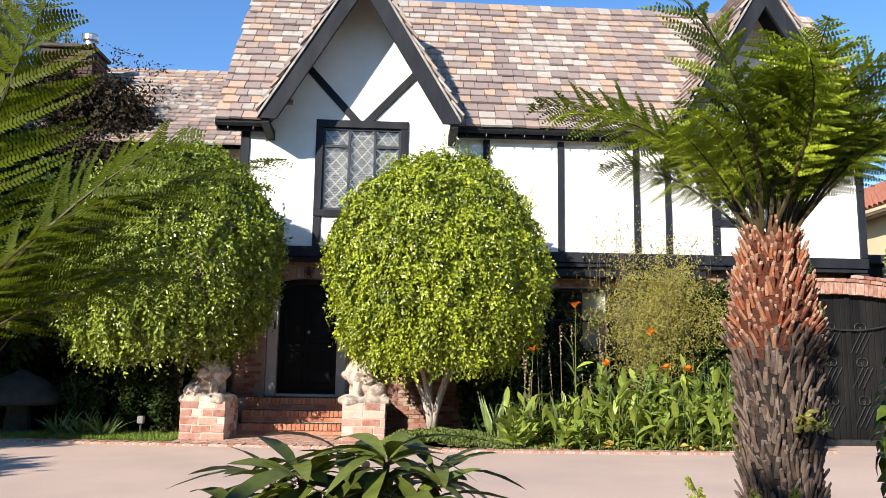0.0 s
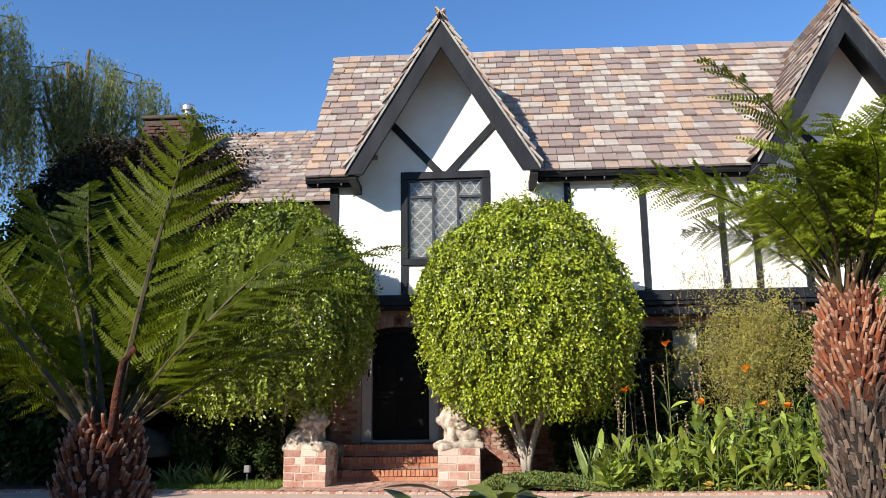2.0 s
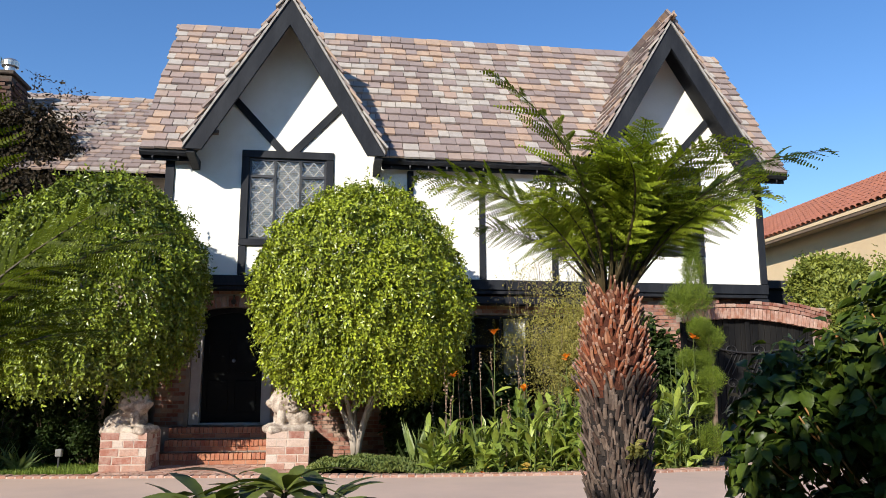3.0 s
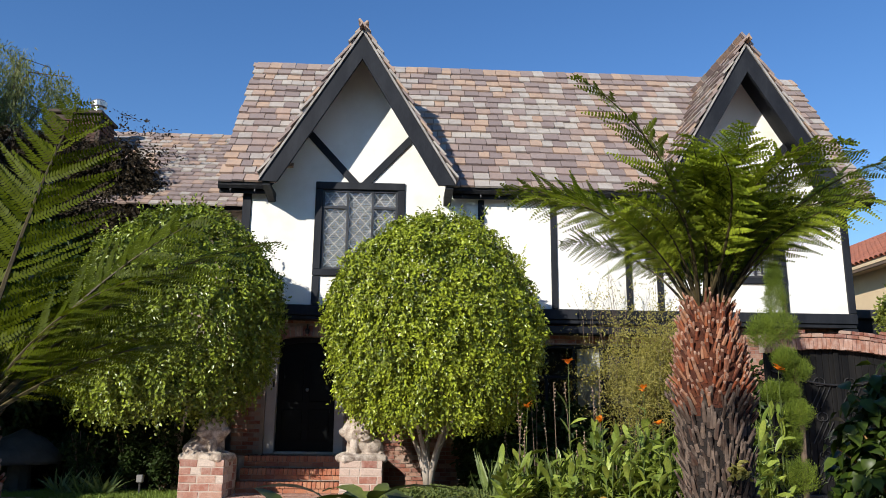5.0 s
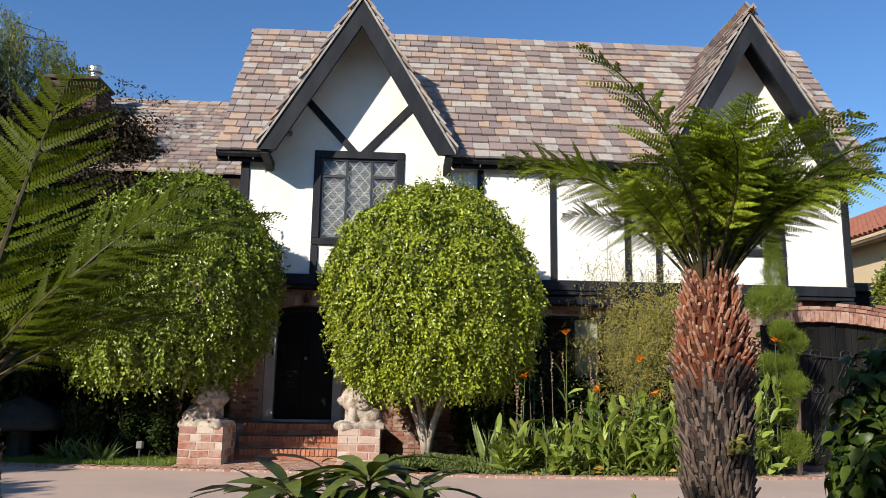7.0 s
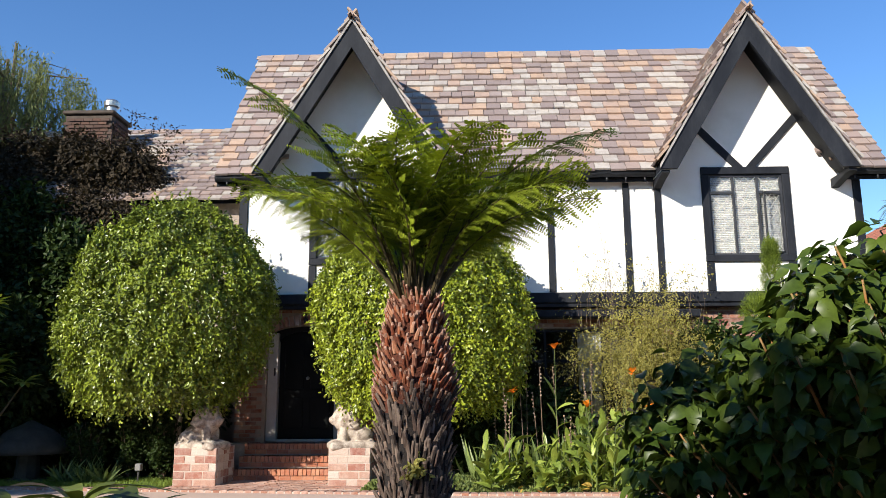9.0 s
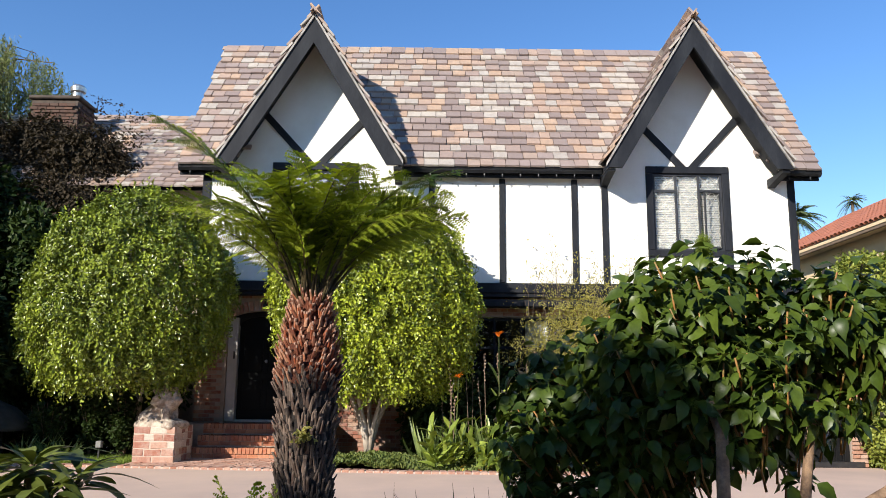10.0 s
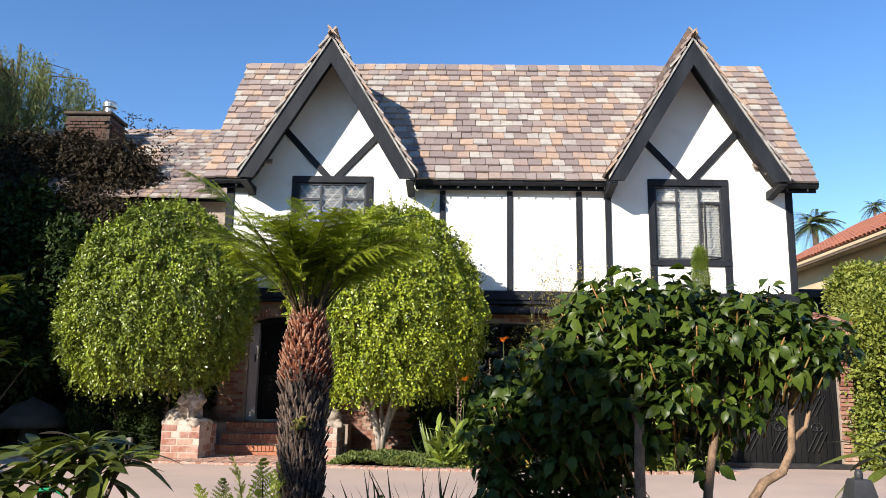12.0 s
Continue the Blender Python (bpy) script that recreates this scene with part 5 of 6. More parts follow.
for cx, cy, cz, rx, ry, hi, lo, n in LOBES:
    for i in range(n):
        a, e = rng.uniform(0, 2 * math.pi), rng.uniform(-0.8, 1.0)
        c = math.sqrt(max(0, 1 - e * e))
        w = Vector((math.cos(a) * c, math.sin(a) * c - 0.12, e))
        r = rng.uniform(0.2, 1.0) ** 0.4
        p = Vector((cx + rx * w.x * r, cy + ry * w.y * r, cz + (hi if e > 0 else lo) * w.z * r + 0.05 * math.sin(cx * 9 + a * 3)))
        gap = noise.noise((p.x * 5, p.y * 5, p.z * 5))
        if p.z < 1.1 and gap > 0.12 or p.x > 6.6 and p.z < 1.2 and gap > -0.25:
            continue
        tips.append((p, (w * 0.7 + Vector((0, -0.1, 0.9)))))
tips.sort(key=lambda q: q[0].y)
elbow = ((6.85, -12.1, 0.0), (6.90, -12.14, 0.45), (6.99, -12.14, 0.71), (7.08, -12.12, 0.83), (7.19, -12.1, 0.885), (7.255, -12.08, 1.0), (7.28, -12.04, 1.17), (7.33, -11.98, 1.48))
stems.append(([Vector(p) for p in elbow], 0.036, 0.015))
stems.append(([Vector(p) for p in ((7.27, -12.06, 1.05), (7.36, -12.03, 1.12), (7.46, -11.98, 1.4))], 0.016, 0.009))
stems.append(([Vector(p) for p in ((6.50, -12.12, 0.0), (6.41, -12.2, 0.5), (6.395, -12.26, 0.9), (6.40, -12.26, 1.12), (6.37, -12.22, 1.26))], 0.032, 0.024))
stems.append(([Vector(p) for p in ((6.38, -12.24, 1.2), (6.50, -12.16, 1.3), (6.62, -12.06, 1.34))], 0.016, 0.010))
stems.append(([Vector(p) for p in ((6.76, -12.08, 0.0), (6.74, -12.14, 0.5), (6.79, -12.16, 0.9), (6.85, -12.12, 1.16), (6.93, -12.06, 1.36), (6.96, -12.0, 1.6))], 0.03, 0.013))
stems.append(([Vector(p) for p in ((6.86, -12.1, 1.18), (6.80, -12.05, 1.36), (6.70, -11.98, 1.6))], 0.017, 0.010))
for tip, way in tips[::2]:
    end = tip - Vector(way).normalized() * 0.04
    base = end + Vector(((6.9 - tip.x) * 0.12, (-11.8 - tip.y) * 0.2, -rng.uniform(0.14, 0.22)))
    stems.append(([base, base.lerp(end, 0.5) + Vector((rng.uniform(-0.02, 0.02), 0, 0)), end], 0.006, 0.004))
broad_bush("broad_leaved_shrub", "tall shrub with large dark green pointed leaves", tips, stems, 8)

# plant with whorls of long drooping leaves
LONG_LEAVES = [leaf_form("long_leaf", long_leaf, l, w, "lance", d, 0.22, petiole=0.02) for l, w, d in ((0.26, 0.07, 0.7), (0.235, 0.066, 1.1), (0.20, 0.066, 0.4))]


def whorl_plant(x, y, heads, seed):
    rng = random.Random(seed)
    p = thing("long_leaved_plant", (x, y, 0), "low plant with whorls of long drooping grey-green leaves", "plant")
    for hx, hy, hz, n in heads:
        bm = bmesh.new()
        tube(bm, [(x, y, 0), ((x + hx) / 2, (y + hy) / 2, hz * 0.55), (hx, hy, hz)], (0.022, 0.016, 0.011), 7)
        part("stem", bm, bark_brown, p, smooth=True)
        for i in range(n):
            a = i * 2.4 + rng.uniform(-0.2, 0.2)
            rise = 1.05 - 1.1 * (i / n) + rng.uniform(-0.25, 0.25)
            d = Vector((math.cos(a), math.sin(a), rise)).normalized()
            side = Vector((0, 0, 1)).cross(d).normalized()
            m = basis(d, side, d.cross(side), Vector((hx, hy, hz - 0.05 * i / n))) @ Matrix.Scale(rng.uniform(0.75, 1.1), 4) @ pose(0, 0, 0, rng.uniform(-25, 25))
            piece("leaf", rng.choice(LONG_LEAVES)[0], m, p)
    return p


whorl_plant(3.30, -12.0, ((3.14, -12.05, 0.90, 19), (3.42, -12.1, 0.96, 20), (3.28, -11.85, 0.92, 19), (3.58, -11.98, 0.90, 17), (3.03, -11.9, 0.86, 18), (3.2, -12.15, 0.78, 16), (3.5, -12.12, 0.82, 16), (2.94, -12.1, 0.78, 15)), 3)

# ---- canna bed ----
CANNA = [leaf_form("canna_leaf", canna_green, l, w, "lance" if l > 0.3 else "ovate", d, 0.30, petiole=0.03) for l, w, d in ((0.34, 0.12, 0.35), (0.42, 0.11, 0.15), (0.27, 0.13, 0.6), (0.23, 0.12, 0.9))]
PETAL = leaf_form("petal", orange_petal, 0.12, 0.085, "ovate", 0.3, 0.2)[0]


def canna(x, y, h, flower, seed):
    rng = random.Random(seed)
    c = thing("canna_lily", (x, y, 0), "green canna lily with orange flower" if flower else "green canna lily without flower", "canna", "canna bed")
    bm = bmesh.new()
    top = Vector((x + rng.uniform(-0.08, 0.08), y + rng.uniform(-0.05, 0.05), h))
    tube(bm, [(x, y, 0), ((x + top.x) / 2, (y + top.y) / 2, h / 2), top], (0.010, 0.008, 0.004), 6)
    part("stalk", bm, mound_green, c)
    n = rng.choice((8, 9, 10, 11))
    for i in range(n):
        a = i * 2.6 + rng.uniform(-0.7, 0.7)
        z = (0.04 + 0.86 * i / n) * min(h, 1.7)
        d = Vector((math.cos(a) * 0.7, math.sin(a) * 0.7 - 0.15, rng.uniform(0.3, 2.4))).normalized()
        side = Vector((0, 0, 1)).cross(d).normalized()
        m = basis(d, side, d.cross(side), Vector((x, y, z))) @ Matrix.Scale(rng.uniform(0.45, 1.0), 4) @ pose(0, 0, 0, rng.uniform(-50, 50))
        piece("leaf", rng.choice(CANNA)[0], m, c)
    if flower:
        for i in range(6):
            a = i * 1.05
            d = Vector((math.cos(a) * 0.8, math.sin(a) * 0.8, rng.uniform(0.1, 1.3))).normalized()
            side = Vector((0, 0, 1)).cross(d).normalized()
            piece("petal", PETAL, basis(d, side, d.cross(side), top + Vector((0, 0, rng.uniform(-0.03, 0.03)))), c)
    return c


flowers = ((6.24, -2.3, 2.2), (7.51, -2.3, 1.78), (6.64, -2.3, 1.28), (8.05, -2.3, 1.22), (5.49, -2.3, 1.5), (7.85, -2.1, 1.25), (9.62, -2.45, 2.15))
for i, (x, y, h) in enumerate(flowers):
    canna(x, y, h, 1, 50 + i)
rng = random.Random(12)
for i in range(145):
    x = 4.95 + 4.55 * rng.random() ** 0.68
    y = edge_y(x) + 0.26 + (-1.7 - edge_y(x) - 0.26) * rng.random() ** 1.3
    low, tall = (0.3, 0.85) if x < 6.5 else (0.6, 1.45)
    canna(x, y, rng.uniform(low, tall) * (1.0 if y > -2.7 else 0.75), 0, 100 + i)
for i in range(9):
    canna(rng.uniform(9.15, 9.95), rng.uniform(-2.75, -2.0), rng.uniform(1.1, 2.0), 0, 300 + i)
for i in range(16):
    x, y, h = rng.uniform(5.2, 7.1), rng.uniform(-2.5, -1.6), rng.uniform(1.0, 2.3)
    s = thing("dry_stalk", (x, y, 0), "thin dry flower stalk standing in the canna bed", "stalk", "dry stalks")
    bm = bmesh.new()
    tx = x + rng.uniform(-0.15, 0.15)
    tube(bm, [(x, y, 0), ((x + tx) / 2, y, h / 2), (tx, y, h)], (0.009, 0.007, 0.005), 5)
    part("stem", bm, bark_brown, s)
    pods = []
    for k in range(9):
        z = h - k * 0.055
        pods.append((tx + (x - tx) * (h - z) / h + rng.uniform(-0.02, 0.02), y + rng.uniform(-0.02, 0.02), z))
    bm = bmesh.new()
    for p in pods:
        bmesh.ops.create_icosphere(bm, subdivisions=1, radius=rng.uniform(0.010, 0.02), matrix=Matrix.Translation(p))
    tagged(part("seed_head", bm, bark_red, s), kind="stuff")
fallen = thing("fallen_petal", (5.85, -2.98, 0.03), "orange petal fallen on the brick edging", "petal")
piece("petal", PETAL, pose(5.85, -3.02, 0.06, 0, 20, 40), fallen)

# low yellowed leaves at the foot of the bed
m = []
for i in range(45):
    x = rng.uniform(5.6, 9.6)
    m.append(np.array(pose(x, edge_y(x) + rng.uniform(0.22, 0.5), rng.uniform(0.03, 0.12), rng.uniform(-60, 60), rng.uniform(-40, 40), rng.uniform(0, 360)) @ Matrix.Scale(rng.uniform(0.08, 0.16), 4)))
litter = thing("leaf_litter", (7.3, -2.8, 0), "withered yellow leaves on the bed's edge", "litter", kind="stuff")
many("withered_leaf", SMALL_LEAF, m, yellow_leaf, litter)

# ---- wispy climber before the lower window ----
def wispy(cx, cy):
    b = thing("wispy_shrub", (cx, cy, 0), "airy yellow-green shrub with fine hanging twigs", "shrub")
    at, out = [], []
    for i in range(30):
        x0 = cx + rng.uniform(-0.5, 0.5)
        y0 = cy + rng.uniform(-0.25, 0.25)
        h = rng.uniform(1.9, 3.15)
        lean = rng.uniform(-0.5, 0.5)
        pts = [Vector((x0, y0, 0)), Vector((x0 + lean * 0.4 + rng.uniform(-0.1, 0.1), y0, h * 0.5)), Vector((x0 + lean * 1.0, y0 - 0.1, h * 0.85)), Vector((x0 + lean * 1.5, y0 - 0.25, h)), Vector((x0 + lean * 2.1, y0 - 0.35, h - 0.5))]
        bm = bmesh.new()
        tube(bm, pts, (0.007, 0.005, 0.004, 0.003, 0.002), 5, False)
        part("twig", bm, bark_brown, b)
        for k in range(150):
            u = rng.uniform(1.0, 4)
            q = pts[min(int(u), 3)].lerp(pts[min(int(u) + 1, 4)], u - int(u))
            at.append(q + Vector((rng.gauss(0, 0.2), rng.gauss(0, 0.14), rng.gauss(0, 0.2))))
            out.append((rng.gauss(0, 1), rng.gauss(0, 1), rng.gauss(-0.3, 0.8)))
    for k in range(1000):
        at.append(Vector((cx + rng.gauss(0, 0.48), cy + rng.gauss(0, 0.2), min(3.3, rng.gauss(2.45, 0.5)))))
        out.append((rng.gauss(0, 1), rng.gauss(0, 1), rng.gauss(-0.3, 0.8)))
    many("foliage", SMALL_LEAF, sprigs(np.array(at), unit(np.array(out)), 5, 0.03, 0.35, 0.6, (0.02, 0.044), 0.015), wisp_green, b)
    # sparse shoots against the white wall
    at = np.array([(rng.uniform(6.9, 9.4), rng.uniform(-0.7, -0.2), 3.35 + abs(rng.gauss(0, 0.33))) for _ in range(170)])
    tagged(many("new_growth", SMALL_LEAF, sprigs(at, ball_points(len(at)), 4, 0.035, -0.2, 0.5, (0.025, 0.05), 0.02), wisp_green, b), kind="stuff")
    for i in range(34):
        x, y = rng.uniform(6.9, 9.4), rng.uniform(-0.7, -0.25)
        z1 = 3.4 + abs(rng.gauss(0, 0.35))
        bm = bmesh.new()
        tube(bm, [(x, y, 2.7), (x + rng.uniform(-0.1, 0.1), y, (2.7 + z1) / 2), (x + rng.uniform(-0.25, 0.25), y, z1)], (0.004, 0.003, 0.002), 4, False)
        part("twig", bm, bark_brown, b)


wispy(7.85, -0.95)


# ---- clipped conifer with foliage balls ----
NEEDLE = ([(0, 0.05, 0), (0, -0.05, 0), (0.6, -0.035, 0.03), (1, 0, 0)], [(0, 1, 2, 3)])
conifer = thing("cloud_pruned_conifer", (10.1, -2.2, 0), "conifer pruned into bright green foliage balls", "conifer")
bm = bmesh.new()
tube(bm, [(10.1, -2.2, 0), (10.14, -2.2, 1.2), (10.08, -2.2, 2.4), (10.0, -2.2, 3.6)], (0.05, 0.045, 0.035, 0.012), 8)
part("trunk", bm, bark_brown, conifer)
for bx_, y, z, r_, rz_ in ((10.2, -2.25, 2.85, 0.42, 0.38), (9.98, -2.2, 3.35, 0.2, 0.42), (9.9, -2.3, 2.75, 0.33, 0.36), (10.42, -2.3, 2.12, 0.27, 0.27), (10.2, -2.4, 2.3, 0.22, 0.2), (10.36, -2.3, 1.42, 0.29, 0.28), (10.05, -2.2, 1.75, 0.2, 0.22), (10.3, -2.35, 0.42, 0.34, 0.34), (10.28, -2.2, 1.0, 0.2, 0.24), (10.32, -2.2, 1.75, 0.18, 0.2), (10.0, -2.15, 3.75, 0.13, 0.3)):
    x, r, rz = bx_ - (0.12 if z > 3 else 0.36), r_ * 0.76, rz_ * 0.76
    w = ball_points(1500)
    rad = lumpy(w, 3.6, 0.75, z) * rs.uniform(0.35, 1.0, len(w)) ** 0.4
    at = np.array((x, y, z)) + w * np.array((r, r * 0.9, rz)) * rad[:, None] * 0.86
    mats = sprigs(at, unit(w + [0, 0, 0.75]), 4, 0.026, -0.35, 0.35, (0.03, 0.065), 0.012)
    many("foliage_ball", NEEDLE, mats, juniper_green, conifer)

# ---- gate in its brick arch ----
GY, GX0, GX1 = -1.60, 9.9, 12.50
gate_wall = thing("gate_arch", (11.2, GY, 0), "weathered brick arch over the garden gate", "arch", kind="structure")
GC, GR = 10.95, 6.6
def arch_z(x):
    return 2.56 - (GR - math.sqrt(max(0.0, GR * GR - (x - GC) ** 2)))


bm = bmesh.new()
xs2 = np.linspace(GX0, GX1 + 0.28, 16)
prism(bm, [*[(x, arch_z(x) + 0.02) for x in xs2], *[(x, 2.82 - max(0, x - 11.6) * 0.03) for x in xs2[::-1]]], GY, GY + 0.24)
box(bm, GX1, GY, 0, GX1 + 0.27, GY + 0.24, arch_z(GX1 + 0.1))
part("core", bm, mortar, gate_wall)
soldier = [block_mesh("soldier_brick", 0.068, 0.08, 0.2, brick_edge, 0.007, 0.006, 80 + k) for k in range(3)]
flat = [block_mesh("flat_brick", 0.2, 0.08, 0.062, brick_each, 0.007, 0.004, 90 + k) for k in range(3)]
x = GX0 + 0.04
while x < GX1 + 0.28:
    lean = math.degrees((x - GC) / GR)
    piece("brick", rng.choice(soldier), pose(x, GY - 0.012, arch_z(x) + 0.10, 0, lean, 0), gate_wall)
    x += 0.078
for r in range(3):
    for c in range(14):
        x = GX0 + 0.1 + c * 0.212 + (0.1 if r % 2 else 0)
        if x < GX1 + 0.28 and arch_z(x) + 0.2 + 0.04 + r * 0.072 < 2.86:
            piece("brick", rng.choice(flat), pose(x, GY - 0.008, arch_z(x) + 0.245 + r * 0.072, 0, math.degrees((x - GC) / GR), 0), gate_wall)
for r in range(32):
    for c in range(1 if r % 2 else 2):
        w = 0.27 if r % 2 else 0.13
        piece("brick", rng.choice(flat), pose(GX1 + (0.135 if r % 2 else 0.068 + c * 0.135), GY - 0.01, 0.04 + r * 0.075) @ Matrix.Diagonal(((w - 0.012) / 0.2, 1, 1, 1)), gate_wall)
gate = thing("garden_gate", (11.2, GY + 0.1, 0), "dark weathered board gate with wrought iron ornament", "gate")
n = 22
for i in range(n):
    x0 = GX0 + i * (GX1 - GX0) / n
    x1 = x0 + (GX1 - GX0) / n - 0.008
    box_part("board", x0, GY + 0.08, 0.1, x1, GY + 0.115 + 0.006 * (i % 2), arch_z((x0 + x1) / 2) + 0.01, gate_wood, gate, 0.005)
for x in (GX0 + 0.01, GC + 0.2, GX1 - 0.1):
    box_part("stile", x, GY + 0.045, 0.1, x + 0.09, GY + 0.078, arch_z(x) - 0.02, gate_wood, gate, 0.006)
box_part("bottom_rail", GX0, GY - 0.06, 0.0, GX1 + 0.2, GY + 0.16, 0.1, iron, gate, 0.01)
bm = bmesh.new()
tube(bm, [(x, GY + 0.03, 2.22 - 0.28 * math.sin((x - GX0) / (GX1 - GX0) * math.pi)) for x in np.linspace(GX0 + 0.1, GX1 - 0.1, 16)], 0.016, 6)
part("iron_swag", bm, iron, gate)
for px in (GX0 + 0.35, GX0 + 0.95, GC + 0.45, GX1 - 0.42):
    for z0 in (0.3, 0.95, 1.55):
        bm = bmesh.new()
        for k in range(3):
            dx = (k - 1) * 0.09
            tube(bm, [(px - 0.10 + dx, GY + 0.05, z0), (px + 0.10 + dx, GY + 0.05, z0 + 0.36)], 0.009, 5)
        for s in (-1, 1):
            pts = [(px + s * (0.02 + 0.10 * math.sin(a) * (1 - a / 7)), GY + 0.05, z0 + 0.43 + 0.09 * math.cos(a) * (1 - a / 7)) for a in np.linspace(0, 5.5, 14)]
            tube(bm, pts, 0.009, 5)
        part("iron_ornament", bm, iron, gate)
shed = thing("side_shed", (14.2, 2.6, 0), "low dark shed roof beside the house", "shed", kind="structure")
bm = bmesh.new()
box(bm, X_R + 0.05, 1.6, 0, 15.2, 4.5, 3.55)
part("body", bm, timber, shed)
box_part("roof_edge", X_R + 0.03, 1.5, 3.55, 15.35, 4.6, 3.75, metal_dark, shed, 0.02)

# ---- neighbour house ----
nb = thing("neighbour_house", (18, 2, 0), "tan plaster house with red barrel tile roof", "house")
box_part("wall", 16.6, -3.0, 0, 22, 11, 5.45, tan_wall, nb, 0)
bm = bmesh.new()
o = [(16.0, 5.42), (16.0, 5.50), (20.0, 7.62), (24.0, 5.5), (24.0, 5.42)]
a = [bm.verts.new((x, -3.6, z)) for x, z in o]
b = [bm.verts.new((x, 11.6, z)) for x, z in o]
bm.faces.new(a)
bm.faces.new(b[::-1])
for i in range(5):
    bm.faces.new((a[i], b[i], b[(i + 1) % 5], a[(i + 1) % 5]))
bmesh.ops.recalc_face_normals(bm, faces=bm.faces)
nroof = part("roof", bm, tan_wall, nb)
d = Vector((4.0, 0, 2.12)).normalized()
bm = bmesh.new()
ringed = []
for t in np.linspace(0, math.pi, 6):
    ringed.append((math.cos(t) * 0.105, math.sin(t) * 0.085))
verts, faces = [], []
for x in (0, 0.5):
    for yy, zz in ringed:
        k = 1.0 if x == 0 else 0.86
        verts.append((x, yy * k, zz * k))
for i in range(5):
    faces.append((i, i + 1, i + 7, i + 6))
nn = np.cross((0, 1, 0), d) * -1
mats = []
for i in range(68):
    y = -3.5 + i * 0.222
    for r in range(9):
        p = Vector((15.97, y, 5.50)) + d * (r * 0.46) + Vector((0, 0, 0.02))
        side = Vector((0, 1, 0))
        mats.append(np.array(basis(d, side, d.cross(side), p)))
tagged(many("barrel_tiles", (verts, faces), mats, red_tile, nroof), kind="stuff")
box_part("eave_board", 16.02, -3.6, 5.34, 16.10, 11.6, 5.43, bark_brown, nb, 0.005)
# Window and vent slats take the black that stands for unlit insides.
nw = box_part("window", 16.57, 6.4, 3.9, 16.63, 7.3, 4.95, unlit_black, nb, 0)
box_part("frame", 16.54, 6.84, 3.9, 16.568, 6.88, 4.95, pale_paint, nw, 0)
vent = box_part("vent", 16.575, 3.7, 3.9, 16.605, 4.15, 4.5, pale_paint, nb, 0.004)
for i in range(6):
    box_part("slat", 16.55, 3.74, 3.95 + i * 0.09, 16.573, 4.11, 3.98 + i * 0.09, unlit_black, vent, 0)

away = Matrix.Translation((4.5, -15.7, 1.3)) @ Matrix.Scale(1.2, 4) @ Matrix.Translation((-4.5, 15.7, -1.3))
nb.matrix_basis = away @ nb.matrix_basis


# ---- hedge by the gate ----
def hedge(name, boxes, material, label, size, n, seed):
    h = thing(name, (boxes[0][0], boxes[0][1], 0), label, "hedge")
    for cx, cy, cz, rx, ry, rz in boxes:
        w = ball_points(n)
        rad = lumpy(w, 2.4, 0.28, seed + cx) * np.where(rs.rand(n) < 0.75, rs.uniform(0.9, 1.02, n), rs.uniform(0.6, 0.9, n))
        p = np.sign(w) * np.abs(w) ** 0.62
        at = np.array((cx, cy, cz)) + p * np.array((rx, ry, rz)) * rad[:, None]
        mats = sprigs(at, unit(w + [0, 0, 0.3]), 5, 0.05, 0.12, 0.5, size, 0.04)
        mats = mats[mats[:, 2, 3] > 0.02]
        many("foliage", SMALL_LEAF, mats, material, h)
    return h


hedge("side_hedge", ((13.32, -1.72, 1.45, 0.52, 0.34, 1.45), (14.1, -0.7, 1.7, 0.85, 0.7, 1.75), (15.3, -1.2, 1.9, 1.0, 1.0, 1.9), (16.2, -2.4, 1.8, 0.9, 1.0, 1.9), (14.15, 0.2, 3.2, 0.6, 0.5, 0.7)), hedge_green, "tall yellow-green hedge beside the gate", (0.06, 0.11), 3200, 4)

# ---- far palms ----
def palm(x, y, z, size, n, label):
    p = thing("palm_tree", (x, y, 0), label, "palm", "far palms")
    bm = bmesh.new()
    tube(bm, [(x, y, 0), (x + 0.2, y, z * 0.5), (x, y, z)], (0.4 * size / 3, 0.3 * size / 3, 0.28 * size / 3), 10)
    part("trunk", bm, bark_brown, p)
    for i in range(n):
        a, rise = i * 2.4, rng.uniform(-0.5, 1.25)
        pts = []
        for u in np.linspace(0, 1, 9):
            r = size * u
            pts.append(np.array((x + math.cos(a) * r * math.cos(rise * (1 - u * 0.5)), y + math.sin(a) * r * math.cos(rise * (1 - u * 0.5)), z + size * (math.sin(rise) * u - 0.75 * u * u * (1.1 - rise * 0.3)))))
        mats = []
        for k in range(34):
            u = 0.12 + 0.88 * k / 34
            f = u * 8
            i0 = min(int(f), 7)
            q = pts[i0] + (pts[i0 + 1] - pts[i0]) * (f - i0)
            dd = unit(pts[i0 + 1] - pts[i0])
            s = unit(np.cross(dd, (0, 0, 1)))
            for t in (-1, 1):
                way = unit(s * t + dd * 0.7 + np.array((0, 0, -0.25)))
                mats.append(frames_of(way[None], np.array([[0, 0, 1.0]]), q[None], np.array([size * 0.24 * (1 - 0.5 * u)]))[0])
        many("frond", ([(0, 0.05, 0), (0, -0.05, 0), (0.6, -0.05, 0), (1, 0, -0.1)], [(0, 1, 2, 3)]), np.array(mats), palm_green, p)


palm(31.4, 40, 13.9, 2.2, 46, "far palm with a full grey-green crown")
palm(44.5, 56, 19.2, 1.4, 30, "small far palm above the neighbouring roof")


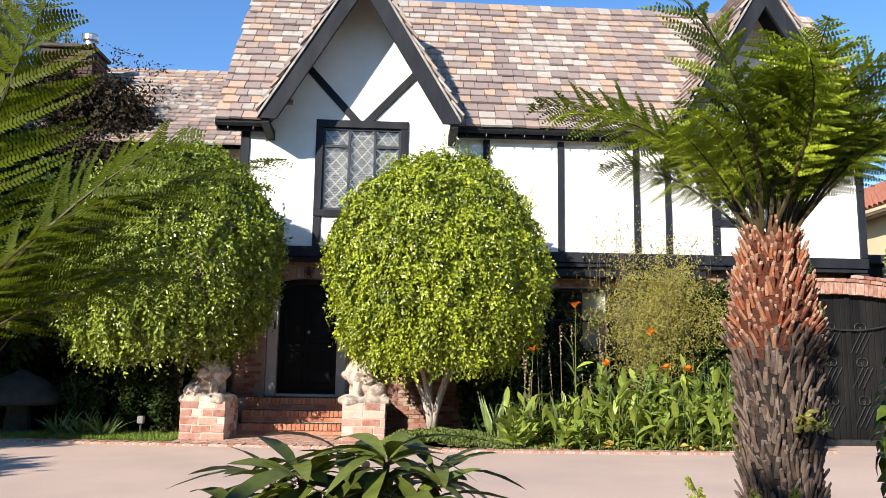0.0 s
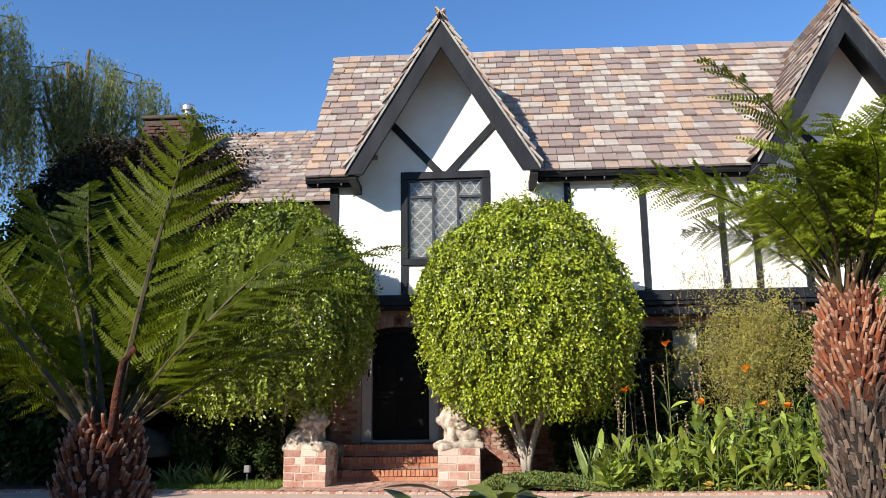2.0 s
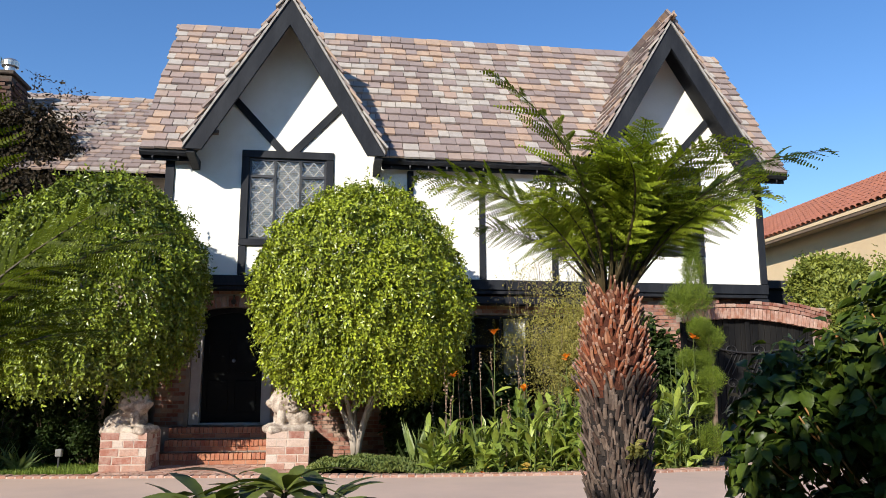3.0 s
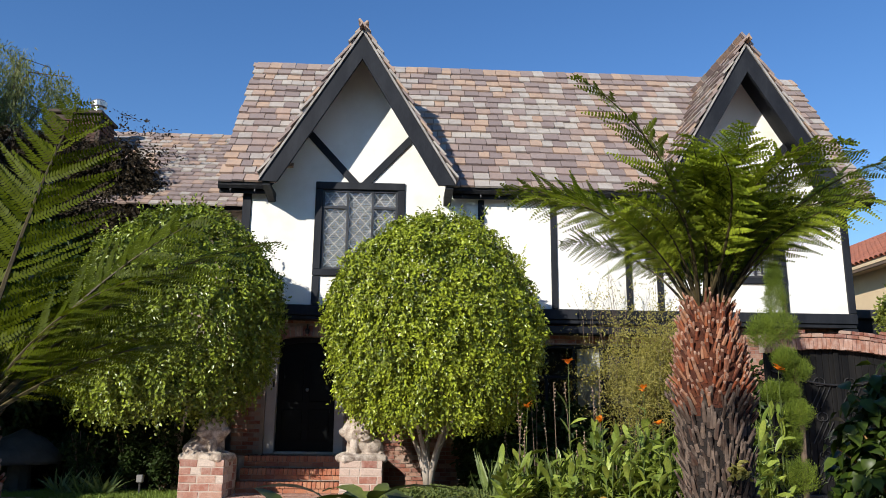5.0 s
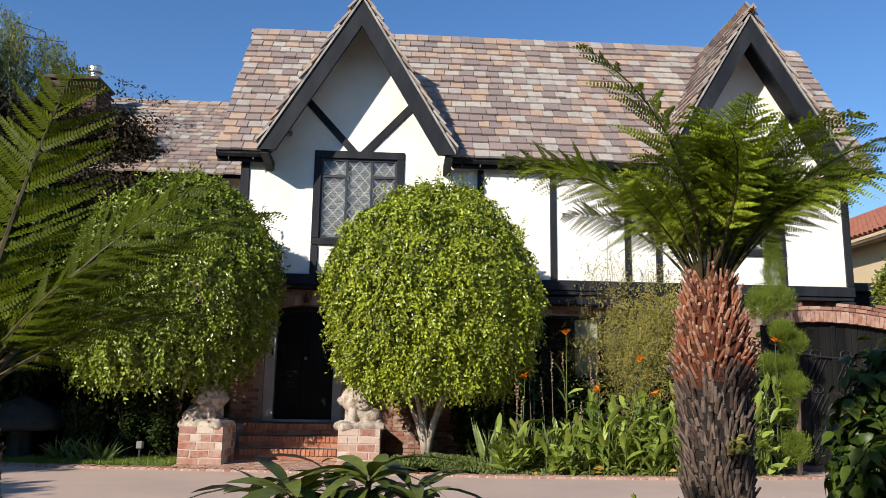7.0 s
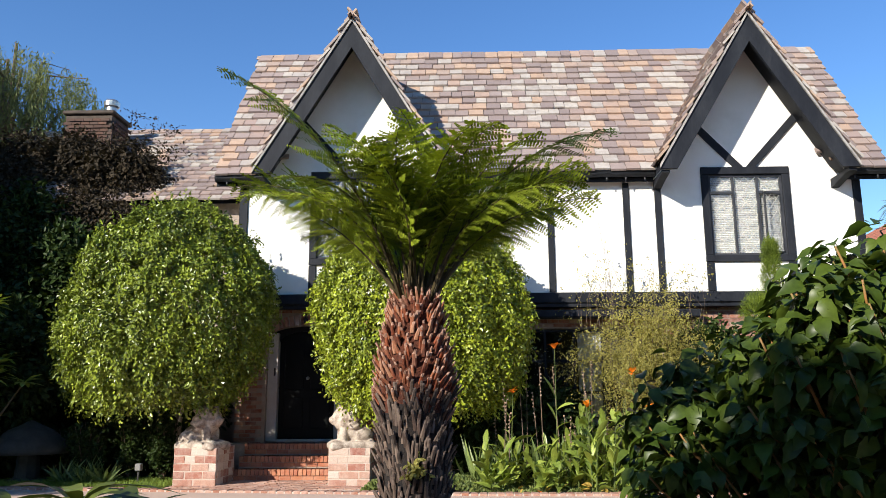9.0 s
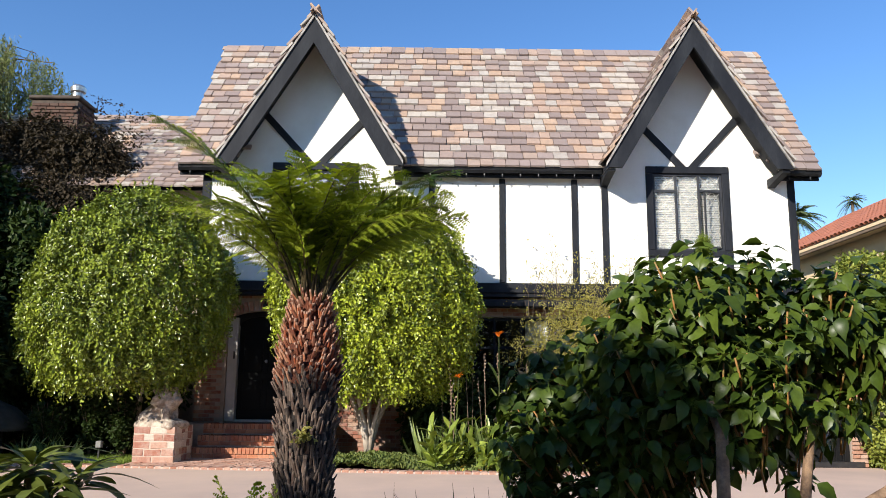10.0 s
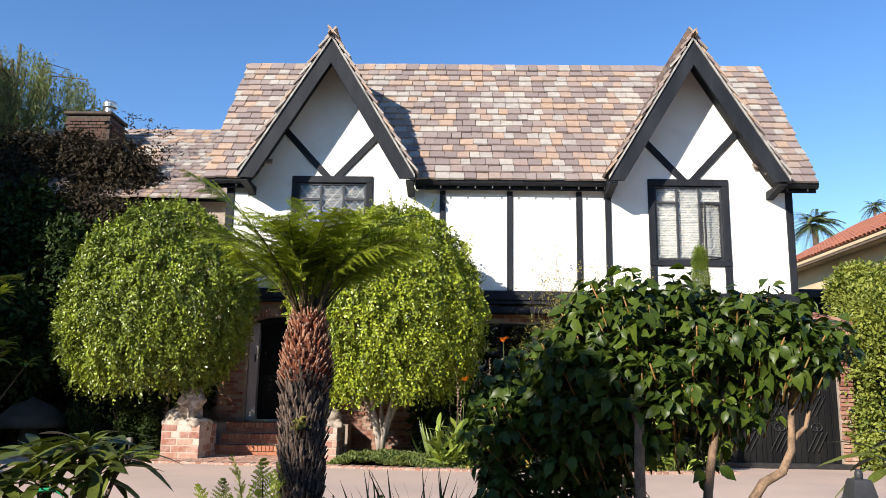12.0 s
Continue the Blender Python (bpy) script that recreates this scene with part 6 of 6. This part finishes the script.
# ---- lion statues ----
def lion(x, y, z, face, label):
    """A seated lion in one plain mesh; face is +1 or -1 along x."""
    bm = bmesh.new()
    lumps = [((-0.02, 0.0, 0.05), (0.33, 0.26, 0.07)), ((-0.14, 0.02, 0.2), (0.20, 0.19, 0.16)), ((-0.20, -0.13, 0.15), (0.14, 0.10, 0.12)), ((-0.02, 0.02, 0.29), (0.19, 0.16, 0.19)),
             ((0.10, 0.0, 0.42), (0.19, 0.19, 0.18)), ((0.17, -0.01, 0.47), (0.13, 0.13, 0.14)), ((0.285, -0.02, 0.43), (0.075, 0.08, 0.06)), ((0.27, -0.02, 0.375), (0.05, 0.06, 0.03)), ((0.12, 0.0, 0.60), (0.12, 0.14, 0.07)),
             ((0.14, -0.13, 0.58), (0.035, 0.03, 0.045)), ((0.14, 0.12, 0.58), (0.035, 0.03, 0.045)), ((0.23, -0.07, 0.51), (0.05, 0.04, 0.03)), ((0.23, 0.05, 0.51), (0.05, 0.04, 0.03)),
             ((0.14, -0.12, 0.2), (0.07, 0.07, 0.18)), ((0.14, 0.11, 0.2), (0.07, 0.07, 0.18)), ((0.23, -0.13, 0.07), (0.11, 0.075, 0.06)), ((0.23, 0.12, 0.07), (0.11, 0.075, 0.06)), ((-0.06, -0.2, 0.07), (0.17, 0.075, 0.06)), ((-0.27, 0.08, 0.09), (0.08, 0.12, 0.07))]
    for (cx, cy, cz), r in lumps:
        bmesh.ops.create_icosphere(bm, subdivisions=3, radius=1.0, matrix=Matrix.Translation((cx, cy, cz)) @ Matrix.Diagonal((*r, 1)))
    for i in range(64):
        a = i * 2.4
        t = i / 64
        c = Vector((0.13 - 0.16 * t, (0.16 + 0.06 * t) * math.cos(a), 0.44 + (0.16 + 0.06 * t) * math.sin(a)))
        bmesh.ops.create_icosphere(bm, subdivisions=2, radius=1.0, matrix=Matrix.Translation(c) @ pose(0, 0, 0, 0, rng.uniform(-30, 30), 0) @ Matrix.Diagonal((0.085, 0.042, 0.042, 1)))
    box(bm, -0.36, -0.27, -0.03, 0.36, 0.27, 0.10, 0.04)
    bmesh.ops.transform(bm, matrix=Matrix.Translation((x, y, z)) @ Matrix.Scale(1.08, 4) @ Matrix.Rotation(0 if face > 0 else math.pi, 4, "Z") @ pose(0, 0, 0, 0, 0, -16 * face), verts=bm.verts)
    ob = part("lion_statue", bm, stone, smooth=True)
    mod = ob.modifiers.new("merge", "REMESH")
    mod.mode, mod.voxel_size = "VOXEL", 0.014
    mod.use_smooth_shade = True
    return tagged(ob, label, "statue", "pair of lions")


lion(0.36, -1.62, 0.60, 1, "weathered pale stone lion seated on a brick pedestal")
lion(2.88, -1.62, 0.60, -1, "bright sunlit stone lion seated on a brick pedestal")

# ---- low planting by the driveway ----
def cover(name, label, category, n, area, height, material, shape, size, lean=0.35):
    xy = [(rng.uniform(area[0], area[1]), rng.uniform(area[2], area[3])) for _ in range(n)]
    cx, cy = (area[0] + area[1]) / 2, (area[2] + area[3]) / 2
    keep = [(x, y, height * max(0.0, 1 - ((x - cx) / (area[1] - cx)) ** 4 - 0.8 * ((y - cy) / (area[3] - cy)) ** 4)) for x, y in xy if y > edge_y(x) + 0.2]
    at = np.array([(x, y, 0.01 + h * (0.55 + 0.45 * noise.noise((x * 5, y * 5, 0)))) for x, y, h in keep])
    way = unit(rs.normal(size=(len(at), 3)) * [lean, lean, 0.15] + [0, -0.1, 1])
    t = thing(name, (cx, cy, 0), label, category, kind="stuff")
    many("foliage", shape, frames_of(way, unit(rs.normal(size=(len(at), 3)) * [1, 1, 0.1]), at, rs.uniform(size[0], size[1], len(at))), material, t)


cover("lawn", "small bright green lawn beside the pedestal", "grass", 15000, (-3.2, -0.02, -2.4, -0.9), 0.02, grass_green, BLADE, (0.05, 0.10))
cover("ground_cover", "low mound of clipped ground cover under the bush", "ground cover", 15000, (3.25, 5.05, -3.05, -1.3), 0.22, mound_green, SMALL_LEAF, (0.05, 0.10), 0.9)
cover("ground_cover", "low dark ground cover in the canna bed", "ground cover", 5000, (5.0, 9.6, -2.9, -0.5), 0.05, mound_green, SMALL_LEAF, (0.05, 0.09), 0.9)


def rose(x, y, h, seed, material=shaded_green):
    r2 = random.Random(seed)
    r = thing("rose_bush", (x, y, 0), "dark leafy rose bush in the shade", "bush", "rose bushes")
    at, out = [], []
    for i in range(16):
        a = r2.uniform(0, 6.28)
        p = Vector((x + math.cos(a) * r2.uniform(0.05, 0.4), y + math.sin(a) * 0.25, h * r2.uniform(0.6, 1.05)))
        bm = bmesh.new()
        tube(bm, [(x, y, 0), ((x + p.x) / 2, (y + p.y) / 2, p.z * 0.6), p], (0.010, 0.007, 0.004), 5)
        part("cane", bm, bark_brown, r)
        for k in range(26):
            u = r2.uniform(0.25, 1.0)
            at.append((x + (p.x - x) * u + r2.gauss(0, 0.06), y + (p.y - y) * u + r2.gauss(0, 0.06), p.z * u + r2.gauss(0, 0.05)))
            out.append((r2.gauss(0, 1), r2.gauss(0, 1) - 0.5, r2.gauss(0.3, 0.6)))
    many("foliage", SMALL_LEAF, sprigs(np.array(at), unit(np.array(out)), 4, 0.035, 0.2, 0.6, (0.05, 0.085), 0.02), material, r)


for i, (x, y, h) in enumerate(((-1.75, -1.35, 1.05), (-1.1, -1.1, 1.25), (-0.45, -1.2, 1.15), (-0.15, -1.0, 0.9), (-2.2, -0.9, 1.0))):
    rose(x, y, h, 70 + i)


def tuft(name, label, x, y, n, length, material, seed, spread=0.6, width=1.0, z=0.0):
    r2 = np.random.RandomState(seed)
    t = thing(name, (x, y, z), label, "plant")
    at = np.array((x, y, z)) + r2.normal(size=(n, 3)) * [0.05, 0.05, 0.0]
    way = unit(r2.normal(size=(n, 3)) * [spread, spread, 0.2] + [0, 0, 1])
    m = frames_of(way, unit(r2.normal(size=(n, 3)) + [0, 0, 0.6]), at, r2.uniform(length * 0.6, length, n))
    m[:, :3, 1] *= width
    many("foliage", BLADE, m, material, t)


for i, (x, y) in enumerate(((-1.55, -1.75), (-1.9, -1.7), (-1.25, -1.65))):
    tuft("strap_leaved_tuft", "tuft of arching strap leaves at the lawn's edge", x, y, 40, 0.55, blade_green, i, 0.8)
for i in range(9):
    x = 5.0 + i * 0.5
    tuft("strap_leaved_tuft", "upright tuft of strap leaves in the canna bed", x, -2.0 + 0.3 * math.sin(i * 2), 30, 0.9 if i < 5 else 1.15, blade_green, i + 20, 0.25, 0.8)
tuft("spiky_plant", "dark spiky plant with thin pointed leaves", 5.27, -12.52, 150, 1.0, shaded_green, 44, 0.42, 0.34)
path_light = thing("path_light", (-0.66, -1.72, 0), "small white path light on a short stake", "light")
box_part("stake", -0.675, -1.735, 0, -0.645, -1.705, 0.24, iron, path_light, 0.003)
box_part("lamp_head", -0.71, -1.77, 0.24, -0.61, -1.67, 0.36, blind_dim, path_light, 0.012)

# ---- garden lantern in the shade ----
lx, ly = -2.75, -1.35
# Near-black stone with darker patches.
dark_stone = surface("dark_lantern_stone", (0.04, 0.039, 0.034), (0.022, 0.024, 0.019), 5, 40, 0.9, 0.6, 0.01, 0.2)
lantern = thing("stone_lantern", (lx, ly, 0), "low grey stone garden lantern with broad cap", "lantern")
bm = bmesh.new()
tube(bm, [(lx, ly, 0), (lx, ly, 0.08), (lx, ly, 0.10), (lx, ly, 0.5)], (0.34, 0.34, 0.2, 0.17), 8)
part("base", bm, dark_stone, lantern)
bm = bmesh.new()
tube(bm, [(lx, ly, 0.5), (lx, ly, 0.56), (lx, ly, 0.72), (lx, ly, 0.9), (lx, ly, 1.0), (lx, ly, 1.06)], (0.62, 0.66, 0.56, 0.36, 0.14, 0.03), 14)
part("cap", bm, dark_stone, lantern, smooth=True)

# ---- shrubs and trees on the shaded side ----
def crown_leaves(parent, name, centre, radii, n, material, size, seed, k=5, droop=0.3):
    w = ball_points(n)
    rad = lumpy(w, 2.2, 0.3, seed) * rs.uniform(0.45, 1.0, n) ** 0.45
    at = np.array(centre) + w * np.array(radii) * rad[:, None]
    m = sprigs(at, w, k, 0.06, droop, 0.55, size, 0.05)
    m = m[m[:, 2, 3] > 0.03]
    return many(name, SMALL_LEAF, m, material, parent)


# Leaf colour carries the deep shade; last shrub added to cover brick.
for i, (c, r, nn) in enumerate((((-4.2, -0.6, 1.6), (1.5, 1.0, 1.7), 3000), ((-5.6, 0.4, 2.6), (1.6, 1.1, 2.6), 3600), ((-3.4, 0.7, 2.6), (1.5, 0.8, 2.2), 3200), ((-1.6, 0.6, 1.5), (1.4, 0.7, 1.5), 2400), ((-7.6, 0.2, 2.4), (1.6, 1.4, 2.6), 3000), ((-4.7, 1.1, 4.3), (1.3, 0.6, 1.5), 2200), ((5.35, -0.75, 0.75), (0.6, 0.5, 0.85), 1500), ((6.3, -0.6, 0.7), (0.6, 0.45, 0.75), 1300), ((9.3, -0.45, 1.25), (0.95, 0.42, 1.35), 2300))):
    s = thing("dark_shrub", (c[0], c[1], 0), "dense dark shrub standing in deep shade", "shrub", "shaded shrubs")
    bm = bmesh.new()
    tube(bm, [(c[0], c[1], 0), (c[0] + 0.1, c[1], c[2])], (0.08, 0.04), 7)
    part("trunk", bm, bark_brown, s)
    crown_leaves(s, "crown", c, r, nn, shaded_green, (0.10, 0.17), 3 + i)

# broad light leaves of a frangipani at the edge of the shade
fr = thing("frangipani", (-3.35, -2.1, 0), "frangipani with whorls of pale green leaves", "shrub")
FRLEAF = [leaf_form("frangipani_leaf", canna_green, l, w, "lance", d, 0.2, petiole=0.03) for l, w, d in ((0.32, 0.10, 0.2), (0.28, 0.09, 0.35))]
for i in range(18):
    hx, hy, hz = -3.3 + rng.uniform(-0.8, 0.75), -2.1 + rng.uniform(-0.5, 0.4), rng.uniform(1.6, 3.0)
    bm = bmesh.new()
    tube(bm, [(-3.35, -2.1, 0), (-3.35 + (hx + 3.35) * 0.5, -2.1, hz * 0.55), (hx, hy, hz)], (0.03, 0.022, 0.014), 7)
    part("branch", bm, stipe_brown, fr)
    for k in range(14):
        a = k * 2.4
        d = Vector((math.cos(a), math.sin(a), rng.uniform(-0.1, 0.8))).normalized()
        side = Vector((0, 0, 1)).cross(d).normalized()
        piece("leaf", rng.choice(FRLEAF)[0], basis(d, side, d.cross(side), (hx, hy, hz)), fr)

# creeper over the chimney and the wing
vine = thing("chimney_creeper", (-4.2, 2.2, 0), "brown dry creeper hanging over chimney and wing", "creeper")
for i, (c, r, nn) in enumerate((((-4.4, 2.35, 5.9), (0.95, 0.35, 1.5), 2300), ((-3.4, 2.2, 5.4), (1.1, 0.45, 1.6), 2600), ((-2.7, 2.2, 5.3), (0.9, 0.5, 1.1), 1500), ((-5.3, 2.3, 5.0), (1.0, 0.4, 2.0), 2000), ((-4.2, 2.0, 3.6), (1.8, 0.4, 1.5), 2400), ((-5.6, 2.2, 6.3), (0.8, 0.4, 1.3), 1400), ((-3.0, 1.9, 6.0), (1.05, 0.4, 1.2), 2000), ((-4.4, 2.3, 6.9), (0.9, 0.3, 0.7), 1200), ((-5.8, 1.5, 5.5), (1.3, 0.5, 1.3), 2400), ((-3.9, 1.3, 4.9), (1.6, 0.4, 1.0), 2600), ((-2.5, 1.2, 4.6), (0.7, 0.4, 0.9), 1200))):
    crown_leaves(vine, "foliage", c, r, nn, shaded_dry_vine, (0.07, 0.13), 13 + i, droop=0.5)
m = sprigs(np.array([(rng.uniform(-3.6, -1.9), 2.4, 0) for _ in range(70)]) * [1, 1, 0] + np.array([(0, 0, rng.uniform(7.0, 8.3)) for _ in range(70)]) * 1.0, unit(rs.normal(size=(70, 3)) + [1.2, 0, 0]), 7, 0.06, 0.2, 0.5, (0.05, 0.09), 0.02)
keepers = m[:, 2, 3] < 8.45 - 0.35 * (m[:, 0, 3] + 3.6)
tagged(many("new_growth", SMALL_LEAF, m[keepers], shaded_dry_vine, vine), kind="stuff")
many("red_flower", SMALL_LEAF, sprigs(np.array([(-3.2 + rng.gauss(0, 0.5), 1.75, 4.9 + rng.gauss(0, 0.35)) for _ in range(26)]), ball_points(26), 6, 0.03, 0.1, 0.8, (0.06, 0.09), 0.03), red_petal, vine)


def weeping_tree(x, y, top, reach, n, label, seed):
    r2 = random.Random(seed)
    t = thing("weeping_tree", (x, y, 0), label, "tree")
    bm = bmesh.new()
    tube(bm, [(x, y, 0), (x + 0.2, y, top * 0.4), (x, y, top * 0.85)], (0.3, 0.22, 0.1), 10)
    part("trunk", bm, bark_brown, t)
    at, out = [], []
    for i in range(n):
        a = r2.uniform(0, 6.28)
        rr = reach * math.sqrt(r2.random())
        z0 = top - 0.55 * rr * rr / reach + r2.uniform(-0.5, 0.4)
        px, py = x + math.cos(a) * rr, y + math.sin(a) * rr * 0.8
        if i < 26:
            bm = bmesh.new()
            tube(bm, [(x, y, top * 0.62), ((x + px) / 2, (y + py) / 2, z0 + 0.1), (px, py, z0)], (0.07, 0.04, 0.015), 6)
            part("limb", bm, bark_brown, t)
        ln = r2.uniform(1.2, 3.6)
        for k in range(int(ln / 0.11)):
            at.append((px + r2.gauss(0, 0.03) + 0.05 * k * 0.11, py + r2.gauss(0, 0.03), z0 - k * 0.11))
            out.append((r2.gauss(0, 0.6), r2.gauss(0, 0.6), -0.6))
    many("crown", ([(0, 0, 0), (0.45, 0.09, 0.02), (1, 0, -0.05), (0.45, -0.09, 0.02)], [(0, 1, 2), (0, 2, 3)]), sprigs(np.array(at), unit(np.array(out)), 5, 0.03, 0.6, 0.5, (0.10, 0.18), 0.04), willow_green, t)


weeping_tree(-7.4, 4.4, 10.6, 2.6, 300, "tall weeping tree with fine hanging branches", 5)
weeping_tree(-9.6, 1.5, 11.4, 2.2, 280, "tall weeping tree at the edge of the garden", 6)


def big_tree(x, y, centre, radii, n, seed, label):
    t = thing("shade_tree", (x, y, 0), label, "tree", "shade trees")
    bm = bmesh.new()
    tube(bm, [(x, y, 0), (x + 0.2, y + 0.1, centre[2] * 0.5), (centre[0], centre[1], centre[2])], (0.32, 0.26, 0.12), 10)
    part("trunk", bm, bark_brown, t)
    for i in range(7):
        a = i * 0.9
        bm = bmesh.new()
        tube(bm, [(x + 0.1, y, centre[2] * 0.6), (centre[0] + math.cos(a) * radii[0] * 0.5, centre[1] + math.sin(a) * radii[1] * 0.5, centre[2] + radii[2] * 0.2), (centre[0] + math.cos(a) * radii[0] * 0.85, centre[1] + math.sin(a) * radii[1] * 0.85, centre[2] + radii[2] * 0.45)], (0.12, 0.07, 0.02), 7)
        part("limb", bm, bark_brown, t)
    crown_leaves(t, "crown", centre, radii, n, shaded_green, (0.16, 0.28), seed, 6)


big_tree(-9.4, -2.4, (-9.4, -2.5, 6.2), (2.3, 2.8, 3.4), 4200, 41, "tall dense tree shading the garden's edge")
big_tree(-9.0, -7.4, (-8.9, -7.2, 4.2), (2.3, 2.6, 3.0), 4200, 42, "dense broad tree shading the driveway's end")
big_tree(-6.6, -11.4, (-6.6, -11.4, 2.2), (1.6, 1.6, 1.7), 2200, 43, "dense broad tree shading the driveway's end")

# unseen columnar trees, added behind the viewer to shade ferns and shrub
def columnar(x, y, height, radius, n):
    col = thing("shade_columnar_tree", (x, y, 0), "unseen columnar tree added on the street side to cast shade", "tree", "columnar trees")
    bm = bmesh.new()
    tube(bm, [(x, y, 0), (x + 0.05, y, height * 0.5), (x, y, height * 0.85)], (0.14, 0.11, 0.03), 8)
    part("trunk", bm, bark_brown, col)
    ang, lift = rs.uniform(0, 2 * math.pi, n), rs.uniform(0.03, 1, n)
    rad = radius * np.sqrt(rs.uniform(0.05, 1, n)) * np.interp(lift, (0, 0.1, 0.83, 0.92, 1), (0.53, 0.9, 1.0, 0.84, 0.2))
    at = np.stack([x + rad * np.cos(ang), y + 0.8 * rad * np.sin(ang), height * lift], 1)
    many("crown", SMALL_LEAF, sprigs(at, ball_points(n), 5, 0.05, 0.1, 0.6, (0.14, 0.22), 0.05), shaded_green, col)


columnar(-2.25, -18.2, 4.6, 1.1, 750)
columnar(0.5, -18.9, 5.5, 0.95, 5000)

# unseen trees across the street, added behind the viewer to cut sky fill
for i in range(7):
    x = -26 + i * 8.6
    t = thing("sky_block_tree", (x, -31, 0), "unseen broad dark tree added across the street to cut sky light", "tree", "street trees")
    bm = bmesh.new()
    tube(bm, [(x, -31, 0), (x + 0.3, -31, 2.5), (x, -31, 5.5)], (0.4, 0.32, 0.15), 9)
    part("trunk", bm, bark_brown, t)
    for k in range(5):
        a = k * 1.26
        bm = bmesh.new()
        tube(bm, [(x + 0.2, -31, 2.8), (x + 1.4 * math.cos(a), -31 + 1.2 * math.sin(a), 4.6), (x + 2.8 * math.cos(a), -31 + 2.2 * math.sin(a), 6.2)], (0.16, 0.1, 0.03), 6)
        part("limb", bm, bark_brown, t)
    crown_leaves(t, "crown", (x, -31, 5.0), (5.0, 3.2, 4.3), 2400, shaded_green, (0.35, 0.6), 90 + i, 5)

# ---- bollard lamp and low plants before the driveway ----
bx, by = 7.42, -12.45
bol = thing("bollard_lamp", (bx, by, 0), "dark metal bollard lamp with a flared pyramid cap", "lamp")
box_part("post", bx - 0.05, by - 0.05, 0, bx + 0.05, by + 0.05, 0.74, iron, bol, 0.006)
bm = bmesh.new()
prof = ((0.085, 0.74), (0.09, 0.765), (0.06, 0.80), (0.045, 0.875), (0.038, 0.89))
rings = []
for r, z in prof:
    rings.append([bm.verts.new((bx + sx * r, by + sy * r, z)) for sx, sy in ((-1, -1), (1, -1), (1, 1), (-1, 1))])
for a, b in zip(rings, rings[1:]):
    for k in range(4):
        bm.faces.new((a[k], a[(k + 1) % 4], b[(k + 1) % 4], b[k]))
bm.faces.new(rings[-1])
bm.faces.new(rings[0][::-1])
part("cap", bm, metal_dark, bol)
bm = bmesh.new()
bmesh.ops.create_uvsphere(bm, u_segments=10, v_segments=7, radius=0.02, matrix=Matrix.Translation((bx, by, 0.91)) @ Matrix.Diagonal((1, 1, 1.5, 1)))
part("finial", bm, metal_dark, bol, smooth=True)
whorl_plant(7.85, -12.0, ((7.80, -12.05, 0.95, 13), (7.98, -11.9, 1.05, 13), (7.95, -12.2, 0.85, 12)), 13)
SHOOT = frond_form(31, 0.34, 85, 25, 12, 0.25, 0.22, None, 0.004)
for i, (x, y, s) in enumerate(((4.30, -12.45, 1.0), (4.46, -12.4, 1.15), (4.86, -12.5, 0.8), (4.95, -12.3, 0.9), (4.4, -12.2, 0.9))):
    sh = thing("young_fern", (x, y, 0), "young fern shoot growing beside the trunk", "fern", "young ferns")
    for k in range(3):
        bm = bmesh.new()
        a = k * 2.1 + i
        tip = (x + 0.07 * math.cos(a), y + 0.07 * math.sin(a), 0.5 * s)
        tube(bm, [(x, y, 0), tip], (0.006, 0.004), 5)
        part("stem", bm, canna_green, sh)
        piece("frond", SHOOT, pose(*tip, 0, 0, math.degrees(a)) @ Matrix.Scale(s, 4), sh)
hose = thing("garden_hose", (3.3, -12.1, 0), "short end of a green garden hose on a stake", "hose")
bm = bmesh.new()
tube(bm, [(3.42, -12.14, 0.0), (3.40, -12.14, 0.55), (3.36, -12.15, 0.70), (3.30, -12.17, 0.735), (3.22, -12.18, 0.73)], 0.011, 8)
part("tube", bm, surface("green_hose_plastic", (0.01, 0.35, 0.16), (0.01, 0.28, 0.13), 4, 40, 0.4, 0.05), hose)

# ---- main roof tiles, the last of the pieces ----
tile_slope(roof_main, (EAVE_X0 - 0.02, EAVE_Y - 0.06, EAVE_Z - 0.05), (1, 0, 0), up_main, EAVE_X1 - EAVE_X0 + 0.04, up_main.length + 0.02, clear_of_gables, lambda p: 5.2 < p.x < 8.1)
